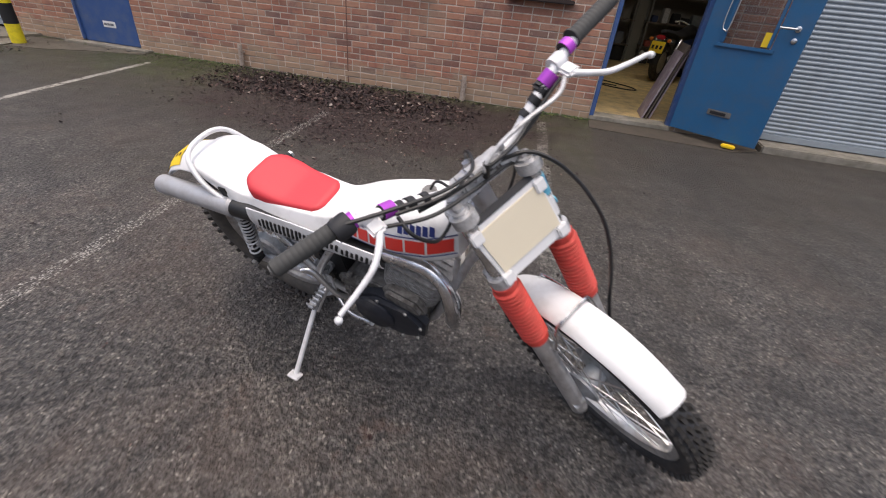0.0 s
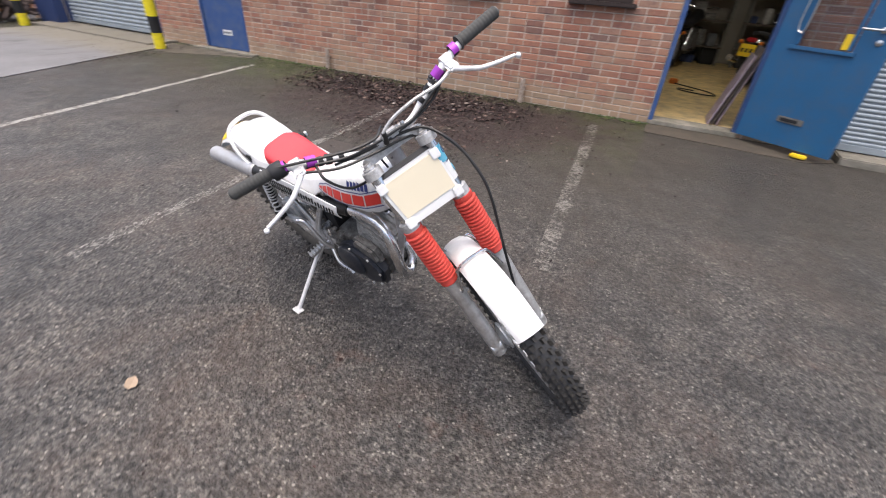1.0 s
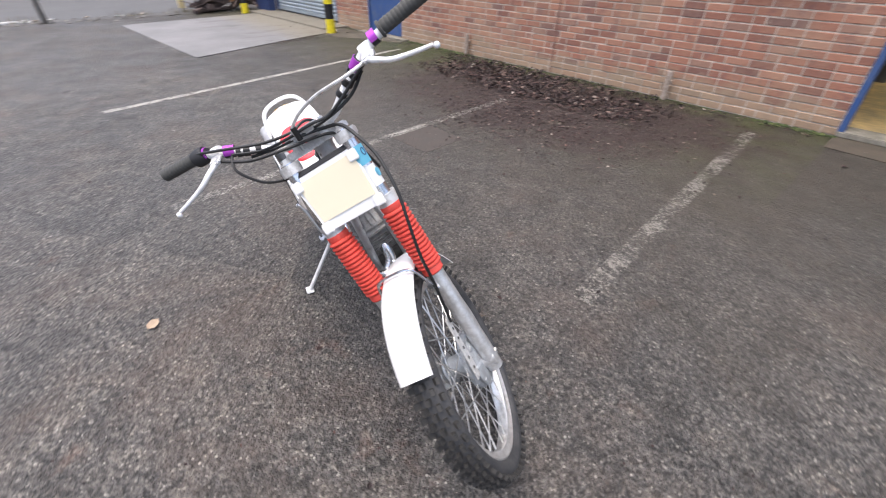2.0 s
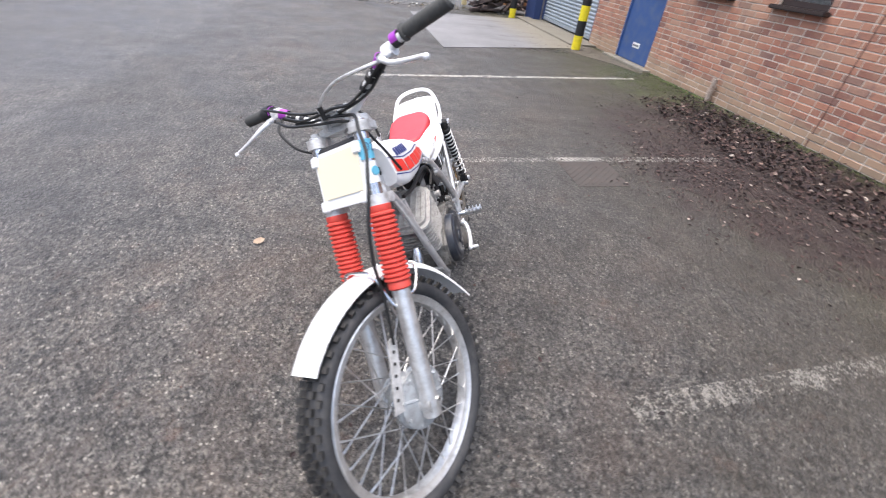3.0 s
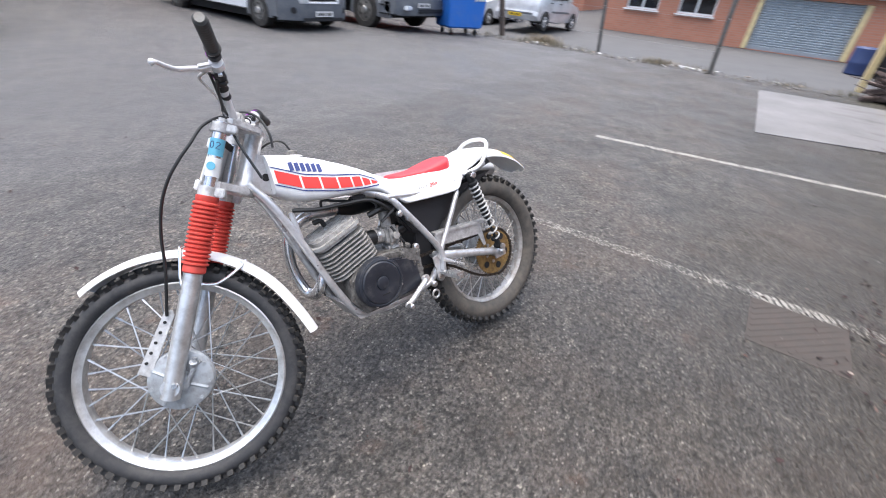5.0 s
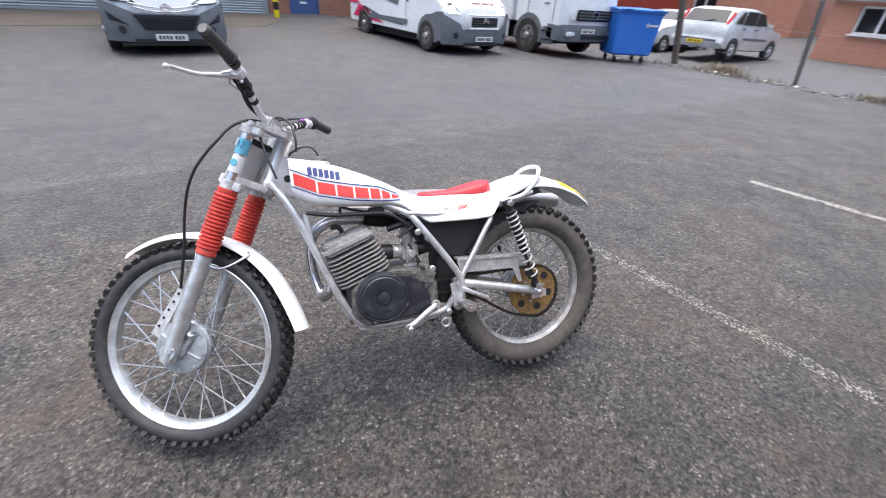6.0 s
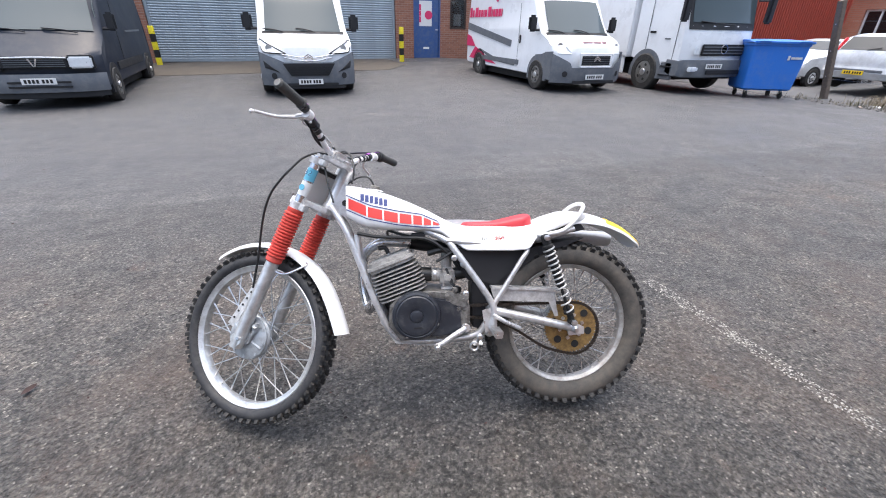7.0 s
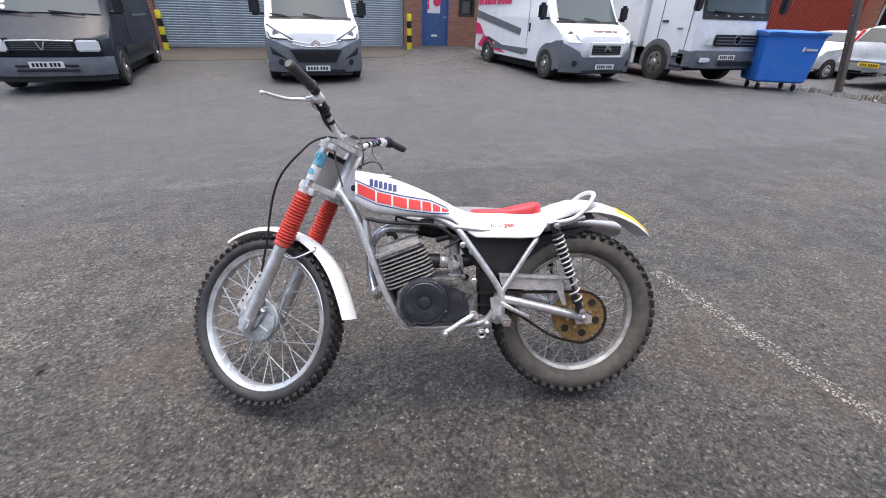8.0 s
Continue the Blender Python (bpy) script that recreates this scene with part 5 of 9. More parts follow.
for s in (1, -1):
    for y in (0.185, 0.135):
        part("tape_band", spinm([(0.0135, -0.007), (0.014, 0.0), (0.0135, 0.007)], (0.934 if y > 0.15 else 0.941, y * s, 0.7765 if y > 0.15 else 0.7565), (0.1, 0.9 * s, 0.42), 14), BLACK_PLASTIC, hb)
fork_part("switch_lead", tubem([(0.95, 0.225, 0.79), (0.953, 0.18, 0.772), (0.958, 0.13, 0.753), (0.968, 0.08, 0.742), (0.978, 0.03, 0.752), (0.975, -0.04, 0.752), (0.962, -0.12, 0.757), (0.948, -0.2, 0.785)], 0.004, 8, 8), CABLE, "black taped wiring along the handlebar")
fork_part("brake_lead", tubem([(0.955, -0.2, 0.785), (0.99, -0.2, 0.76), (0.995, -0.17, 0.7), (0.97, -0.13, 0.66), (0.94, -0.09, 0.64)], 0.004, 8, 8), CABLE, "black looped cable")

# frame
frame_bm = bmesh.new()
hs = [Vector((STEER_AT.x, 0, STEER_AT.z)) + STEER_AXIS * k for k in (0.6, 0.79)]
spin(frame_bm, [(0.026, 0.0), (0.03, 0.006), (0.03, 0.02), (0.026, 0.026), (0.026, 0.166), (0.03, 0.172), (0.03, 0.19), (0.026, 0.195)], hs[0], STEER_AXIS, 20)
for s in (1, -1):
    tube(frame_bm, [(0.985, 0.02 * s, 0.53), (0.92, 0.04 * s, 0.42), (0.81, 0.058 * s, 0.125), (0.752, 0.06 * s, 0.012), (0.7, 0.06 * s, -0.018), (0.58, 0.065 * s, -0.024), (0.42, 0.075 * s, -0.006), (0.37, 0.09 * s, 0.05)], 0.0135, 12, 6)
    tube(frame_bm, [(0.62, 0.05 * s, 0.43), (0.53, 0.07 * s, 0.385), (0.49, 0.088 * s, 0.338), (0.352, 0.106 * s, 0.13), (0.352, 0.105 * s, 0.04)], 0.0135, 12, 6)
    tube(frame_bm, [(0.205, 0.06 * s, 0.375), (0.202, 0.094 * s, 0.34), (0.23, 0.104 * s, 0.3), (0.345, 0.108 * s, 0.122)], 0.0105, 10, 4)
    tube(frame_bm, [(0.53, 0.08 * s, 0.385), (0.35, 0.085 * s, 0.37), (0.13, 0.09 * s, 0.39), (0.0, 0.07 * s, 0.42)], 0.011, 10, 5)
    tube(frame_bm, [(0.885, 0.045 * s, 0.415), (0.875, 0.05 * s, 0.32)], 0.009, 8)
    slab(frame_bm, [(0, 0), (0.05, 0.01), (0.06, 0.1), (0.0, 0.12)], 0.006, (0.33, 0.1 * s, -0.0), (1, 0, 0), (0, 0, 1), 0.001)
tube(frame_bm, [(0.955, 0, 0.6), (0.8, 0, 0.49), (0.62, 0, 0.43), (0.5, 0, 0.4)], 0.02, 14, 5)
tube(frame_bm, [(0.352, -0.11, 0.1), (0.352, 0.11, 0.1)], 0.016, 12)
slab(frame_bm, [(0.895, 0.465), (0.965, 0.505), (0.972, 0.54), (0.935, 0.615), (0.885, 0.595)], 0.05, (0, 0, 0), (1, 0, 0), (0, 0, 1), 0.003)
bike_part("frame", frame_bm, SILVER_PAINT, "silver painted tubular steel frame")
# the gusset's dark opening is a black disc on each side
for s in (1, -1):
    bike_part("gusset_hole", spinm([(0.0125, 0.0), (0.0125, 0.0015)], (0.926, 0.0252 * s, 0.54), (0, s, 0), 18), BLACK_PAINT)
bash = slabm([(0.43, -0.035), (0.6, -0.046), (0.74, -0.03), (0.8, 0.06), (0.79, 0.065), (0.735, -0.018), (0.6, -0.034), (0.43, -0.024)], 0.13, (0, 0, 0), (1, 0, 0), (0, 0, 1))
bike_part("bash_plate", bash, ALLOY, "scuffed alloy bash plate")

# one-piece tank and seat unit, a shaped shell: x, top, bottom, half width
BODY_AT = SEATED @ Matrix.Translation((0, -0.012, 0))
UNIT = [(-0.06, 0.483, 0.46, 0.062), (-0.04, 0.487, 0.45, 0.082), (0.0, 0.491, 0.44, 0.094), (0.03, 0.49, 0.43, 0.1), (0.08, 0.474, 0.418, 0.104), (0.13, 0.454, 0.408, 0.106), (0.165, 0.441, 0.39, 0.108), (0.198, 0.438, 0.341, 0.109),
        (0.27, 0.438, 0.338, 0.108), (0.36, 0.439, 0.34, 0.103), (0.45, 0.44, 0.342, 0.092), (0.485, 0.445, 0.368, 0.086), (0.515, 0.459, 0.392, 0.082), (0.545, 0.475, 0.412, 0.083), (0.6, 0.506, 0.424, 0.09),
        (0.67, 0.539, 0.424, 0.096), (0.75, 0.571, 0.428, 0.097), (0.83, 0.595, 0.436, 0.092), (0.88, 0.605, 0.455, 0.084), (0.918, 0.611, 0.482, 0.074)]
FLARE = [(-0.04, 0.02), (0.1, 0.04), (0.2, 0.17), (0.42, 0.19), (0.55, 0.14), (0.75, 0.2), (0.93, 0.14)]


def unit_row(x):
    return lerp_table(UNIT, x)


def boxy(x):
    """How square the cross-section is: the seat base is squarer than the tank."""
    return lerp_table([(0.05, 4.0), (0.2, 16.0), (0.44, 16.0), (0.55, 6.0), (0.7, 4.4)], x)[0]


def unit_side(x, z):
    """Half width of the shell's side at a place and height."""
    top, bot, hw = unit_row(x)
    v = (z - (top + bot) / 2) / ((top - bot) / 2)
    p = boxy(x)
    return hw * (1 - min(0.995, abs(v)) ** p) ** (1 / p) * (1 - lerp_table(FLARE, x)[0] * v)


def shell_section(x, grow=0.0):
    top, bot, hw = unit_row(x)
    mid, h = (top + bot) / 2, (top - bot) / 2 + grow
    hw += grow
    out = []
    for i in range(40):
        a = 2 * math.pi * i / 40
        ca, sa = math.cos(a), math.sin(a)
        v = math.copysign(abs(sa) ** (2 / boxy(x)), sa)
        out.append(Vector((x, hw * (1 - lerp_table(FLARE, x)[0] * v) * math.copysign(abs(ca) ** (2 / boxy(x)), ca), mid + h * v)))
    return out


unit_bm = loft(bmesh.new(), [shell_section(-0.06 + 0.978 * i / 66) for i in range(67)])
unit = bike_part("tank_seat_unit", unit_bm, WHITE_PLASTIC, "glossy white one-piece tank and seat unit")
unit.matrix_local = BODY_AT
STRIPE_UP = [(0.552, 0.446), (0.557, 0.458), (0.626, 0.489), (0.726, 0.505), (0.824, 0.527), (0.925, 0.572)]
STRIPE_LO = [(0.552, 0.44), (0.627, 0.443), (0.727, 0.455), (0.835, 0.479), (0.925, 0.52)]


def on_side(x, z, s, lift=0.0022):
    return Vector((x, s * (unit_side(x, z) + lift), z))


def side_patch(x0, x1, lo, hi, s, nx=5, nz=4, lift=0.0022):
    bm = bmesh.new()
    grid = [[bm.verts.new(on_side(x, lo(x) + (hi(x) - lo(x)) * j / nz, s, lift)) for j in range(nz + 1)] for x in [x0 + (x1 - x0) * i / nx for i in range(nx + 1)]]
    for i in range(nx):
        for j in range(nz):
            bm.faces.new((grid[i][j], grid[i + 1][j], grid[i + 1][j + 1], grid[i][j + 1]))
    return bm


def up(x):
    return lerp_table(STRIPE_UP, x)[0]


def lo(x):
    return lerp_table(STRIPE_LO, x)[0]


for s in (1, -1):
    cuts = [(0.84, 0.908), (0.778, 0.833), (0.718, 0.771), (0.665, 0.711), (0.624, 0.658), (0.588, 0.617), (0.556, 0.581)]
    for a, b in cuts:
        part("red_panel", side_patch(a, b, lambda x: lo(x) + 0.006, lambda x: up(x) - 0.006, s), RED_DECAL, unit)
    part("blue_stripe", side_patch(0.552, 0.917, lambda x: up(x), lambda x: up(x) + 0.004, s, 30, 1), BLUE_DECAL, unit)
    part("blue_stripe", side_patch(0.552, 0.917, lambda x: lo(x) - 0.004, lambda x: lo(x), s, 30, 1), BLUE_DECAL, unit)
    # maker's mark as plain blue shapes
    for k in range(6):
        x = 0.861 - 0.018 * k
        zc = 0.561 - 0.0043 * k
        part("mark", side_patch(x - 0.0138, x, lambda q, zc=zc: zc - 0.014, lambda q, zc=zc: zc + 0.013, s, 1, 1), BLUE_DECAL, unit)
    for k, (h0, h1) in enumerate(((0.384, 0.396), (0.385, 0.391), (0.385, 0.391), (0.386, 0.39), (0.385, 0.395))):
        x = 0.386 - 0.0085 * k
        part("model_mark", side_patch(x - 0.0025, x, lambda q, h0=h0: h0, lambda q, h1=h1: h1, s, 1, 1), BLACK_PAINT, unit)
    number = bpy.data.curves.new("model_number", "FONT")
    number.body, number.size, number.extrude, number.offset = "250", 0.021, 0.0004, 0.0006
    lettering = new("model_number", number)
    digits = bpy.data.meshes.new_from_object(lettering.evaluated_get(bpy.context.evaluated_depsgraph_get()))
    bpy.data.objects.remove(lettering)
    turned = Matrix(((-s * 1.25, 0, 0, 0.336 if s > 0 else 0.29), (0, 0, s, s * (unit_side(0.315, 0.39) + 0.002)), (0, 1, 0, 0.382), (0, 0, 0, 1)))
    digits.transform(turned)
    digits.materials.clear()
    digits.materials.append(RED_DECAL)
    new("model_number", digits).parent = unit
seat = bmesh.new()
secs = []
for i in range(27):
    q = (1 - math.cos(math.pi * i / 26)) / 2
    x = 0.168 + 0.287 * q
    hw = (0.09 - 0.026 * max(0.0, q - 0.35) / 0.65) * min(1.0, 0.42 + 1.05 * (min(q, 0.16) / 0.16) ** 0.5 * 0.56) * min(1.0, 0.5 + 0.5 * (min(1 - q, 0.08) / 0.08) ** 0.5)
    top = 0.487 - 0.034 * min(1, q / 0.55)
    top -= 0.02 * max(0.0, 1 - q / 0.06) ** 2 + 0.012 * max(0.0, 1 - (1 - q) / 0.06) ** 2
    sec = []
    for a in [math.pi * k / 14 for k in range(15)]:
        ca, sa = math.cos(a), math.sin(a)
        sec.append(Vector((x, hw * math.copysign(abs(ca) ** 0.4, ca), 0.43 + (top - 0.43) * abs(sa) ** 0.4)))
    secs.append(sec)
loft(seat, secs)
bike_part("seat_pad", seat, RED_VINYL, "red vinyl seat pad").matrix_local = BODY_AT
cap = spinm([(0.03, -0.01), (0.034, -0.006), (0.034, 0.004), (0.028, 0.008), (0.012, 0.009)], (0.81, 0, 0.586), (-0.15, 0, 1), 20)
fc = bike_part("filler_cap", cap, WHITE_PLASTIC, "white fuel cap")
fc.matrix_local = BODY_AT
part("cap_knob", spinm([(0.019, 0.0), (0.019, 0.012), (0.015, 0.016)], (0.809, 0, 0.594), (-0.15, 0, 1), 8), GREASE, fc, "grey cap knob")
part("breather_pipe", tubem([(0.805, 0, 0.592), (0.83, 0.0, 0.64), (0.87, -0.01, 0.645), (0.92, -0.02, 0.62)], 0.0035, 8), CABLE, fc)
part("cap_seal", spinm([(0.036, 0), (0.036, 0.003)], (0.8105, 0, 0.585), (-0.15, 0, 1), 20), BLACK_PLASTIC, fc)

# rear mudguard with plate, grab rail
UPC = [(0.02, 0.485), (-0.043, 0.484), (-0.109, 0.47), (-0.164, 0.45), (-0.232, 0.414), (-0.28, 0.374), (-0.318, 0.334)]
path = smooth_path([(x, 0, z) for x, z in UPC], 5)


def guard_rows(first, lift, ys, hw0, hw1):
    """Cross rows of the rear guard: skirts deep at the front, flat at the tip."""
    rows = []
    for i in range(first, len(path)):
        p = path[i]
        d = path[min(i + 1, len(path) - 1)] - path[max(i - 1, 0)]
        nrm = Vector((d.z, 0, -d.x)).normalized()
        nrm = nrm if nrm.z > 0 else -nrm
        k = i / (len(path) - 1)
        tip = 1.0 if k < 0.86 else math.sqrt(max(0.12, 1 - ((k - 0.86) / 0.145) ** 2))
        hw = (hw0 + (hw1 - hw0) * k) * tip
        rows.append([p + nrm * (lift - (0.05 - 0.032 * k) * abs(y) ** 2.4) + Vector((0, hw * y, 0)) for y in ys])
    return rows


ys = (-1, -0.85, -0.5, 0, 0.5, 0.85, 1)
secs = [a + b[::-1] for a, b in zip(guard_rows(0, 0.0, ys, 0.088, 0.074), guard_rows(0, 0.004, ys, 0.088, 0.074))]
rg = bike_part("rear_mudguard", loft(bmesh.new(), secs), WHITE_PLASTIC, "white plastic rear mudguard")
rg.matrix_local = BODY_AT
first = next(i for i, p in enumerate(path) if p.x < -0.152)
rows = guard_rows(first, 0.0065, (-0.88, -0.6, -0.3, 0.3, 0.6, 0.88), 0.088, 0.074)
py = bmesh.new()
vv = [[py.verts.new(q) for q in r] for r in rows]
for a, b in zip(vv, vv[1:]):
    for k in range(5):
        py.faces.new((a[k], a[k + 1], b[k + 1], b[k]))
pl = part("rear_plate", py, PLATE_YELLOW, rg, "yellow flexible rear plate")
for k in (1, 2, 4, 5):
    for c in (1, 3):
        bm = bmesh.new()
        p, q = rows[k * 2 - 1], rows[k * 2]
        lift = Vector((-0.001, 0, 0.0015))
        e0, e1 = p[c].lerp(p[c + 1], 0.2), p[c].lerp(p[c + 1], 0.75)
        f0, f1 = q[c].lerp(q[c + 1], 0.2), q[c].lerp(q[c + 1], 0.75)
        bm.faces.new([bm.verts.new(v + lift) for v in (e0, e1, f1, f0)])
        part("plate_bar", bm, BLACK_PAINT, pl, smooth=False)
rail = tubem([(0.165, 0.112, 0.4), (0.14, 0.116, 0.4), (0.06, 0.114, 0.415), (0.005, 0.106, 0.455), (-0.033, 0.085, 0.497), (-0.05, 0.05, 0.516), (-0.054, 0, 0.521), (-0.05, -0.05, 0.516), (-0.033, -0.085, 0.497), (0.005, -0.106, 0.455), (0.06, -0.114, 0.415), (0.14, -0.116, 0.4), (0.165, -0.112, 0.4)], 0.0085, 12, 6)
bike_part("grab_rail", rail, WHITE_METAL, "white tubular grab rail").matrix_local = BODY_AT

# engine
case = bmesh.new()
slab(case, [(0.44, 0.02), (0.5, -0.012), (0.72, -0.012), (0.765, 0.05), (0.76, 0.13), (0.72, 0.17), (0.6, 0.185), (0.5, 0.18), (0.44, 0.12)], 0.2, (0, 0, 0), (1, 0, 0), (0, 0, 1), 0.01)
for s in (1, -1):
    for x, z in ((0.465, 0.15), (0.5, 0.19), (0.53, 0.165), (0.46, 0.08), (0.49, 0.11)):
        spin(case, [(0.011, 0), (0.011, 0.012), (0.006, 0.013), (0.006, 0.018)], (x, 0.098 * s, z), (0, s, 0), 8)
    box(case, (0.495, 0.1 * s, 0.15), (0.09, 0.02, 0.05), 0.004, Matrix.Rotation(radians(-18), 4, "Y"))
    box(case, (0.47, 0.1 * s, 0.06), (0.03, 0.025, 0.09), 0.004)
eng = bike_part("crankcase", case, GREASE, "oily grey alloy crankcase")
cov = bmesh.new()
spin(cov, [(0.096, 0.0), (0.096, 0.02), (0.093, 0.027), (0.084, 0.03), (0.081, 0.0285), (0.076, 0.033), (0.03, 0.036), (0.026, 0.034), (0.024, 0.039), (0.018, 0.041), (0.006, 0.042)], (0.655, 0.1, 0.094), (0, 1, 0), 48)
part("flywheel_cover", cov, ENGINE_BLACK, eng, "scuffed black round flywheel cover")
tail = slabm([(0.47, 0.035), (0.5, 0.01), (0.6, 0.005), (0.62, 0.09), (0.6, 0.165), (0.52, 0.15), (0.475, 0.11)], 0.03, (0, 0.1, 0), (1, 0, 0), (0, 0, 1), 0.006)
# small black block paints the dark of a slot in the cover
part("cover_slot", boxm((0.65, 0.134, 0.05), (0.034, 0.004, 0.007), 0.0015), BLACK_PAINT, eng)
part("sprocket_cover", tail, ENGINE_BLACK, eng)
rcov = bmesh.new()
slab(rcov, [(0.53, 0.05), (0.56, 0.01), (0.7, 0.0), (0.78, 0.04), (0.8, 0.13), (0.75, 0.19), (0.62, 0.2), (0.54, 0.15)], 0.05, (0, -0.125, 0), (1, 0, 0), (0, 0, 1), 0.014)
spin(rcov, [(0.075, 0.0), (0.075, 0.012), (0.062, 0.022), (0.02, 0.024)], (0.61, -0.145, 0.1), (0, -1, 0), 36)
part("clutch_cover", rcov, ENGINE_BLACK, eng, "black clutch cover")
for x, z in ((0.545, 0.06), (0.57, 0.02), (0.64, 0.008), (0.7, 0.008), (0.765, 0.045), (0.785, 0.12), (0.74, 0.18), (0.64, 0.19), (0.555, 0.15)):
    part("cover_bolt", spinm([(0.006, 0), (0.006, 0.006)], (x, -0.149, z), (0, -1, 0), 6), STEEL, eng)
part("clutch_casing", slabm([(0.66, 0.165), (0.78, 0.13), (0.8, 0.15), (0.775, 0.2), (0.68, 0.22), (0.655, 0.2)], 0.04, (0.0, -0.118, 0.035), (1, 0, 0), (0, 0, 1), 0.012), GREASE, eng, "grey alloy casing")
for a in (2, 3.6, 5.4):
    part("cover_bolt", spinm([(0.006, 0), (0.006, 0.006)], (0.655 + 0.089 * math.cos(a * 0.9 + 0.3), 0.122, 0.094 + 0.089 * math.sin(a * 0.9 + 0.3)), (0, 1, 0), 6), STEEL, eng)
TILT = Matrix.Translation((0.703, 0, 0.168)) @ Matrix.Rotation(radians(20), 4, "Y")
# barrel coloured black to put the shade between the fins into the colour
barrel = spinm([(0.064, -0.02), (0.064, 0.125)], (0, 0, 0), (0, 0, 1), 24)
cyl = bike_part("cylinder", barrel, ENGINE_BLACK, "finned grey cylinder")
cyl.matrix_local = SEATED @ TILT


def fin_outline(k, w):
    return [(-k, -w * 0.6), (-k * 0.9, -w * 0.84), (-k * 0.7, -w), (k * 0.7, -w), (k * 0.9, -w * 0.84), (k, -w * 0.6), (k, w * 0.6), (k * 0.9, w * 0.84), (k * 0.7, w), (-k * 0.7, w), (-k * 0.9, w * 0.84), (-k, w * 0.6)]


for i in range(8):
    part("fin", slabm(fin_outline(0.1 + 0.004 * math.sin(i * 0.5), 0.088), 0.0046, (0, 0, 0.002 + 0.0152 * i), (1, 0, 0), (0, 1, 0)), CYL, cyl)
head = slabm(fin_outline(0.102, 0.089), 0.04, (0, 0, 0.142), (1, 0, 0), (0, 1, 0), 0.014)
hd = bike_part("cylinder_head", head, CYL, "ribbed grey cylinder head")
hd.matrix_local = SEATED @ TILT
for i in range(7):
    part("rib", boxm((0, -0.063 + 0.021 * i, 0.161), (0.165 - 0.012 * abs(i - 3), 0.009, 0.01), 0.003), CYL, hd)
part("spark_plug", spinm([(0.012, 0.15), (0.012, 0.165), (0.007, 0.168), (0.007, 0.18)], (0, 0, 0), (0, 0, 1), 12), STEEL, hd)
part("plug_cap", tubem([(0, 0, 0.175), (0.004, 0, 0.2), (0.03, 0, 0.208)], 0.009, 10), CABLE, hd)
carb = boxm((0.525, 0.02, 0.235), (0.06, 0.09, 0.075), 0.012)
spin(carb, [(0.028, 0), (0.028, 0.05)], (0.555, 0.02, 0.24), (1, 0, 0.05), 16)
spin(carb, [(0.022, 0), (0.022, 0.06), (0.014, 0.065)], (0.525, 0.02, 0.27), (0, 0, 1), 16)
spin(carb, [(0.014, 0), (0.014, 0.02)], (0.525, 0.065, 0.235), (0, 1, 0), 12)
cb = part("carburettor", carb, CYL, eng, "grubby alloy carburettor")
part("float_bowl", boxm((0.525, 0.02, 0.188), (0.05, 0.075, 0.03), 0.01), ALLOY, cb)
part("carb_clip", spinm([(0.0295, 0.0), (0.0295, 0.01)], (0.57, 0.02, 0.2408), (1, 0, 0.05), 18), STEEL, cb)
part("intake_rubber", spinm([(0.027, 0.0), (0.03, 0.008), (0.03, 0.05)], (0.585, 0.02, 0.2415), (1, 0, 0.05), 18), CABLE, cb)
for dx, dz in ((-0.018, 0.03), (0.018, 0.03), (-0.018, -0.03), (0.018, -0.03)):
    part("carb_screw", spinm([(0.005, 0), (0.005, 0.005)], (0.525 + dx, 0.066, 0.235 + dz), (0, 1, 0), 8), STEEL, cb)
part("intake_boot", tubem([(0.49, 0.02, 0.24), (0.45, 0.025, 0.25), (0.4, 0.02, 0.262), (0.34, 0.01, 0.27)], 0.027, 14), CABLE, eng)
part("spark_lead", tubem([(0.76, 0, 0.395), (0.76, 0.02, 0.425), (0.72, 0.04, 0.415), (0.66, 0.05, 0.4)], 0.005, 8), CABLE, eng)
box_bm = slabm([(0.2, 0.335), (0.5, 0.36), (0.505, 0.31), (0.44, 0.22), (0.33, 0.19), (0.26, 0.24)], 0.13, (0, 0, 0), (1, 0, 0), (0, 0, 1), 0.008)
bike_part("airbox", box_bm, BLACK_PLASTIC, "black plastic airbox")
inner = slabm([(0.19, 0.34), (0.34, 0.2), (0.345, 0.1), (0.335, 0.1), (0.3, 0.2), (0.15, 0.31), (0.0, 0.36), (-0.05, 0.38), (0.0, 0.375)], 0.11, (0, 0, 0), (1, 0, 0), (0, 0, 1))
bike_part("inner_guard", inner, BLACK_PLASTIC)
bike_part("wiring", tubem([(0.88, 0.05, 0.42), (0.8, 0.062, 0.405), (0.7, 0.066, 0.4), (0.6, 0.075, 0.39), (0.52, 0.07, 0.33), (0.48, 0.06, 0.27)], 0.007, 8), CABLE)
bike_part("coil", boxm((0.64, 0.05, 0.405), (0.06, 0.03, 0.025), 0.006), BLACK_PLASTIC)

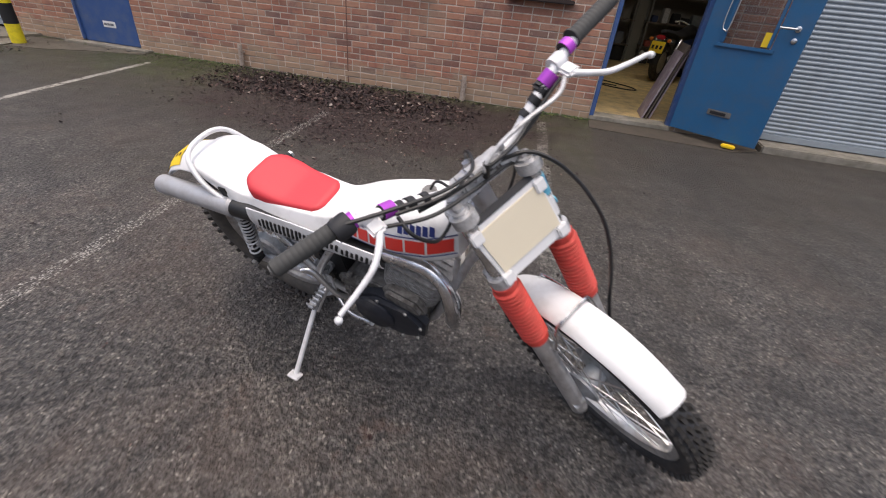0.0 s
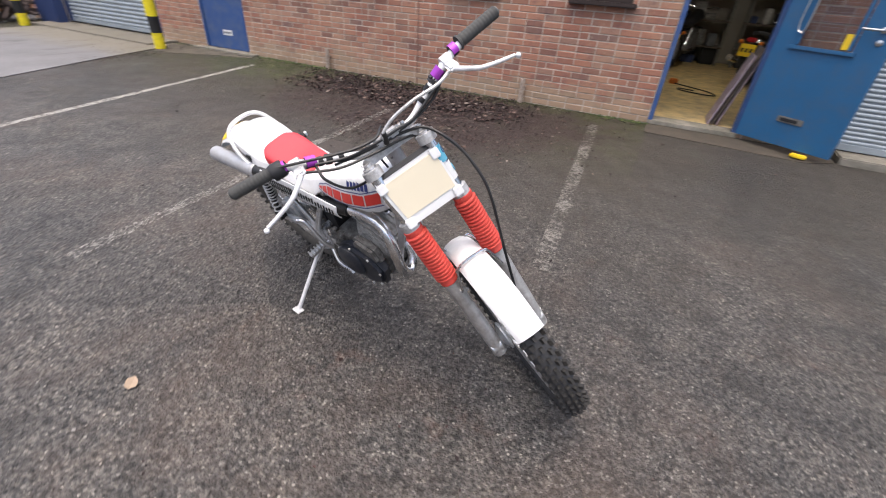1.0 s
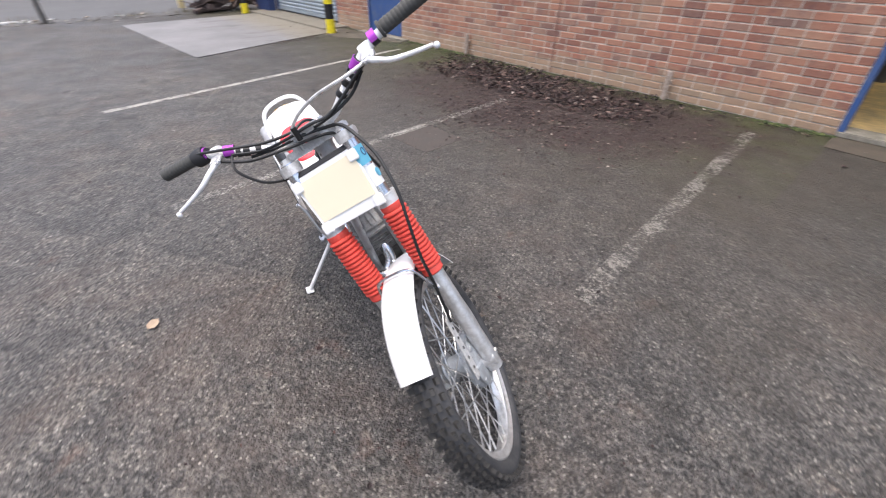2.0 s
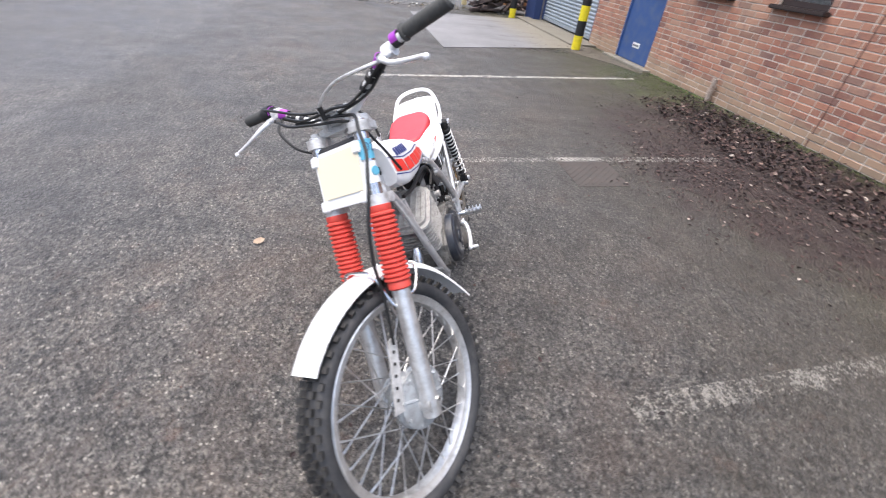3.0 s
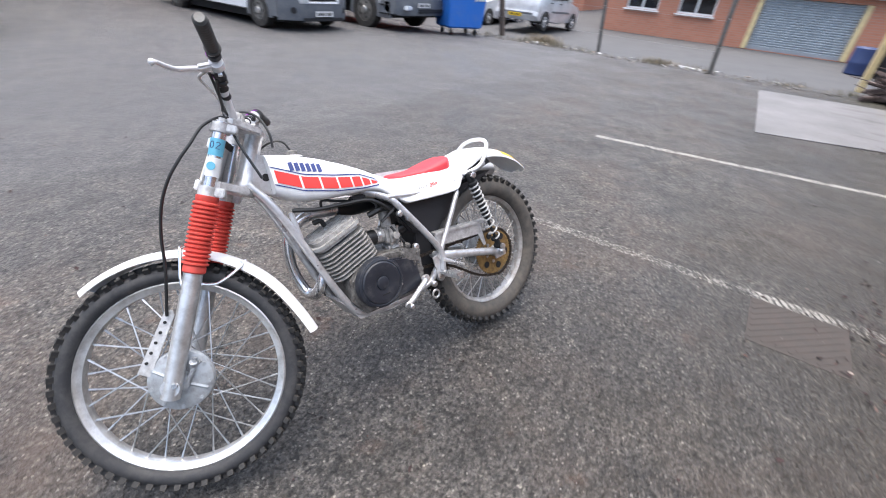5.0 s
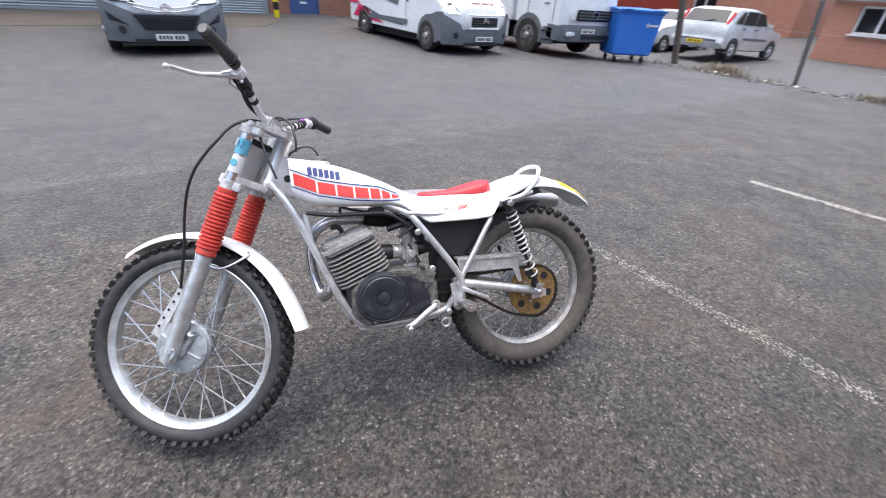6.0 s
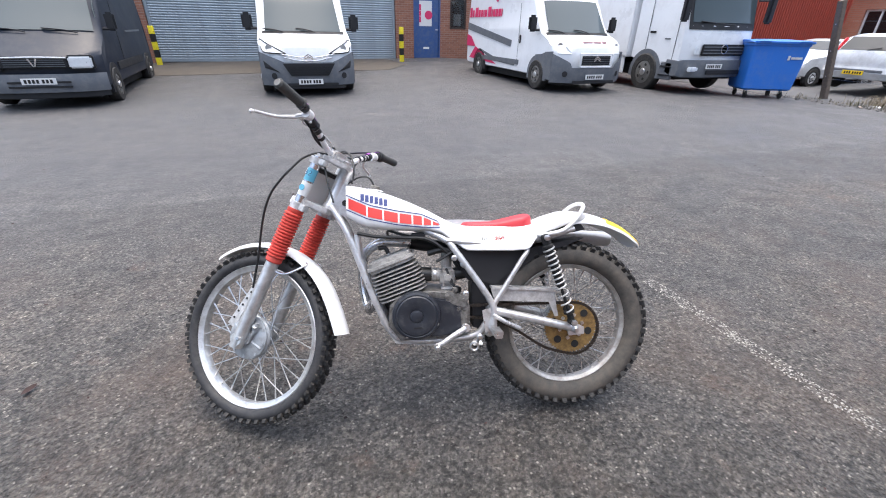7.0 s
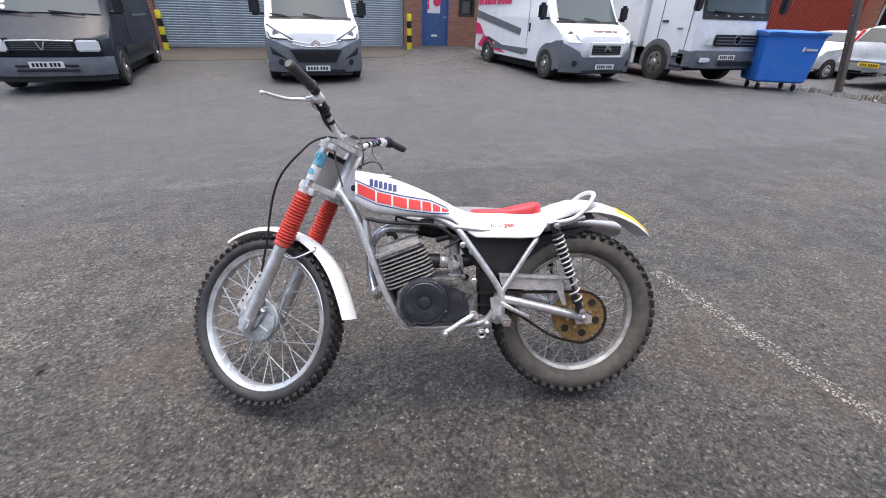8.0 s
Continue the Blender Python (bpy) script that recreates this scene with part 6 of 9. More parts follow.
# swingarm, guard, chain, shocks, pegs
sw = bmesh.new()
for s in (1, -1):
    tube(sw, [(0.352, 0.1 * s, 0.1), (0.3, 0.1 * s, 0.088), (0.0, 0.094 * s, 0.01)], 0.0175, 14, 3)
    slab(sw, [(-0.036, -0.016), (0.03, -0.02), (0.04, 0.026), (-0.012, 0.026), (-0.036, 0.014)], 0.01, (0, 0.096 * s, 0), (1, 0, 0), (0, 0, 1), 0.002)
tube(sw, [(0.29, -0.1, 0.085), (0.29, 0.1, 0.085)], 0.014, 10)
bike_part("swingarm", sw, SILVER_PAINT, "silver tubular swinging arm")
cg = slabm([(0.09, 0.17), (0.35, 0.19), (0.35, 0.178), (0.335, 0.135), (0.11, 0.122), (0.085, 0.06), (0.07, 0.062)], 0.004, (0, 0.085, 0), (1, 0, 0), (0, 0, 1))
slab(cg, [(0.04, 0.165), (0.35, 0.186), (0.35, 0.196), (0.04, 0.175)], 0.045, (0, 0.072, 0), (1, 0, 0), (0, 0, 1))
bike_part("chain_guard", cg, ALLOY, "dull alloy chain guard")
chain = bmesh.new()
loop = [Vector((0.47, 0.062, 0.115)), Vector((0.0, 0.062, 0.112))]
pts = [loop[0].lerp(loop[1], i / 36) for i in range(37)]
pts += [Vector((0.111 * math.cos(a), 0.062, 0.111 * math.sin(a))) for a in [math.pi / 2 + math.pi * i / 26 for i in range(1, 26)]]
low = [Vector((0.0, 0.062, -0.111)), Vector((0.12, 0.062, -0.075)), Vector((0.26, 0.062, 0.015)), Vector((0.36, 0.062, 0.055)), Vector((0.47, 0.062, 0.07))]
pts += smooth_path(low, 9)
for i, (a, b) in enumerate(zip(pts, pts[1:])):
    d = b - a
    ang = math.atan2(d.z, d.x)
    box(chain, (a + b) / 2, (d.length * 0.95, 0.012 if i % 2 else 0.008, 0.011), 0.0, Matrix.Rotation(-ang, 4, "Y"))
bike_part("drive_chain", chain, CHAIN, "oily drive chain", False)
bike_part("chain_tensioner", tubem([(0.35, 0.115, 0.085), (0.3, 0.118, 0.055), (0.235, 0.1, 0.02)], 0.009, 10), SILVER_PAINT)
for s in (1, -1):
    top, bot = Vector((0.137, 0.116 * s, 0.39)), Vector((0.024, 0.12 * s, 0.045))
    d = (bot - top).normalized()
    L = (bot - top).length
    body = bmesh.new()
    spin(body, [(0.014, -0.012), (0.017, 0.0), (0.017, 0.03), (0.0225, 0.034), (0.0225, 0.042), (0.0165, 0.044), (0.0165, 0.205), (0.012, 0.212), (0.0065, 0.214), (0.0065, L - 0.05), (0.022, L - 0.047), (0.022, L - 0.038), (0.013, L - 0.034), (0.013, L)], top, d, 18)
    for p in (top, bot):
        tube(body, [p - Vector((0, 0.02 * s, 0)), p + Vector((0, 0.02 * s, 0))], 0.014, 12)
    sh = bike_part("shock_absorber", body, BLACK_PAINT, "black shock absorber with pale coil spring")
    u = d.orthogonal().normalized()
    w = d.cross(u)
    coil, turns = [], 0.0
    for i in range(161):
        q = i / 160
        turns += (13.5 if q < 0.62 else 8.0) / 160
        coil.append(top + d * (0.044 + (L - 0.092) * q) + 0.0215 * (math.cos(2 * math.pi * turns) * u + math.sin(2 * math.pi * turns) * w))
    part("coil_spring", tubem(coil, 0.0036, 6, 1), ALLOY, sh, "pale worn coil spring")
    part("shock_bolt", spinm([(0.013, 0), (0.013, 0.01), (0.007, 0.012)], top + Vector((0, 0.02 * s, 0)), (0, s, 0), 6), STEEL, sh)
    part("shock_bolt", spinm([(0.013, 0), (0.013, 0.01), (0.007, 0.012)], bot + Vector((0, 0.02 * s, 0)), (0, s, 0), 6), STEEL, sh)
    peg = bmesh.new()
    box(peg, (0.345, 0.165 * s, 0.022), (0.03, 0.085, 0.018), 0.003)
    for k in range(5):
        box(peg, (0.345, (0.135 + 0.017 * k) * s, 0.034), (0.034, 0.005, 0.012))
    tube(peg, [(0.355, 0.1 * s, 0.03), (0.35, 0.13 * s, 0.024)], 0.012, 10)
    bike_part("foot_peg", peg, STEEL, "steel toothed footrest")
gl = tubem([(0.462, 0.118, 0.04), (0.475, 0.138, 0.035), (0.51, 0.148, 0.018), (0.548, 0.15, -0.006), (0.578, 0.15, -0.022)], (0.0125, 0.0105), 12)
bmesh.ops.create_icosphere(gl, subdivisions=2, radius=0.0125, matrix=Matrix.Translation((0.578, 0.15, -0.022)))
spin(gl, [(0.016, -0.009), (0.018, -0.005), (0.018, 0.005), (0.016, 0.009)], (0.462, 0.128, 0.04), (0, 1, 0), 14)
lever = bike_part("gear_lever", gl, SILVER_PAINT, "bent alloy gear lever")
part("toe_peg", spinm([(0.007, -0.004), (0.0105, 0.0), (0.0105, 0.034), (0.007, 0.038)], (0.578, 0.146, -0.022), (0, 1, 0), 12), STEEL, lever)
part("pinch_bolt", spinm([(0.005, 0), (0.005, 0.03)], (0.47, 0.132, 0.024), (0, 0, 1), 6), STEEL, lever)
bike_part("stand_ring", tubem([(0.43 + 0.016 * math.cos(a), 0.135, -0.035 + 0.016 * math.sin(a)) for a in [0.5236 * k for k in range(13)]], 0.0045, 8, 2), STEEL, "small steel ring")
bike_part("brake_pedal", tubem([(0.4, -0.12, 0.02), (0.47, -0.15, -0.005), (0.56, -0.155, 0.0), (0.58, -0.16, 0.01)], 0.008, 10), STEEL)
ks = tubem([(0.5, -0.15, 0.12), (0.48, -0.17, 0.16), (0.43, -0.175, 0.26), (0.4, -0.19, 0.27)], 0.009, 10)
bike_part("kick_starter", ks, STEEL, "folded steel kick starter")
st = tubem([(0.335, -0.1, 0.04), (0.325, -0.16, -0.01), (0.328, -0.39, -0.189)], 0.0095, 12, 4)
box(st, (0.325, -0.397, -0.195), (0.05, 0.035, 0.01), 0.003, Matrix.Rotation(radians(-21.7), 4, "X"))
tube(st, [(0.37, -0.1, 0.0), (0.33, -0.14, 0.01)], 0.014, 10)
bike_part("side_stand", st, WHITE_METAL, "pale steel side stand, folded out")
bike_part("stand_spring", tubem([(0.37, -0.125, 0.05), (0.345, -0.19, -0.03)], 0.006, 8), STEEL)

# exhaust along the right side
hd = tubem([(0.775, 0.0, 0.19), (0.805, 0.0, 0.165), (0.832, -0.008, 0.12), (0.85, -0.042, 0.092), (0.864, -0.08, 0.105), (0.88, -0.105, 0.18), (0.88, -0.105, 0.26), (0.862, -0.092, 0.325), (0.82, -0.082, 0.36), (0.77, -0.08, 0.372), (0.66, -0.084, 0.366)], 0.021, 16, 6)
ex = bike_part("exhaust", hd, CHROME, "looping chrome exhaust pipe")
part("expansion_box", tubem([(0.67, -0.084, 0.366), (0.58, -0.092, 0.352), (0.48, -0.105, 0.352), (0.36, -0.115, 0.365), (0.22, -0.12, 0.378), (0.13, -0.126, 0.384)], (0.026, 0.032), 16, 5), CABLE, ex)
shield = bmesh.new()
secs = []
for i in range(15):
    q = i / 14
    x = 0.72 - 0.48 * q
    zc = 0.438 - 0.03 * q
    hgt = 0.026 + 0.016 * min(1, q * 1.6)
    row = []
    for lift in (0.0, 0.003):
        r0 = [Vector((x, -0.136 - 0.022 * math.cos(k * 0.9) - lift, zc + hgt * k)) for k in (-1.0, -0.5, 0.0, 0.5, 1.0)]
        row += r0 if lift == 0 else r0[::-1]
    secs.append(row)
loft(shield, secs)
part("heat_shield", shield, WHITE_METAL, ex, "slotted silver heat shield")
# slots are black blocks on the shield, standing for dark openings
slots = bmesh.new()
for i in range(26):
    q = (i + 1.5) / 29
    x = 0.72 - 0.48 * q
    zc = 0.438 - 0.03 * q
    tall = 0.05 if 15 < i < 25 else (0.03 if i % 2 else 0.022)
    box(slots, (x, -0.1602, zc + (0.008 if 6 < i < 16 else 0.0)), (0.008, 0.004, tall), 0.001, Matrix.Rotation(radians(20), 4, "Y"))
part("shield_slots", slots, BLACK_PAINT, ex, smooth=False)
mf = spinm([(0.02, 0.0), (0.034, 0.015), (0.034, 0.375), (0.028, 0.385), (0.022, 0.387), (0.02, 0.36)], (0.135, -0.128, 0.383), (-0.386, -0.004, -0.026), 22)
part("silencer", mf, SILENCER, ex, "grey tubular silencer")
part("silencer_bracket", boxm((0.1, -0.118, 0.42), (0.03, 0.006, 0.06), 0.002), BLACK_PAINT, ex)
under = slabm([(-0.03, 0.44), (0.13, 0.42), (0.12, 0.395), (0.0, 0.405), (-0.05, 0.415)], 0.13, (0, 0, 0), (1, 0, 0), (0, 0, 1))
bike_part("tail_loop", under, BLACK_PLASTIC)
flap = slabm([(0.355, 0.0), (0.42, 0.02), (0.425, 0.19), (0.4, 0.3), (0.36, 0.3), (0.35, 0.15)], 0.1, (0, 0, 0), (1, 0, 0), (0, 0, 1), 0.004)
bike_part("mud_flap", flap, BLACK_PLASTIC)
ducts = tubem([(0.6, 0.03, 0.33), (0.54, 0.05, 0.345), (0.48, 0.06, 0.33), (0.45, 0.05, 0.29)], 0.012, 8)
tube(ducts, [(0.57, 0.07, 0.3), (0.52, 0.075, 0.33), (0.47, 0.07, 0.36)], 0.006, 6)
tube(ducts, [(0.53, 0.06, 0.27), (0.5, 0.085, 0.2), (0.46, 0.08, 0.13)], 0.005, 6)
bike_part("hoses", ducts, CABLE)
for x, z, r in ((0.46, 0.29, 0.016), (0.5, 0.315, 0.012), (0.43, 0.25, 0.01), (0.455, 0.17, 0.013), (0.48, 0.12, 0.01), (0.36, 0.01, 0.02), (0.4, -0.01, 0.013)):
    bike_part("fitting", spinm([(r, 0.0), (r, 0.014), (r * 0.6, 0.018)], (x, 0.085, z), (0, 1, 0), 10), STEEL)

# ---- far units across the yard ----
FAR_Y = -16.2
far_holes = [(-3.12, 5.1, 0.0, 4.4), (-4.88, -3.82, 0.0, 2.5), (-5.96, -5.28, 1.42, 2.9), (7.6, 13.0, 0.0, 4.4)]
tagged(put("wall_south", wall_pieces(-10.4, 14.0, 5.4, far_holes, FAR_Y - 0.3, FAR_Y), FAR_BRICK, smooth=False), "red brick front of a larger unit across the yard", "brick wall", kind="structure")
roller_shutter("roller_shutter_3", -3.02, 5.0, FAR_Y - 0.12, rise(0, FAR_Y) - 0.05, 4.4, 1, "wide closed grey roller shutter across the yard")
roller_shutter("roller_shutter_4", 7.7, 12.9, FAR_Y - 0.12, rise(9, FAR_Y) - 0.05, 4.4, 1, "closed grey roller shutter behind the dark van")
tagged(put("unit_roof_2", boxm((1.8, FAR_Y - 4.0, 5.46), (24.8, 8.2, 0.12), 0.01), ROOF_GREY), "grey roof of the larger unit", "roof", kind="structure")
tagged(put("unit_back_wall_2", boxm((1.8, FAR_Y - 7.9, 2.6), (24.4, 0.2, 5.6)), FAR_BRICK, smooth=False), "plain brick back of the larger unit", "wall", kind="structure")
for i, x in enumerate((-10.3, 13.9)):
    tagged(put(f"unit_side_wall_{i + 1}", boxm((x, FAR_Y - 4.05, 2.6), (0.2, 7.5, 5.6)), FAR_BRICK, smooth=False), "plain brick end of the larger unit", "wall", kind="structure")
d3 = thing("door_3", Matrix(), "closed blue door with a white and pink notice", "door", kind="structure")
zf = rise(-4.3, FAR_Y)
part("leaf", boxm((-4.35, FAR_Y - 0.07, zf + 1.05), (0.98, 0.05, 2.1), 0.006), BLUE_DULL, d3)
for x in (-4.86, -3.84):
    part("door_frame", boxm((x, FAR_Y - 0.05, zf + 1.06), (0.05, 0.12, 2.12), 0.006), BLUE_DULL, d3)
part("notice", boxm((-4.3, FAR_Y - 0.04, zf + 1.55), (0.5, 0.008, 0.85)), PAPER, d3, "white poster")
part("notice_print", spinm([(0.15, 0), (0.15, 0.004)], (-4.42, FAR_Y - 0.036, zf + 1.5), (0, 1, 0), 20), PINK, d3)
bars(d3, "notice_bar", PINK, (-4.12, FAR_Y - 0.034, zf + 1.25), (0, 0, 1), (1, 0, 0), (0.2, 0.16, 0.2), 0.07, 0.3, 0.003)
part("letter_plate", boxm((-4.33, FAR_Y - 0.04, zf + 0.36), (0.24, 0.008, 0.07)), PLATE_WHITE, d3)
part("handle", tubem([(-4.78, FAR_Y - 0.04, zf + 1.0), (-4.78, FAR_Y + 0.02, zf + 1.0), (-4.68, FAR_Y + 0.025, zf + 1.0)], 0.012), STEEL, d3)
fw = thing("window_5", Matrix(), "brown framed window in a far brick wall", "window", kind="structure")
for c, s in (((-5.62, FAR_Y - 0.08, 1.46), (0.68, 0.08, 0.08)), ((-5.62, FAR_Y - 0.08, 2.86), (0.68, 0.08, 0.08)), ((-5.92, FAR_Y - 0.08, 2.16), (0.08, 0.08, 1.3)), ((-5.32, FAR_Y - 0.08, 2.16), (0.08, 0.08, 1.3))):
    part("window_frame", boxm(c, s, 0.01), BROWN_FRAME, fw)
part("pane", boxm((-5.62, FAR_Y - 0.08, 2.16), (0.54, 0.01, 1.32)), PANE, fw)
part("notice", boxm((-5.62, FAR_Y - 0.11, 1.75), (0.3, 0.006, 0.4)), PAPER, fw)


# ---- vehicles: front at x = 0, facing +x, z from the ground ----
STATIONS = (-1.0, -0.985, -0.94, -0.85, -0.65, -0.35, 0.0, 0.35, 0.65, 0.85, 0.94, 0.985, 1.0)


def body_shell(profile, half, nose=0.25, nose_end=-1.4, tumble=0.05, waist=1.0, crown=0.05, inset=0.0):
    """A car body from its side profile: rounded in plan at the nose, narrowing upwards."""
    bm = bmesh.new()
    secs = []
    for s in STATIONS:
        ring = []
        edge = max(0.0, (abs(s) - 0.9) / 0.1) ** 2
        zc = sum(z for _, z in profile) / len(profile)
        xc = sum(x for x, _ in profile) / len(profile)
        for x, z in profile:
            w = max(0.0, 1 - x / nose_end) if x <= 0 else 1.0
            hw = half * (1 - tumble * max(0.0, z - waist)) - inset
            k = 0.035 * edge
            xx = x - nose * abs(s) ** 3 * w + (k if x < xc else -k)
            zz = z - crown * s ** 4 * max(0.0, min(1.0, (z - waist) / 0.5)) + (k if z < zc else -k)
            ring.append(Vector((xx, s * hw, zz)))
        secs.append(ring)
    return loft(bm, secs)


def road_wheel(parent, x, y, r, width, side, cap=GALV):
    bm = spinm([(r * 0.6, -width / 2), (r * 0.93, -width / 2), (r, -width / 2 + 0.03), (r, width / 2 - 0.03), (r * 0.93, width / 2), (r * 0.62, width / 2), (r * 0.58, width / 2 - 0.03)], (0, 0, 0), (0, side, 0), 32)
    w = part("wheel", bm, RUBBER, parent, "black road tyre on a steel wheel")
    w.location = (x, y, r)
    rim = bmesh.new()
    spin(rim, [(r * 0.6, width / 2 - 0.045), (r * 0.6, width / 2 - 0.02), (r * 0.52, width / 2 - 0.005), (r * 0.3, width / 2 - 0.02), (r * 0.2, width / 2 + 0.002), (r * 0.05, width / 2 + 0.01)], (0, 0, 0), (0, side, 0), 28)
    part("wheel_trim", rim, cap, w, "pressed steel wheel trim")
    part("hub_cap", spinm([(r * 0.2, 0), (r * 0.18, 0.02), (r * 0.08, 0.03)], (0, side * (width / 2 + 0.0), 0), (0, side, 0), 16), STEEL, w)
    # black discs on the trim paint its holes dark
    for k in range(5):
        a = 2 * math.pi * k / 5
        part("trim_hole", spinm([(r * 0.09, 0), (r * 0.09, 0.004)], (r * 0.42 * math.cos(a), side * (width / 2 - 0.012), r * 0.42 * math.sin(a)), (0, side, 0), 10), BLACK_PAINT, w)
    return w


def wheel_arch(parent, x, y, r, side, depth=0.05, material=None):
    """A rounded slab proud of the body side, under which the wheel stands; black ones paint the arch's shaded hollow.
    """
    pts = [(r * math.cos(a), r * math.sin(a)) for a in [math.pi * i / 16 for i in range(17)]]
    pts = [(r, -0.12)] + pts + [(-r, -0.12)]
    part("wheel_arch", slabm(pts, depth, (x, y, r * 0.8), (1, 0, 0), (0, 0, 1)), material or BLACK_PLASTIC, parent)


def patch_on(parent, name, material, pts, t=0.012, label=""):
    """A thin panel through 3D corner points in one plane."""
    pts = [Vector(p) for p in pts]
    nrm = (pts[1] - pts[0]).cross(pts[-1] - pts[0]).normalized()
    bm = bmesh.new()
    a = [bm.verts.new(p + nrm * t / 2) for p in pts]
    b = [bm.verts.new(p - nrm * t / 2) for p in pts]
    bm.faces.new(a)
    bm.faces.new(b[::-1])
    n = len(pts)
    for k in range(n):
        bm.faces.new((a[k], b[k], b[(k + 1) % n], a[(k + 1) % n]))
    return part(name, bm, material, parent, label, smooth=False)


def number_plate(parent, x, z, w=0.52, h=0.11, back=False, y=0.0):
    pl = part("registration_plate", boxm((x, y, z), (0.012, w, h), 0.002), PLATE_YELLOW if back else PLATE_WHITE, parent, "registration plate with dark bars")
    sx = -1 if back else 1
    for k in range(7):
        yy = y - w * 0.38 + w * 0.76 * (k + (0.4 if k > 3 else 0)) / 6.6
        part("plate_bar", boxm((x + 0.008 * sx, yy, z), (0.003, w * 0.075, h * 0.6)), BLACK_PAINT, pl, smooth=False)


def curve_panel(parent, name, material, fn, us, vs, label=""):
    """A thin curved sheet sampled from fn(u, v)."""
    bm = bmesh.new()
    g = [[bm.verts.new(fn(u, v)) for v in vs] for u in us]
    for i in range(len(us) - 1):
        for j in range(len(vs) - 1):
            bm.faces.new((g[i][j], g[i + 1][j], g[i + 1][j + 1], g[i][j + 1]))
    return part(name, bm, material, parent, label)


def steps(a, b, n):
    return [a + (b - a) * i / n for i in range(n + 1)]


def tall_van(name, m, label, facelift, body=None, high=2.45):
    van = thing(name, m, label, "van", "parked vans")
    body = body or VAN_WHITE
    prof = [(-0.12, 0.3), (-0.06, 0.62), (-0.07, 0.84), (-0.13, 1.0), (-0.3, 1.1), (-0.74, 1.26), (-0.98, 1.56), (-1.3, 1.97), (-1.46, 2.13), (-1.7, high - 0.12), (-2.1, high), (-5.3, high), (-5.42, high - 0.12), (-5.46, 1.3), (-5.46, 0.42), (-5.4, 0.34), (-3.0, 0.32)]
    part("body", body_shell(prof, 1.0, 0.3, -1.5, 0.055, 1.1, 0.06), body, van)

    def front(y, z, lift=0.0):
        """The nose's surface at a height."""
        s = abs(y) / 1.0
        xs = lerp_table([(0.3, -0.12), (0.62, -0.06), (0.84, -0.07), (1.0, -0.13), (1.1, -0.3), (1.26, -0.74), (1.56, -0.98), (1.97, -1.3), (2.13, -1.46)], z)[0]
        w = max(0.0, 1 - xs / -1.5)
        return Vector((xs - 0.3 * s ** 3 * w + lift, y, z - 0.06 * s ** 4 * max(0.0, min(1.0, (z - 1.1) / 0.5))))

    hw = lambda z: 0.86 - 0.1 * (z - 1.3)
    curve_panel(van, "windscreen", WINDSCREEN, lambda u, v: front(u * hw(v), v, 0.018), steps(-0.97, 0.97, 14), steps(1.3, 2.0, 8), "broad raked windscreen")
    curve_panel(van, "windscreen_seal", BLACK_PLASTIC, lambda u, v: front(u * 0.9, v, 0.012), steps(-1, 1, 14), steps(1.25, 1.31, 2))
    for k in (0.25, -0.45):
        part("wiper", tubem([front(k, 1.28, 0.04), front(k - 0.18, 1.33, 0.05), front(k - 0.42, 1.36, 0.045)], 0.012, 6), BLACK_PLASTIC, van)
    part("paper", boxm(front(-0.3, 1.36, -0.2), (0.2, 0.24, 0.01), 0.0, Matrix.Rotation(radians(-25), 4, "Y")), PAPER, van)
    # grey bumper wrapping the nose
    def bump_face(u, v):
        y = u * 1.015
        s = abs(u)
        x = 0.02 - 0.34 * s ** 3 + 0.03 * math.sin(math.pi * (v - 0.26) / 0.6)
        return Vector((x, y, v))
    if facelift:
        top_z = lambda u: 0.7 + 0.2 * max(0.0, abs(u) - 0.5) / 0.5
    else:
        top_z = lambda u: 0.56 + 0.3 * max(0.0, abs(u) - 0.45) / 0.55 if abs(u) > 0.6 else 0.56
    curve_panel(van, "bumper", BUMPER_GREY, lambda u, v: bump_face(u, 0.22 + (top_z(u) - 0.22) * v), steps(-1, 1, 40), steps(0, 1, 10), "large grey plastic bumper")
    for s in (1, -1):
        part("bumper_corner", slabm([(-1.05, 0.3), (-0.3, 0.27), (-0.3, 0.9), (-0.6, 0.88), (-0.75, 0.82), (-1.05, 0.8)], 0.03, (0, 1.005 * s, 0), (1, 0, 0), (0, 0, 1), 0.006), BUMPER_GREY, van)
    # grille with its badge of two chevrons as plain shapes
    gz0, gz1, gw = (0.43, 0.68, 0.5) if facelift else (0.62, 0.82, 0.4)
    curve_panel(van, "grille", BLACK_PLASTIC, lambda u, v: Vector(((0.062 if facelift else 0.035) - 0.06 * abs(u) ** 3, u * (0.8 + 0.3 * v if facelift else 1.0), gz0 + (gz1 - gz0) * v)), steps(-gw, gw, 10), steps(0, 1, 4), "black slatted grille")
    for k in range(4):
        part("grille_slat", boxm((0.066 if facelift else 0.05, 0, gz0 + 0.03 + 0.05 * k), (0.012, gw * (1.55 + 0.08 * k if facelift else 1.9), 0.008), 0.003), BLACK_PAINT if facelift else BUMPER_GREY, van)
    ring = [(-gw - 0.04, gz0 - 0.04), (gw + 0.04, gz0 - 0.04), (gw + 0.07, gz1 + 0.04), (-gw - 0.07, gz1 + 0.04)]
    for (y0, z0), (y1, z1) in zip(ring, ring[1:] + ring[:1]):
        if facelift:
            continue
        part("grille_surround", tubem([(0.035, y0, z0), (0.045, (y0 + y1) / 2, (z0 + z1) / 2), (0.035, y1, z1)], 0.022, 8), body if not facelift else VAN_WHITE, van)
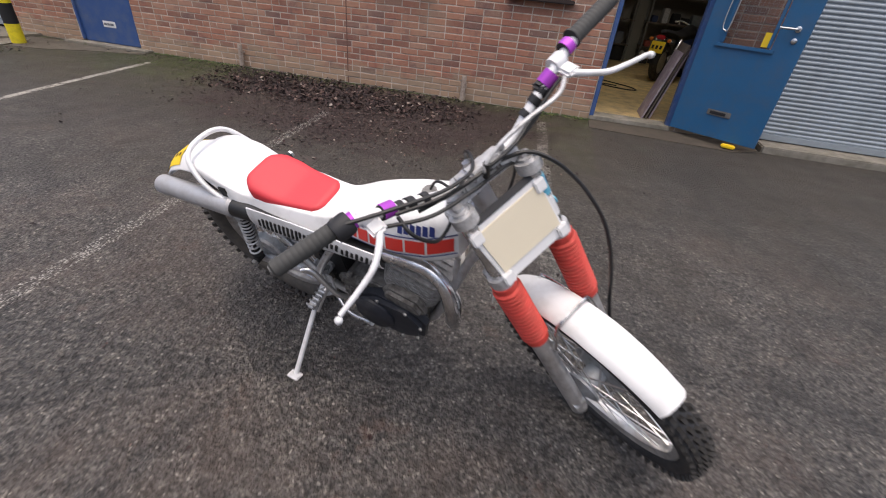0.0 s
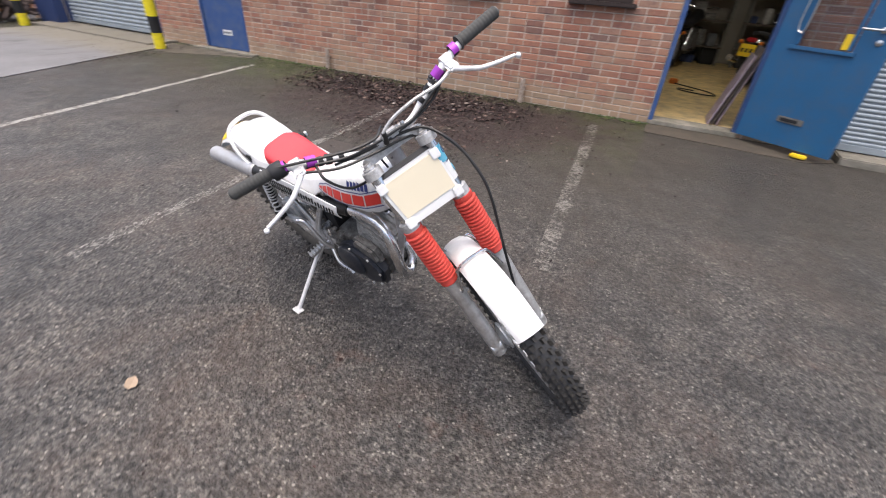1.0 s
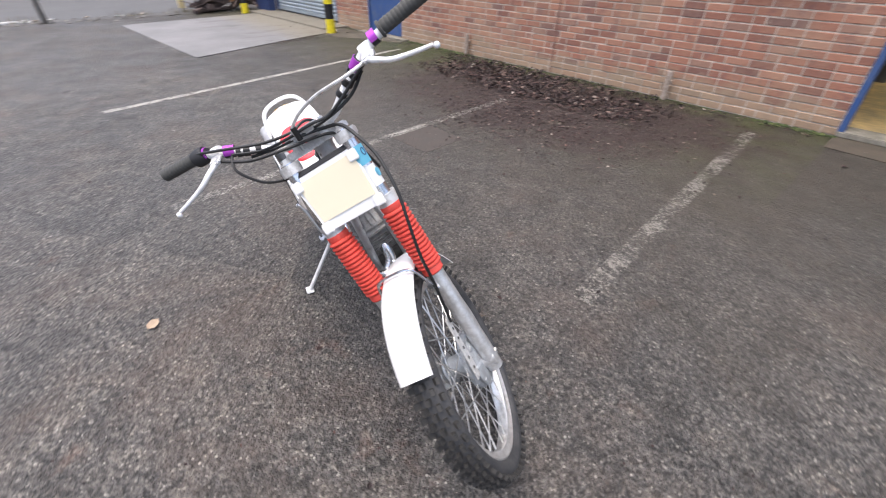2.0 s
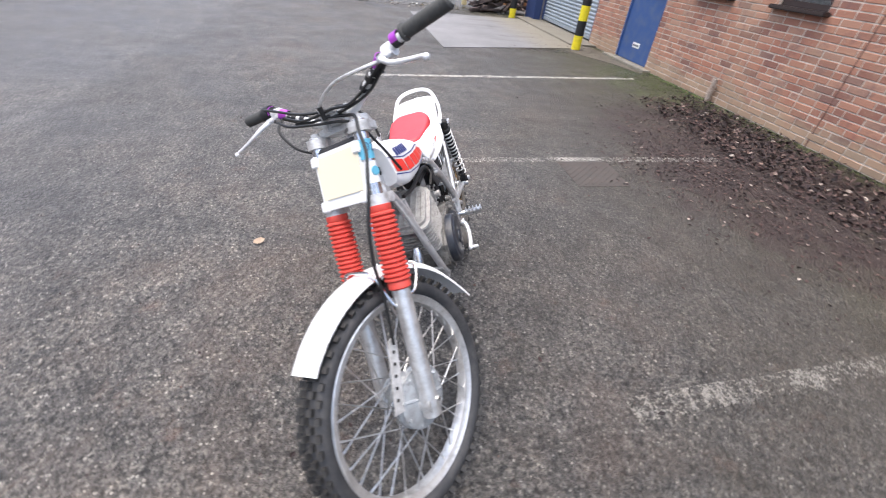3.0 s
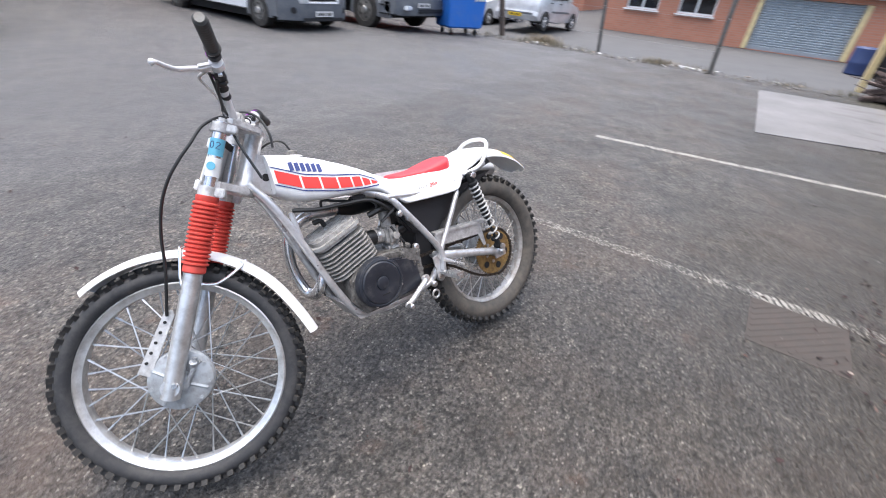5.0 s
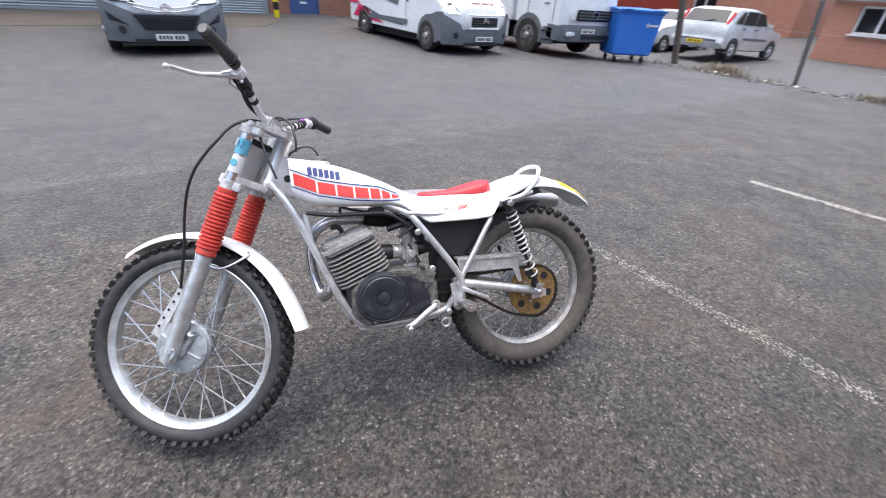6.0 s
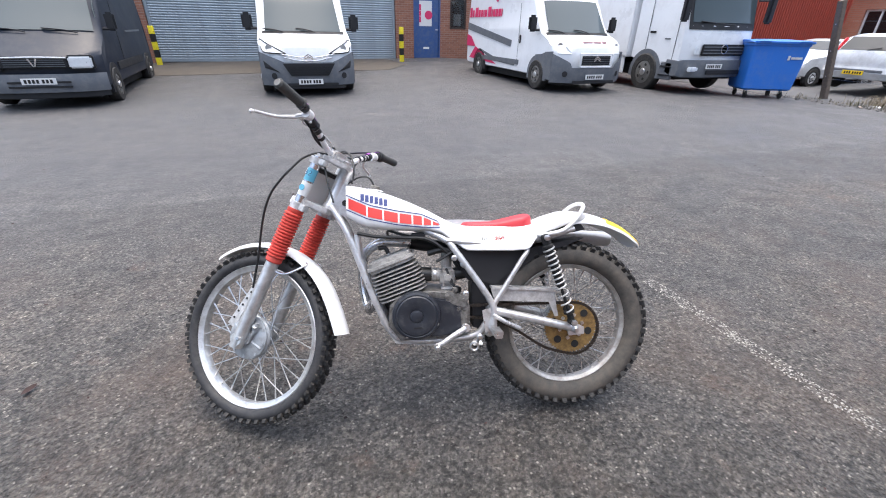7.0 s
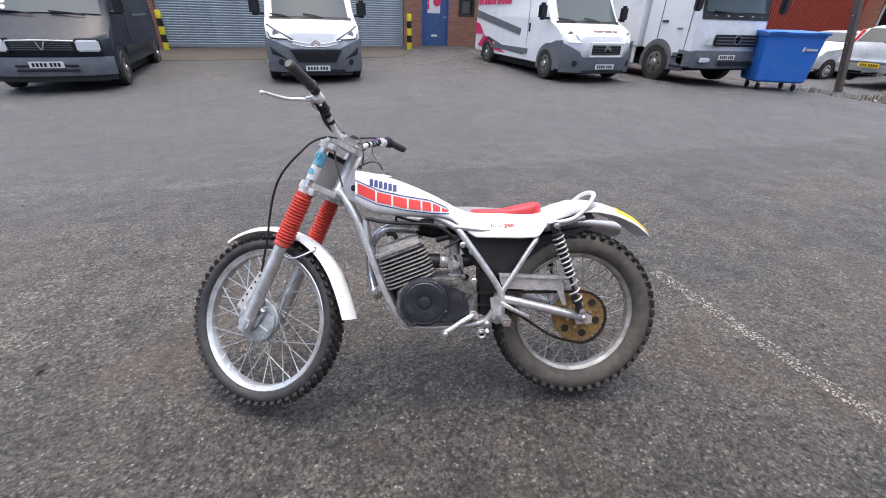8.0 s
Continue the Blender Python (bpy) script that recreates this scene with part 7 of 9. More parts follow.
    if facelift:
        for zz, yy in ((0.8, 0.56), (0.735, 0.5)):
            part("grille_bar", tubem([front(-yy, zz + 0.06, 0.05), front(-0.2, zz, 0.06), front(0.0, zz, 0.06), front(0.2, zz, 0.06), front(yy, zz + 0.06, 0.05)], 0.014, 8, 4), CHROME, van, "bright chrome grille bar")
        part("lower_lip", boxm((0.03, 0, 0.185), (0.05, 1.5, 0.05), 0.015), BLACK_PLASTIC, van)
    for k in (0.0, 0.04):
        part("badge", slabm([(-0.09, -0.03), (0, 0.03), (0.09, -0.03), (0.09, -0.005), (0, 0.055), (-0.09, -0.005)], 0.015, (0.07, 0, 0.78 + k if facelift else 0.72 + k), (0, 1, 0), (0, 0, 1)), CHROME, van, "bright chevron badge")
    for s in (1, -1):
        lz = 0.9 if facelift else 0.86
        pts = [front(s * y, z, 0.03) for y, z in (((0.46, lz - 0.03), (0.8, lz - 0.02), (0.93, lz + 0.02), (0.965, lz + 0.24), (0.82, lz + 0.16)) if facelift else ((0.6, lz), (0.88, lz), (0.965, lz + 0.3), (0.9, lz + 0.36), (0.7, lz + 0.15)))]
        hl = bmesh.new()
        c = sum(pts, Vector()) / len(pts)
        vs = [hl.verts.new(p) for p in pts]
        cv = hl.verts.new(c + Vector((0.05, 0, 0)))
        for i in range(len(vs)):
            hl.faces.new((vs[i], vs[(i + 1) % len(vs)], cv))
        bk = [hl.verts.new(p - Vector((0.1, 0, 0))) for p in pts]
        for i in range(len(vs)):
            hl.faces.new((vs[(i + 1) % len(vs)], vs[i], bk[i], bk[(i + 1) % len(vs)]))
        part("headlight", hl, LAMP_GLASS, van, "large clear headlight")
        if facelift:
            part("headlight_trim", tubem([p + Vector((0.012, 0, 0)) for p in pts] + [pts[0] + Vector((0.012, 0, 0))], 0.012, 6), BLACK_PLASTIC, van)
        part("headlight_bulb", spinm([(0.07, 0), (0.05, -0.01), (0.02, -0.02)], c + Vector((0.058, 0, 0.0)), (1, 0.3 * s, 0), 14), STEEL, van)
        # black slab on the bumper stands for the dark of the fog recess
        if facelift:
            pts = [bump_face(s * u, v) + Vector((0.012, 0, 0)) for u, v in ((0.62, 0.5), (0.9, 0.58), (0.92, 0.72), (0.8, 0.62))]
            patch_on(van, "fog_recess", BLACK_PLASTIC, pts, 0.02)
        part("fog_lamp", spinm([(0.065, 0), (0.05, -0.012)], bump_face(0.74 * s, 0.42) + Vector((0.008, 0, 0)), (1, 0.5 * s, 0), 16), BLACK_PLASTIC, van)
        mir = boxm((-1.05, 1.18 * s, 1.48), (0.12, 0.22, 0.36), 0.05)
        tube(mir, [(-1.05, 0.9 * s, 1.34), (-1.05, 1.12 * s, 1.34)], 0.03, 8)
        part("door_mirror", mir, BLACK_PLASTIC, van, "black door mirror")
        side = lambda x, z: Vector((x, s * (1.0 * (1 - 0.055 * max(0, z - 1.1)) + 0.006), z))
        part("side_window", slabm([(-1.0, 1.3), (-1.85, 1.3), (-1.85, 1.98), (-1.55, 2.0), (-1.25, 1.72)], 0.012, (0, s * 0.985, 0), (1, 0, -0.0), (0, -0.045 * s, 1)), WINDSCREEN, van, "cab side window")
        part("rubbing_strip", boxm((-3.1, s * 1.008, 0.56), (2.4, 0.03, 0.12), 0.008), BUMPER_GREY, van)
        part("door_line", boxm((-2.0, s * 1.001, 1.2), (0.012, 0.006, 1.5)), BUMPER_GREY, van)
        part("door_handle", boxm((-1.9, s * 1.012, 1.12), (0.05, 0.03, 0.2), 0.008), BLACK_PLASTIC, van)
        for x in (-0.95, -4.4):
            wheel_arch(van, x, 0.985 * s, 0.44, s, 0.06, BUMPER_GREY if x > -2 else BLACK_PLASTIC)
            road_wheel(van, x, 0.93 * s, 0.345, 0.22, s)
    number_plate(van, 0.066, 0.31 if facelift else 0.36)
    # black box added below the floor to deepen the shade under the van
    part("underbody_shade_box", boxm((-2.8, 0, 0.24), (4.9, 1.7, 0.16)), BLACK_PAINT, van)
    part("lower_intake", boxm((0.04, 0, 0.245), (0.03, 1.2, 0.07), 0.01), BLACK_PLASTIC, van)
    return van


def at_yard(x, y, turn):
    return pose(x, y, rise(x, y - 0.9), 0, 0, turn)


tall_van("panel_van", at_yard(0.49, -8.95, 90.5), "white panel van with grey bumper, parked facing the yard", True)
lettered = tall_van("panel_van", at_yard(-6.02, -7.72, 91.8), "white panel van with red and grey graphics on its side", False)
S = -1  # the lettered side
def on_van(x, z):
    return Vector((x, S * (1.0 * (1 - 0.055 * max(0, z - 1.1)) + 0.012), z))
def decal(name, material, pts):
    patch_on(lettered, name, material, [on_van(x, z) for x, z in pts], 0.006)
decal("grey_flash", BUMPER_GREY, [(-5.42, 1.52), (-5.4, 1.32), (-2.4, 0.92), (-2.35, 1.08)])
decal("red_flash", PINK, [(-5.43, 1.18), (-5.43, 0.84), (-4.75, 0.84), (-5.1, 1.12)])
decal("red_flash", PINK, [(-4.75, 0.84), (-5.2, 0.5), (-3.2, 0.42), (-3.9, 0.6)])
decal("grey_flash", BUMPER_GREY, [(-4.4, 0.8), (-3.6, 0.52), (-2.1, 0.46), (-2.1, 0.62), (-3.4, 0.62)])
decal("red_arrow", PINK, [(-4.3, 2.4), (-3.45, 2.02), (-2.95, 2.4)])
x = -5.35
for k, w in enumerate((0.16, 0.13, 0.0, 0.2, 0.14, 0.14, 0.05, 0.15, 0.0, 0.2, 0.05, 0.14, 0.14, 0.14, 0.05)):
    if w:
        z = 1.66 + 0.0 * k
        decal("name_bar", PINK, [(x, z), (x + w, z), (x + w, z + (0.26 if k in (0, 3, 9) else 0.19)), (x, z + (0.26 if k in (0, 3, 9) else 0.19))])
    x += w + 0.04
bars(lettered, "name_bar", PINK_FAINT, (-0.26, 0.44, 1.085), (0, -1, 0), (-0.92, 0, 0.36), (0.1, 0.2, 0.25), 0.05, 1.0, 0.06)


def curve_sill():
    """The dark valance below the older van's bumper."""
    bm = bmesh.new()
    g = [[bm.verts.new((0.03 - 0.26 * abs(u) ** 3, u * 0.97, z)) for z in (0.2, 0.31)] for u in steps(-1, 1, 16)]
    for a, b in zip(g, g[1:]):
        bm.faces.new((a[0], b[0], b[1], a[1]))
    return bm


def old_van():
    van = thing("panel_van", at_yard(5.3, -8.7, 94.0), "dusty dark grey older panel van with chrome grille mark", "van", "parked vans")
    prof = [(-0.12, 0.34), (-0.06, 0.5), (-0.05, 0.72), (-0.08, 0.9), (-0.2, 1.0), (-0.72, 1.28), (-1.0, 1.62), (-1.28, 1.98), (-1.42, 2.12), (-1.7, 2.24), (-5.1, 2.26), (-5.2, 2.16), (-5.24, 1.2), (-5.24, 0.45), (-5.18, 0.36), (-3.0, 0.34)]
    part("body", body_shell(prof, 0.98, 0.24, -1.5, 0.06, 1.1, 0.05), VAN_DARK, van)
    tab = sorted((z, x) for x, z in prof[:10])

    def front(y, z, lift=0.0):
        s = abs(y) / 0.98
        xs = lerp_table(tab, z)[0]
        w = max(0.0, 1 + xs / 1.5)
        return Vector((xs - 0.24 * s ** 3 * w + lift, y, z - 0.05 * s ** 4 * max(0.0, min(1.0, (z - 1.1) / 0.5))))
    curve_panel(van, "windscreen", WINDSCREEN, lambda u, v: front(u * (0.88 - 0.1 * (v - 1.3)), v, 0.018), steps(-0.97, 0.97, 14), steps(1.34, 2.02, 8), "wide windscreen")
    for k in (0.6, -0.2):
        part("wiper", tubem([front(k, 1.3, 0.04), front(k - 0.2, 1.34, 0.05), front(k - 0.55, 1.37, 0.045)], 0.012, 6), BLACK_PLASTIC, van)
    part("paper", boxm(front(0.3, 1.42, -0.15), (0.2, 0.4, 0.01), 0, Matrix.Rotation(radians(-30), 4, "Y")), PAPER, van)
    for k in range(3):
        part("tax_disc", spinm([(0.045, 0), (0.045, 0.003)], front(-0.66, 1.42 + 0.1 * k, 0.025), (0.8, 0, 0.5), 14), PAPER, van)
    part("grille", boxm((0.0, 0, 0.8), (0.05, 1.0, 0.17), 0.02), BLACK_PLASTIC, van, "black grille")
    for k in range(4):
        part("grille_slat", boxm((0.03, 0, 0.745 + 0.036 * k), (0.012, 0.9, 0.01), 0.002), BUMPER_GREY, van)
    part("grille_trim", tubem([(0.03, -0.5, 0.89), (0.045, 0, 0.9), (0.03, 0.5, 0.89)], 0.014, 8), STEEL, van)
    for s in (1, -1):
        part("badge", slabm([(0, -0.075), (0.02, -0.075), (0.075, 0.06), (0.045, 0.06)], 0.02, (0.055, 0, 0.82), (0, s, 0), (0, 0, 1)), CHROME, van, "bright badge")
        hl = boxm((-0.06, 0.68 * s, 0.81), (0.16, 0.36, 0.2), 0.025, Matrix.Rotation(radians(10 * s), 4, "Z"))
        part("headlight", hl, LAMP_GLASS, van, "square headlight")
        part("headlight_surround", boxm((-0.085, 0.68 * s, 0.81), (0.15, 0.41, 0.25), 0.025, Matrix.Rotation(radians(10 * s), 4, "Z")), BLACK_PLASTIC, van)
        for q in (-0.06, 0.05):
            part("reflector", spinm([(0.06, 0.0), (0.04, -0.012), (0.01, -0.018)], (0.024 - 0.1 * abs(0.68 + q - 0.6), (0.68 + q) * s, 0.81), (1, 0.15 * s, 0), 14), CHROME, van)
        mir = boxm((-1.1, 1.12 * s, 1.5), (0.12, 0.18, 0.34), 0.04)
        tube(mir, [(-1.1, 0.88 * s, 1.36), (-1.1, 1.08 * s, 1.36)], 0.025, 8)
        part("door_mirror", mir, BLACK_PLASTIC, van)
        part("side_window", slabm([(-1.0, 1.36), (-1.85, 1.36), (-1.85, 1.98), (-1.35, 1.98), (-1.1, 1.72)], 0.012, (0, s * 0.965, 0), (1, 0, 0), (0, -0.05 * s, 1)), WINDSCREEN, van)
        part("side_moulding", boxm((-2.6, s * 0.985, 0.66), (2.6, 0.03, 0.16), 0.012), BLACK_PLASTIC, van)
        part("sliding_rail", boxm((-3.6, s * 0.98, 1.3), (1.6, 0.03, 0.04), 0.008), BUMPER_GREY, van)
        part("door_line", boxm((-2.0, s * 0.978, 1.3), (0.012, 0.01, 1.5)), BLACK_PLASTIC, van)
        for x in (-0.86, -4.55):
            wheel_arch(van, x, 0.96 * s, 0.42, s, 0.05, BLACK_PLASTIC)
            road_wheel(van, x, 0.9 * s, 0.335, 0.21, s)
    curve_panel(van, "bumper", BUMPER_GREY, lambda u, v: Vector((0.07 - 0.28 * abs(u) ** 3 + 0.02 * math.sin(math.pi * v), u * 1.0, 0.3 + 0.32 * v)), steps(-1, 1, 24), steps(0, 1, 6), "pale grey bumper")
    for z in (0.4, 0.48):
        part("bumper_slot", boxm((0.085, 0, z), (0.02, 0.95, 0.035), 0.006), BLACK_PLASTIC, van)
    number_plate(van, 0.105, 0.5)
    # added black box that darkens the space beneath this van
    part("underbody_shade_box", boxm((-2.6, 0, 0.26), (4.9, 1.62, 0.18)), BLACK_PAINT, van)
    part("bumper_foot", curve_sill(), BLACK_PLASTIC, van)


old_van()


def lorry():
    tr = thing("lorry", at_yard(-9.52, -7.4, 90), "white box lorry with grey bumper beside the blue bin", "lorry")
    cab = [(-0.06, 0.45), (0.0, 0.7), (-0.02, 1.2), (-0.06, 1.6), (-0.12, 1.75), (-0.32, 2.7), (-0.5, 2.85), (-1.9, 2.9), (-1.95, 2.8), (-1.95, 0.8), (-1.8, 0.75), (-0.5, 0.6)]
    part("cab", body_shell(cab, 1.13, 0.16, -0.9, 0.02, 1.5, 0.02), VAN_WHITE, tr, "white lorry cab")
    part("cargo_box", boxm((-4.6, 0, 2.15), (5.2, 2.46, 2.7), 0.03), VAN_WHITE, tr, "plain white cargo box")
    part("skirt", boxm((-4.3, -1.18, 0.75), (4.4, 0.04, 0.75), 0.01), VAN_WHITE, tr)
    tab = [(1.2, -0.02), (1.6, -0.06), (1.75, -0.12), (2.7, -0.32)]

    def front(y, z, lift=0.0):
        xs = lerp_table(tab, z)[0]
        return Vector((xs - 0.16 * (abs(y) / 1.13) ** 3 * max(0.0, 1 + xs / 0.9) + lift, y, z))
    curve_panel(tr, "windscreen_seal", BLACK_PLASTIC, lambda u, v: front(u, v, 0.012), steps(-1.06, 1.06, 14), steps(1.52, 2.6, 6))
    curve_panel(tr, "windscreen", WINDSCREEN, lambda u, v: front(u, v, 0.022), steps(-0.99, 0.99, 14), steps(1.68, 2.5, 6), "upright windscreen")
    part("wiper", tubem([front(0.3, 1.62, 0.05), front(-0.3, 1.66, 0.06), front(-0.8, 1.7, 0.05)], 0.014, 6), BLACK_PLASTIC, tr)
    part("grille", boxm((0.01, 0, 1.07), (0.06, 1.35, 0.26), 0.02), BLACK_PLASTIC, tr, "black slatted grille")
    for k in range(3):
        part("grille_slat", boxm((0.045, 0, 1.0 + 0.07 * k), (0.02, 1.3, 0.025), 0.006), BUMPER_GREY, tr)
    part("badge", spinm([(0.11, 0), (0.11, 0.012), (0.09, 0.012), (0.09, 0.0)], (0.05, 0, 1.09), (1, 0, 0), 24), CHROME, tr, "round bright badge")
    part("bumper", body_shell([(-0.1, 0.42), (0.06, 0.44), (0.1, 0.6), (0.08, 0.84), (-0.5, 0.86), (-0.5, 0.5)], 1.15, 0.2, -0.9, 0, 2, 0), BUMPER_GREY, tr, "grey steel bumper")
    part("bumper_slot", boxm((0.09, 0.1, 0.56), (0.04, 1.1, 0.1), 0.01), BLACK_PLASTIC, tr)
    for s in (1, -1):
        part("headlight", boxm((0.02, 0.82 * s, 0.63), (0.12, 0.34, 0.11), 0.02, Matrix.Rotation(radians(-14 * s), 4, "Z")), LAMP_GLASS, tr, "clear headlight")
        part("marker_lamp", boxm((-0.0, 0.8 * s, 1.05), (0.05, 0.16, 0.2), 0.02), LAMP_GLASS, tr)
        part("step", boxm((-0.55, 1.1 * s, 0.55), (0.4, 0.1, 0.42), 0.02), BUMPER_GREY, tr)
        for z in (0.45, 0.66):
            part("step_tread", boxm((-0.55, 1.15 * s, z), (0.36, 0.06, 0.03), 0.006), BLACK_PLASTIC, tr)
        part("side_window", slabm([(-0.38, 1.72), (-1.3, 1.72), (-1.3, 2.5), (-0.5, 2.5)], 0.012, (0, s * 1.13, 0), (1, 0, 0), (0, -0.02 * s, 1)), WINDSCREEN, tr)
        mir = boxm((-0.1, 1.35 * s, 2.05), (0.14, 0.2, 0.75), 0.04)
        tube(mir, [(-0.3, 1.1 * s, 2.2), (-0.1, 1.3 * s, 2.2)], 0.025, 8)
        part("door_mirror", mir, BLACK_PLASTIC, tr, "tall black mirror")
        wheel_arch(tr, -1.3, 1.1 * s, 0.58, s, 0.1, BUMPER_GREY)
        for x in (-1.3, -5.6):
            road_wheel(tr, x, 1.05 * s, 0.47, 0.26, s)
        part("door_line", boxm((-0.42, 1.131 * s, 1.5), (0.012, 0.012, 1.6)), BUMPER_GREY, tr)
        part("door_line", boxm((-1.42, 1.131 * s, 1.7), (0.012, 0.012, 1.6)), BUMPER_GREY, tr)
        part("door_handle", boxm((-1.25, 1.138 * s, 1.45), (0.2, 0.03, 0.05), 0.008), BLACK_PLASTIC, tr)
        part("cab_flash", boxm((-0.7, 1.135 * s, 1.3), (0.18, 0.012, 0.03)), BUMPER_GREY, tr)
        part("chassis_rail", boxm((-4.4, 0.4 * s, 0.7), (5.4, 0.1, 0.24)), BLACK_PLASTIC, tr)
    number_plate(tr, 0.11, 0.7, y=-0.25)
    # black filler box added so the ground under the lorry falls dark
    part("underbody_shade_box", boxm((-3.6, 0, 0.5), (6.4, 1.9, 0.3)), BLACK_PAINT, tr)


lorry()


def hatchback(m, label):
    car = thing("hatchback_car", m, label, "car", "silver cars")
    prof = [(-0.02, 0.3), (0.0, 0.5), (-0.06, 0.68), (-0.2, 0.78), (-0.95, 0.94), (-1.25, 1.08), (-1.75, 1.36), (-2.2, 1.43), (-3.1, 1.41), (-3.45, 1.32), (-3.72, 0.98), (-3.78, 0.72), (-3.8, 0.4), (-3.72, 0.28), (-2.0, 0.24)]
    part("body", body_shell(prof, 0.82, 0.18, -1.2, 0.26, 0.92, 0.03), SILVER_CAR, car)
    tab = [(0.98, -3.72), (1.32, -3.45), (1.41, -3.1)]

    def tail(y, z, lift=0.0):
        return Vector((lerp_table(tab, z)[0] - lift, y, z - 0.03 * (abs(y) / 0.8) ** 4))
    curve_panel(car, "rear_window", CAR_GLASS, lambda u, v: tail(u * (0.7 - 0.2 * (v - 1.0)), v, 0.012), steps(-0.95, 0.95, 8), steps(0.99, 1.32, 4), "dark rear window")
    curve_panel(car, "windscreen", CAR_GLASS, lambda u, v: Vector((-1.25 - 1.25 * (v - 1.08) * 1.43 + 0.02, u * (0.72 - 0.25 * (v - 1.08)), v)), steps(-0.95, 0.95, 8), steps(1.1, 1.35, 4))
    part("rear_bumper", body_shell([(-3.66, 0.28), (-3.66, 0.56), (-3.86, 0.58), (-3.9, 0.45), (-3.84, 0.3)], 0.83, 0.0, -9, 0, 2, 0), SILVER_CAR, car, "silver bumper")
    part("bumper_strip", boxm((-3.9, 0, 0.5), (0.03, 1.3, 0.06), 0.01), BUMPER_GREY, car)
    part("wiper", tubem([tail(0.0, 0.99, 0.03), tail(-0.3, 1.06, 0.035)], 0.01, 6), BLACK_PLASTIC, car)
    for s in (1, -1):
        part("tail_lamp", boxm((-3.6, 0.715 * s, 1.1), (0.12, 0.09, 0.42), 0.03, Matrix.Rotation(radians(36), 4, "Y")), LAMP_RED, car, "red tail lamp")
        part("side_window", slabm([(-1.45, 1.0), (-2.18, 0.98), (-2.18, 1.33), (-1.8, 1.29)], 0.012, (0, s * 0.822, 0), (1, 0, 0), (0, -0.02 * s, 1)), CAR_GLASS, car)
        part("side_window", slabm([(-2.26, 0.98), (-2.95, 0.98), (-2.9, 1.32), (-2.26, 1.33)], 0.012, (0, s * 0.822, 0), (1, 0, 0), (0, -0.02 * s, 1)), CAR_GLASS, car)
        part("side_window", slabm([(-3.03, 0.99), (-3.4, 1.0), (-3.15, 1.3), (-3.0, 1.31)], 0.012, (0, s * 0.822, 0), (1, 0, 0), (0, -0.02 * s, 1)), CAR_GLASS, car)
        part("rubbing_strip", boxm((-1.95, s * 0.825, 0.6), (1.5, 0.02, 0.06), 0.006), BUMPER_GREY, car)
        for x in (-1.95, -2.7):
            part("door_handle", boxm((x - 0.15, s * 0.83, 0.86), (0.14, 0.02, 0.04), 0.008), BLACK_PLASTIC, car)
        part("door_mirror", boxm((-1.45, 0.9 * s, 1.0), (0.1, 0.14, 0.12), 0.03), SILVER_CAR, car)
        for x in (-0.72, -3.2):
            wheel_arch(car, x, 0.805 * s, 0.34, s, 0.05, BLACK_PLASTIC)
            road_wheel(car, x, 0.76 * s, 0.285, 0.17, s, TRIM)
    number_plate(car, -3.915, 0.44, 0.5, 0.1, True)
    return car


hatchback(pose(-17.3, -6.55, 0.07, 0, 1.5, 179.3), "silver hatchback parked beyond the fence posts")
hatchback(pose(-13.8, -9.1, 0.02, 0, -1.5, -1), "pale silver car parked behind the blue bin")


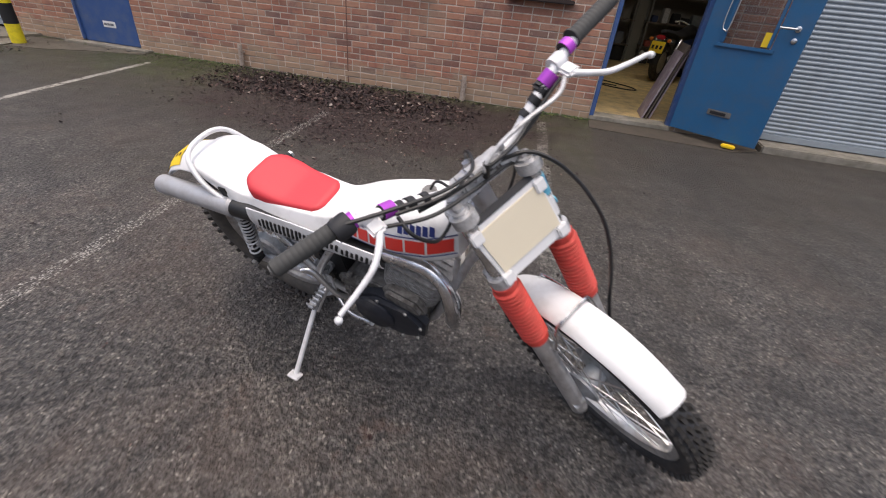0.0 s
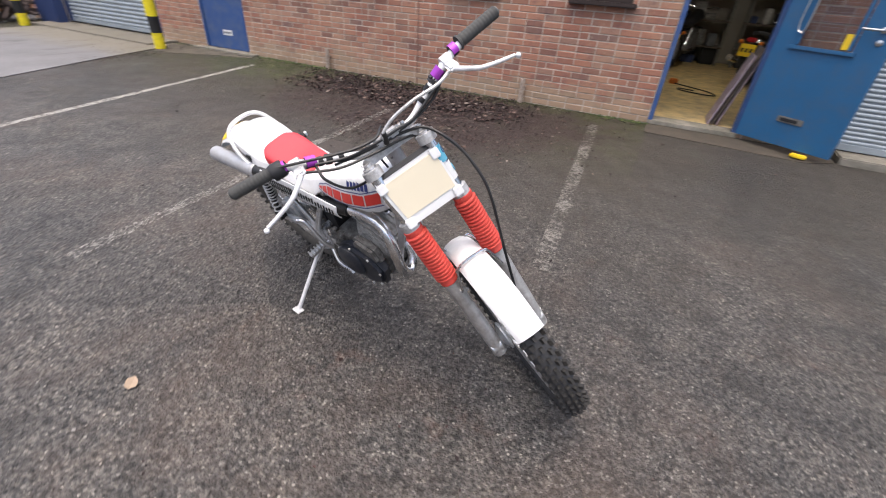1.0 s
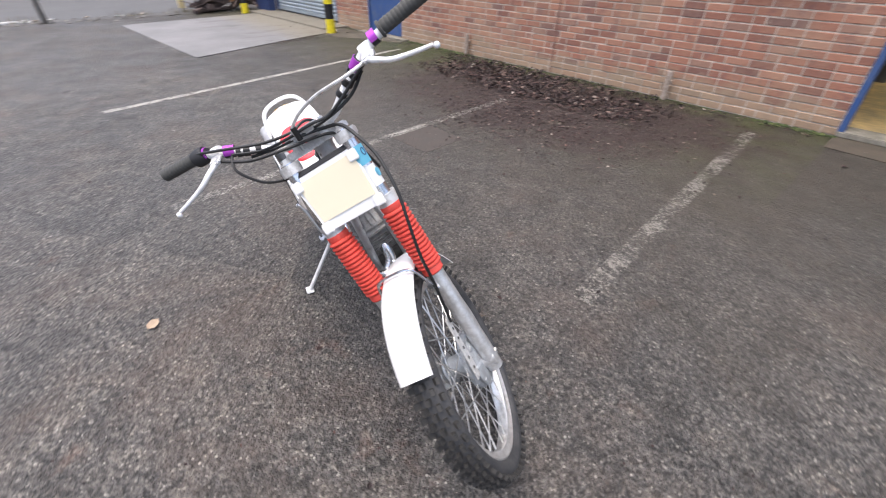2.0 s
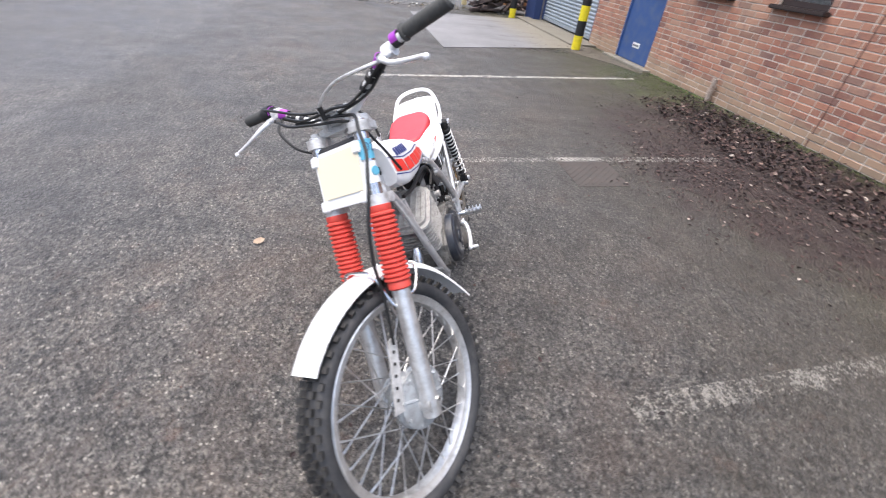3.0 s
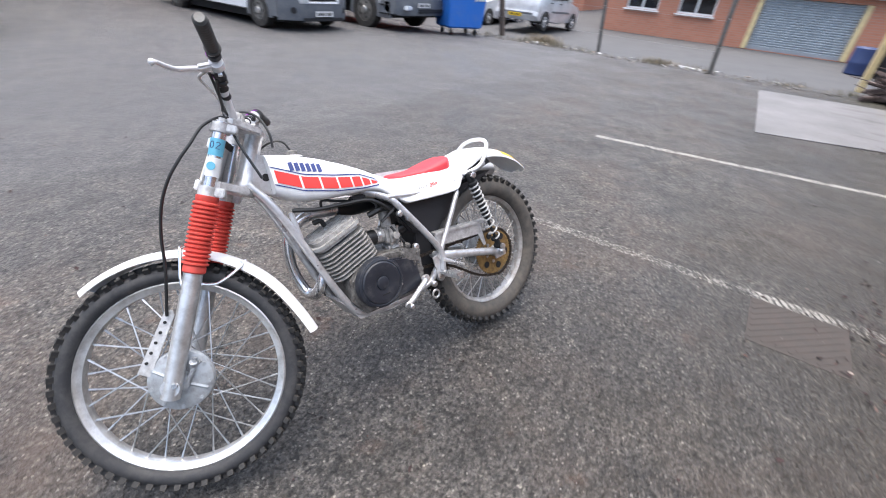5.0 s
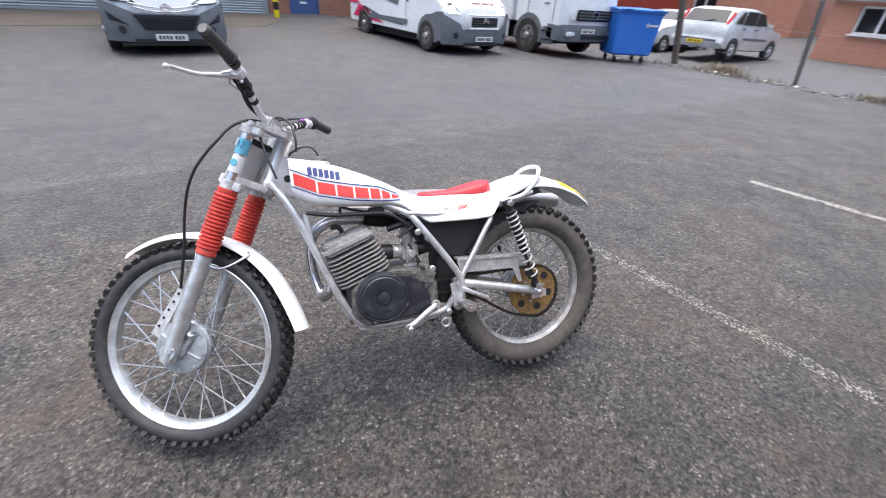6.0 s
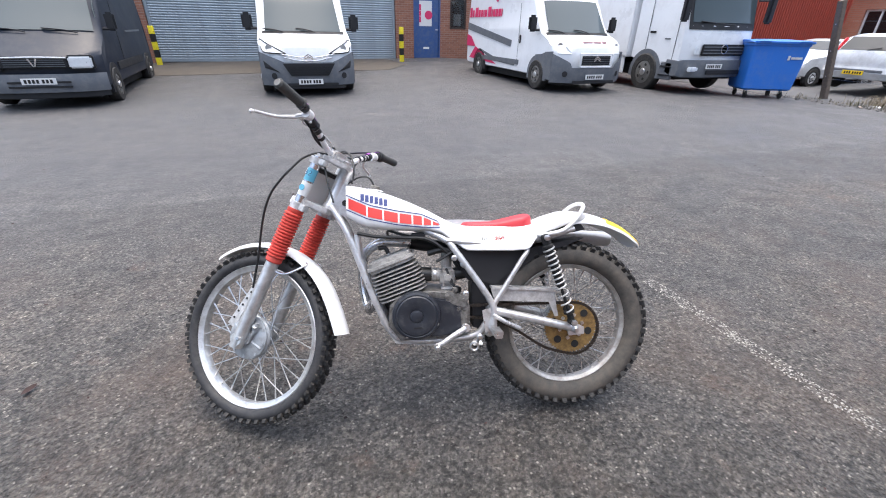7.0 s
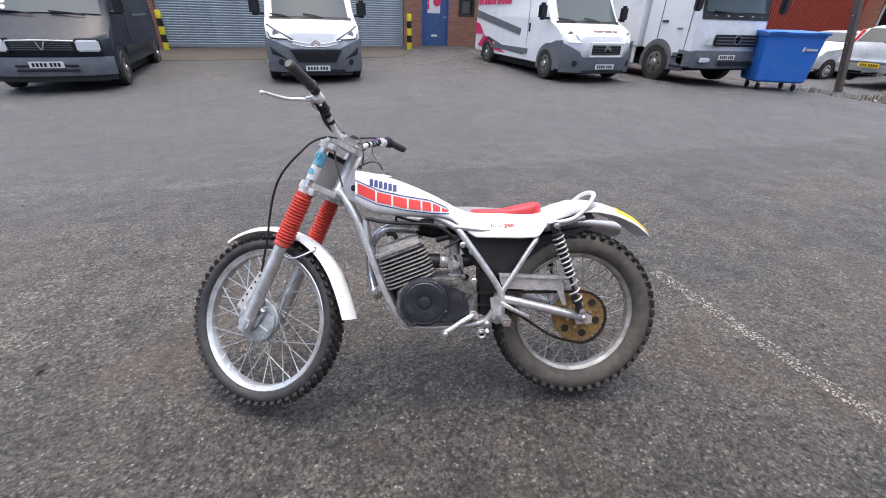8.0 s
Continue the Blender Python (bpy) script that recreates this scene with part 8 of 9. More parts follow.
def wheeled_bin():
    b = thing("wheeled_bin", pose(-10.78, -7.1, 0.0, 0, 0, -26), "large blue plastic wheeled bin with closed lid", "bin")
    body = bmesh.new()
    secs = []
    for z, wx, wy in ((0.2, 0.54, 0.4), (0.24, 0.58, 0.44), (0.66, 0.61, 0.47), (1.22, 0.64, 0.51), (1.24, 0.66, 0.53), (1.29, 0.66, 0.53), (1.295, 0.62, 0.49)):
        ring = []
        for sx, sy in ((1, 1), (-1, 1), (-1, -1), (1, -1)):
            for k in range(4):
                a = math.atan2(sy, sx) - math.pi / 4 + (math.pi / 2) * k / 3
                ring.append(Vector((sx * (wx - 0.06) + 0.06 * math.cos(a), sy * (wy - 0.06) + 0.06 * math.sin(a), z)))
        secs.append(ring)
    loft(body, secs)
    part("body", body, BIN_BLUE, b)
    lid = bmesh.new()
    secs = []
    for i in range(9):
        y = -0.54 + 1.08 * i / 8
        h = 1.31 + 0.06 * math.cos((i - 4) / 4 * 1.4) - 0.015
        secs.append([Vector((-0.68, y, 1.3)), Vector((-0.68, y, h)), Vector((-0.3, y, h + 0.02)), Vector((0.3, y, h + 0.02)), Vector((0.68, y, h)), Vector((0.68, y, 1.3))])
    loft(lid, secs)
    part("lid", lid, BIN_BLUE, b, "domed blue lid")
    part("lid_lip", boxm((0, 0.55, 1.305), (1.36, 0.05, 0.05), 0.012), BIN_BLUE, b)
    for x in (-0.45, 0.45):
        part("handle", tubem([(x - 0.12, 0.55, 1.32), (x - 0.1, 0.6, 1.33), (x + 0.1, 0.6, 1.33), (x + 0.12, 0.55, 1.32)], 0.016, 8), BIN_BLUE, b)
    bars(b, "name_bar", PLATE_WHITE, (-0.2, 0.507, 0.92), (-1, 0, 0), (0, 0.12, 1), (0.05,), 0.1, 0.2, 0.01)
    bars(b, "name_bar", PLATE_WHITE, (-0.28, 0.505, 0.94), (-1, 0, 0), (0, 0.12, 1), (0.08, 0.07, 0.08), 0.05, 0.2, 0.01)
    for x in (-0.42, 0.42):
        for y in (-0.28, 0.28):
            w = part("castor", boxm((x, y, 0.17), (0.06, 0.09, 0.1), 0.01), STEEL, b, "swivel castor")
            part("castor_wheel", spinm([(0.08, -0.02), (0.085, -0.01), (0.085, 0.01), (0.08, 0.02)], (x, y + 0.03, 0.085), (1, 0, 0), 18), RUBBER, w)


wheeled_bin()

# ---- fence posts, far buildings and odds and ends beyond the yard ----
for i, (x, y, h, lean) in enumerate(((-12.2, -6.3, 2.3, 0), (-12.0, -3.02, 2.2, -1), (-11.5, -0.02, 2.1, 1))):
    p = thing("fence_post", pose(x, y, 0.0, (2, 5, 2)[i], (15, 8, 1)[i], 12 * i), "weathered grey fence post at the edge of the yard", "fence post", "fence posts")
    part("post", boxm((0, 0, h / 2 - 0.1), (0.09 if i else 0.15, 0.09 if i else 0.13, h + 0.2), 0.012), TIMBER if i < 1 else GALV, p)
    for z in (0.6, 1.2, 1.8):
        part("staple", boxm((0.048 if i else 0.078, 0, z), (0.012, 0.02, 0.03), 0.003), STEEL, p)
mesh = bmesh.new()
for z in (0.5, 1.15, 1.8):
    tube(mesh, [(-12.12, -6.3, z), (-11.95, -3.02, z - 0.02), (-11.45, -0.02, z)], 0.003, 4, 4)
tagged(put("fence_wire", mesh, STEEL), "thin strained wires between fence posts", "wire", kind="stuff")


def low_building(name, x, y0, y1, eave, label, openings, roof_h):
    """A brick range facing the yard along y, with its roof."""
    b = thing(name, Matrix(), label, "building")
    wl = wall_pieces(y0, y1, eave, [(a, c, z0, z1) for a, c, z0, z1, k in openings], 0.0, 0.3)
    for v in wl.verts:
        v.co = Vector((x - v.co.y, v.co.x, v.co.z))
    part("wall", wl, ORANGE_BRICK, b, "orange-red brick wall", smooth=False)
    part("back_wall", boxm((x - 7.0, (y0 + y1) / 2, eave / 2), (0.2, y1 - y0, eave)), ORANGE_BRICK, b, smooth=False)
    for y in (y0 + 0.1, y1 - 0.1):
        part("end_wall", boxm((x - 3.6, y, eave / 2), (6.6, 0.2, eave)), ORANGE_BRICK, b, smooth=False)
    part("fascia", boxm((x + 0.08, (y0 + y1) / 2, eave + 0.06), (0.08, y1 - y0 + 0.3, 0.12), 0.01), WHITE_FRAME, b, "white fascia board")
    part("roof", slabm([(0.25, 0.0), (-3.5, roof_h), (-7.3, 0.0), (-7.3, 0.08), (-3.5, roof_h + 0.1), (0.25, 0.1)], y1 - y0 + 0.4, (x, (y0 + y1) / 2, eave + 0.05), (1, 0, 0), (0, 0, 1)), ROOF_GREY, b, "grey-brown sheet roof")
    for a, c, z0, z1, k in openings:
        if k == "window":
            w = part("window", boxm((x - 0.14, (a + c) / 2, z0 + 0.03), (0.08, c - a, 0.07), 0.008), WHITE_FRAME, b, "white framed window")
            for q in ((0, a + 0.035), (0, c - 0.035), (0, (a + c) / 2)):
                part("window_bar", boxm((x - 0.14, q[1], (z0 + z1) / 2), (0.076, 0.07, z1 - z0 - 0.01), 0.008), WHITE_FRAME, w)
            part("window_bar", boxm((x - 0.14, (a + c) / 2, z1 - 0.035), (0.08, c - a, 0.07), 0.008), WHITE_FRAME, w)
            part("pane", boxm((x - 0.15, (a + c) / 2, (z0 + z1) / 2), (0.01, c - a - 0.1, z1 - z0 - 0.1)), PANE, w)
            part("window_sill", boxm((x + 0.03, (a + c) / 2, z0 - 0.03), (0.16, c - a + 0.1, 0.05), 0.008), WHITE_FRAME, w)
        else:
            n = int((z1 - z0) / 0.075)
            first = part("shutter", boxm((x - 0.1, (a + c) / 2, z0 + 0.05), (0.05, c - a, 0.1), 0.008), SHUTTER, b, "pale grey roller shutter")
            sl = bmesh.new()
            rows = [[sl.verts.new((x - 0.1 + d, y, h)) for y in (a, c)] for d, h in ((0.0, 0.0), (0.018, 0.018), (0.018, 0.05), (0.0, 0.068), (0.0, 0.075))]
            for p, q in zip(rows, rows[1:]):
                sl.faces.new((p[0], p[1], q[1], q[0]))
            one = None
            for i in range(1, n):
                if one is None:
                    one = o = part("slat", sl, SHUTTER, first)
                else:
                    o = one.copy()
                    scene.collection.objects.link(o)
                o.location = (0, 0, z0 + 0.075 * i)
            for y in (a - 0.08, c + 0.08):
                part("jamb", boxm((x + 0.01, y, (z0 + z1) / 2), (0.06, 0.16, z1 - z0), 0.01), CREAM_PAINT, b)
    return b


low_building("low_brick_range", -19.0, -5.35, 9.0, 2.0, "low orange brick workshop range with white windows",
             [(-4.55, -3.3, 1.06, 1.88, "window"), (-2.6, -1.3, 1.06, 1.88, "window"), (0.1, 2.9, 0.2, 1.85, "shutter")], 1.1)
low_building("brick_office", -23.0, -16.0, -7.8, 3.2, "plain orange brick building further along the lane",
             [(-12.6, -11.4, 1.4, 2.5, "window")], 1.3)
clad = bmesh.new()
for i in range(70):
    x0 = -12.6 - 0.13 * i
    box(clad, (x0, -12.4, 1.9), (0.075, 0.06, 3.8), 0.012)
shed = thing("clad_shed", Matrix(), "rust-red corrugated steel clad shed behind the lorry", "shed")
part("cladding_ribs", clad, CLADDING_RED, shed)
part("cladding", boxm((-17.1, -12.45, 1.9), (9.2, 0.06, 3.8)), CLADDING_RED, shed, smooth=False)
part("roof", boxm((-17.1, -14.9, 3.9), (9.4, 5.2, 0.1), 0.01), ROOF_GREY, shed)
part("back", boxm((-17.1, -17.3, 1.9), (9.2, 0.06, 3.8)), CLADDING_RED, shed, smooth=False)
for x in (-12.53, -21.67):
    part("end", boxm((x, -14.9, 1.9), (0.06, 4.8, 3.8)), CLADDING_RED, shed, smooth=False)

for x, y, w, h, lean in ((-11.75, 3.45, 0.22, 2.4, -3), (-12.6, 3.0, 0.12, 2.3, 4)):
    cp = thing("cream_pillar", pose(x, y, rise(x, y), 2, lean, 8), "cream painted pillar standing behind a heap of timber", "pillar", "cream pillars")
    part("shaft", boxm((0, 0, h / 2), (w, w * 1.1, h), 0.015), CREAM_PAINT, cp)
    part("cap", boxm((0, 0, h + 0.02), (w + 0.05, w * 1.1 + 0.05, 0.05), 0.01), CREAM_PAINT, cp)
cr = thing("wooden_crate", pose(-12.9, 4.75, 0.0, 0, 0, 12), "open slatted crate of orange-brown boards beyond the yard", "crate")
for z in (0.2, 0.44, 0.68, 0.92):
    for a, b, size in ((0.4, 0, (0.02, 1.1, 0.18)), (-0.4, 0, (0.02, 1.1, 0.18)), (0, 0.54, (0.78, 0.02, 0.18)), (0, -0.54, (0.78, 0.02, 0.18))):
        part("slat", boxm((a, b, z), size, 0.004), CRATE_WOOD, cr)
for a in (-0.37, 0.37):
    for b in (-0.5, 0.5):
        part("corner_post", boxm((a, b, 0.52), (0.05, 0.05, 1.04), 0.004), CRATE_WOOD, cr)
wb = thing("blue_drum", pose(-16.2, 3.15, 0.075), "dark blue plastic drum beside a black stack", "drum")
part("drum_body", spinm([(0.24, 0), (0.28, 0.04), (0.29, 0.3), (0.3, 0.33), (0.29, 0.36), (0.28, 0.7), (0.24, 0.74), (0.05, 0.75)], (0, 0, 0), (0, 0, 1), 24), NAVY, wb)
bs = thing("black_bin", pose(-16.2, 3.74, 0.075, 0, 0, 20), "tall black wheeled bin against an orange wall", "bin")
part("bin_body", boxm((0, 0, 0.55), (0.5, 0.55, 1.0), 0.05), BLACK_PLASTIC, bs)
part("bin_lid", boxm((0, 0, 1.08), (0.54, 0.6, 0.08), 0.03), BLACK_PLASTIC, bs)

# ---- workshop contents seen through the doorway ----
mb = thing("stored_motorcycle", pose(2.68, 8.35, 0.03, 0, 4, 58), "dark road motorcycle stored in the workshop, rear outward", "motorcycle", "stored motorcycles")
for x in (0.0, 1.35):
    part("tyre", spinm([(0.2, -0.05), (0.29, -0.06), (0.32, -0.03), (0.32, 0.03), (0.29, 0.06), (0.2, 0.05)], (x, 0, 0.32), (0, 1, 0), 32, True), RUBBER, mb)
    part("wheel_hub", spinm([(0.2, -0.02), (0.2, 0.02), (0.05, 0.05)], (x, 0, 0.32), (0, 1, 0), 20), ALLOY, mb)
part("tail", loft(bmesh.new(), [[Vector((x, w * math.cos(a), z + h * math.sin(a))) for a in [2 * math.pi * k / 12 for k in range(12)]] for x, w, z, h in ((-0.3, 0.05, 0.82, 0.03), (-0.1, 0.12, 0.8, 0.06), (0.3, 0.14, 0.78, 0.07), (0.6, 0.12, 0.8, 0.1), (0.9, 0.15, 0.88, 0.13), (1.15, 0.1, 0.85, 0.08))]), BLACK_PLASTIC, mb)
part("engine_block", boxm((0.65, 0, 0.42), (0.5, 0.34, 0.45), 0.06), GREASE, mb)
part("mudguard", mudguard(bmesh.new(), (0, 0, 0.32), 0.37, 70, 185, 16, 0.09, 0.03), BLACK_PLASTIC, mb)
part("rear_plate", boxm((-0.36, 0, 0.56), (0.012, 0.24, 0.19), 0.004, Matrix.Rotation(radians(12), 4, "Y")), PLATE_YELLOW, mb, "yellow rear plate")
for k in range(3):
    part("plate_bar", boxm((-0.372, -0.07 + 0.07 * k, 0.56), (0.003, 0.04, 0.06), 0, Matrix.Rotation(radians(12), 4, "Y")), BLACK_PAINT, mb, smooth=False)
part("tail_lamp", boxm((-0.33, 0, 0.72), (0.05, 0.16, 0.07), 0.02), LAMP_RED, mb, "red tail lamp")
for s in (1, -1):
    part("silencer", tubem([(0.5, 0.2 * s, 0.3), (0.1, 0.24 * s, 0.36), (-0.3, 0.26 * s, 0.42)], (0.035, 0.05), 14), CHROME, mb)
    part("indicator", spinm([(0.03, 0), (0.03, 0.04), (0.01, 0.05)], (-0.3, 0.16 * s, 0.68), (-1, 0, 0), 12), ORANGE, mb)
    part("bar_end", tubem([(1.1, 0.1 * s, 1.0), (1.05, 0.25 * s, 1.05), (0.98, 0.36 * s, 1.03)], 0.014, 8), CHROME, mb)
    part("shock", tubem([(0.25, 0.15 * s, 0.72), (0.02, 0.15 * s, 0.36)], 0.03, 10), CHROME, mb)


second = copy_thing(mb, pose(1.45, 9.7, 0.03, 0, -3, 75))
tagged(second, "dark motorcycle stored at the back of the workshop", "motorcycle", "stored motorcycles")
third = copy_thing(mb, pose(3.75, 8.9, 0.03, 0, 3, 74))
tagged(third, "dark motorcycle stored deep in the workshop", "motorcycle", "stored motorcycles")
engine_stand = thing("engine_stand", pose(1.15, 8.2, 0.03, 0, 0, 20), "alloy engine on a low wooden stand in the workshop", "engine")
part("stand", boxm((0, 0, 0.2), (0.5, 0.4, 0.4), 0.01), DARK_WOOD, engine_stand)
part("crankcase", boxm((0, 0, 0.53), (0.36, 0.26, 0.25), 0.05), ALLOY, engine_stand)
part("barrel", spinm([(0.09, 0.0), (0.1, 0.01), (0.08, 0.02), (0.1, 0.03), (0.08, 0.04), (0.1, 0.05), (0.08, 0.06), (0.1, 0.07), (0.04, 0.09)], (0.05, 0, 0.65), (0, 0, 1), 18), ALLOY, engine_stand)
for x, y, r, m in ((1.05, 7.75, 0.09, CLADDING_RED), (1.3, 7.55, 0.07, BUMPER_GREY), (1.1, 7.35, 0.06, PLASTIC_PALE)):
    can = thing("oil_can", pose(x, y, 0.03), "small round oil can on the workshop floor", "can", "oil cans")
    part("can_body", spinm([(r, 0.0), (r, 0.2), (r * 0.5, 0.24), (r * 0.2, 0.27)], (0, 0, 0), (0, 0, 1), 18), m, can)
    part("can_cap", spinm([(r * 0.25, 0.0), (r * 0.25, 0.03)], (0, 0, 0.265), (0, 0, 1), 12), BLACK_PLASTIC, can)


# lamp out of view, added to brighten the room behind the doorway
tube_light = thing("ceiling_light", pose(2.4, 7.6, 2.8, 0, 0, 90), "unseen fluorescent tube light added to brighten the workshop", "ceiling light")
part("housing", boxm((0, 0, 0.0), (1.5, 0.1, 0.06), 0.01), WHITE_FRAME, tube_light)
part("tube", tubem([(-0.7, 0, -0.05), (0.7, 0, -0.05)], 0.014, 12), TUBE_GLOW, tube_light)


def shelf_unit(x, y, w, label, seed):
    rng = random.Random(seed)
    sh = thing("shelf_unit", pose(x, y, 0.03), label, "shelves", "workshop shelves")
    for z in (0.35, 0.85, 1.35, 1.85):
        part("shelf", boxm((0, 0, z), (w, 0.45, 0.03), 0.004), TIMBER, sh)
    for a in (-w / 2 + 0.03, w / 2 - 0.03):
        for b in (-0.2, 0.2):
            part("upright", boxm((a, b, 1.0), (0.04, 0.04, 2.0), 0.004), GALV, sh)
    for z in (0.0, 0.365, 0.865, 1.365):
        q = -w / 2 + 0.1
        while q < w / 2 - 0.2:
            bw, bh = rng.uniform(0.1, 0.3), rng.uniform(0.1, 0.36)
            m = rng.choice((BLACK_PLASTIC, GREASE, TIMBER, CLADDING_RED, NAVY, BLACK_PAINT, PLASTIC_PALE, BUMPER_GREY, DARK_WOOD, ALLOY))
            t = tagged(put("stored_box", boxm((x + q + bw / 2, y - 0.02, 0.03 + z + bh / 2 + 0.001), (bw, rng.uniform(0.25, 0.38), bh), 0.012), m), "small workshop box or tin on a shelf", "box", "shelf boxes")
            q += bw + rng.uniform(0.02, 0.12)


shelf_unit(1.5, 10.85, 1.7, "cluttered workshop shelves in the dark", 4)
shelf_unit(3.5, 10.85, 1.8, "cluttered workshop shelves beside a stored motorcycle", 7)
for i, (x, lean, m, w) in enumerate(((2.02, 15, PURPLE_BOARD, 0.82), (2.07, 14, TIMBER, 0.9), (2.12, 13, PURPLE_BOARD, 0.86))):
    tagged(put("leaning_board", boxm((0, 0.2, w / 2), (0.02, 0.4, w), 0.004), m), "dusty board leaning against the workshop's inner wall", "board", "leaning boards").matrix_world = pose(x + 0.02, 5.0 + 0.03 * i, 0.035, 0, lean, 0)
tagged(put("inner_pier", boxm((2.9, 5.65, 1.35), (0.12, 1.3, 2.62)), INTERIOR, smooth=False), "plain partition inside the doorway", "partition", kind="structure")
tagged(put("extension_cable", tubem([(1.6, 7.6, 0.045), (1.85, 7.4, 0.045), (2.1, 7.2, 0.045), (2.2, 6.95, 0.045), (2.0, 6.9, 0.045), (1.7, 7.0, 0.05), (1.68, 7.15, 0.05), (1.9, 7.1, 0.05)], 0.009, 8), CABLE), "black extension cable coiled on the workshop floor", "cable")
tagged(put("orange_socket", boxm((1.58, 7.64, 0.07), (0.14, 0.1, 0.08), 0.015), ORANGE), "orange extension socket on the workshop floor", "socket")

# ---- bricks ----
def brick_mesh(length, name):
    w, h, d, c = length / 2, 0.0318, 0.05, 0.004
    vs = [(-w, d, -h), (w, d, -h), (w, d, h), (-w, d, h), (-w, c, -h), (w, c, -h), (w, c, h), (-w, c, h), (-w + c, 0, -h + c), (w - c, 0, -h + c), (w - c, 0, h - c), (-w + c, 0, h - c)]
    fs = [(8, 9, 10, 11)] + [(4 + k, 4 + (k + 1) % 4, 8 + (k + 1) % 4, 8 + k) for k in range(4)] + [(k, (k + 1) % 4, 4 + (k + 1) % 4, 4 + k) for k in range(4)]
    return vs, fs


rng = random.Random(11)
full_vs, full_fs = brick_mesh(0.215, "brick")
brick_me = bpy.data.meshes.new("brick")
brick_me.from_pydata(full_vs, [], full_fs)
brick_me.materials.append(BRICK)
rest_v, rest_f = [], []
for row in range(int(WALL_TOP / 0.075)):
    z = 0.04 + row * 0.075
    spans = [(WALL_X0, WALL_X1)]
    for x0, x1, z0, z1 in OPENINGS:
        if z0 - 0.045 < z < z1 + 0.03:
            spans = [p for a, b in spans for p in ((a, min(b, x0)), (max(a, x1), b)) if p[1] - p[0] > 0.03]
    for a, b in spans:
        x = WALL_X0 + (0.1125 if row % 2 else 0.0) - 0.225
        while x < b:
            bay = 0.1125 if rng.random() < 0.13 else 0.225
            l, r = max(x, a) + 0.0058, min(x + bay, b) - 0.0058
            if r - l > 0.03:
                y = WALL_Y + rng.uniform(-0.0025, 0.0022)
                if -2.6 < l and r < 1.39 and z < 1.13:
                    o = new("brick", brick_me)
                    o.parent = wall_north
                    o.location = ((l + r) / 2, y, z)
                    o.rotation_euler = (0, rng.uniform(-0.006, 0.006), rng.uniform(-0.006, 0.006))
                    o.scale = ((r - l) / 0.215, 1, rng.uniform(0.97, 1.03))
                else:
                    k, base = (r - l) / 0.215, len(rest_v)
                    rest_v += [(vx * k + (l + r) / 2, vy + y, vz + z) for vx, vy, vz in full_vs]
                    rest_f += [tuple(i + base for i in f) for f in full_fs]
            x += bay
me = bpy.data.meshes.new("brickwork")
me.from_pydata(rest_v, [], rest_f)
me.materials.append(BRICK_REST)
bw = new("brickwork", me)
bw.parent = wall_north
tagged(bw, kind="stuff")

# ---- dead leaves, grit, moss and weeds ----
def scatter(name, items, material, label, category):
    vs, fs = [], []
    for v, f in items:
        b = len(vs)
        vs += v
        fs += [tuple(i + b for i in q) for q in f]
    me = bpy.data.meshes.new(name)
    me.from_pydata(vs, [], fs)
    me.materials.append(material)
    return tagged(new(name, me), label, category, kind="stuff")


def leaf_item(x, y, size, rng, lift=0.0, stand=0.2):
    """A curled leaf with a folded midrib and a ragged, lobed edge; stand tips it off the ground."""
    m = pose(x, y, rise(x, y) + 0.005 + lift, degrees_of(rng.gauss(0, stand)), degrees_of(rng.gauss(0, stand)), rng.uniform(0, 360))
    w, curl, bow = size * rng.uniform(0.28, 0.46), rng.uniform(0.1, 0.75), rng.uniform(-0.12, 0.3)
    lobes = [rng.uniform(0.6, 1.1) for _ in range(6)]
    pts = [(-size / 2, 0, bow * size * 0.5), (-size * 0.22, 0, 0), (size * 0.15, 0, 0), (size / 2, 0, bow * size * 0.5)]
    for k, (q, h) in enumerate(((-0.3, 0.7), (0.0, 1.0), (0.28, 0.7))):
        for side in (1, -1):
            r = w * h * lobes[2 * k + (side > 0)]
            pts.append((size * q, side * r, curl * r + abs(q) * bow * size * 0.4))
    return [tuple(m @ Vector(p)) for p in pts], [(0, 1, 4), (0, 5, 1), (1, 6, 4), (1, 5, 7), (1, 2, 6), (1, 7, 2), (2, 8, 6), (2, 7, 9), (2, 3, 8), (2, 9, 3)]


def degrees_of(a):
    return a * 180 / math.pi


rng = random.Random(5)
pile = []
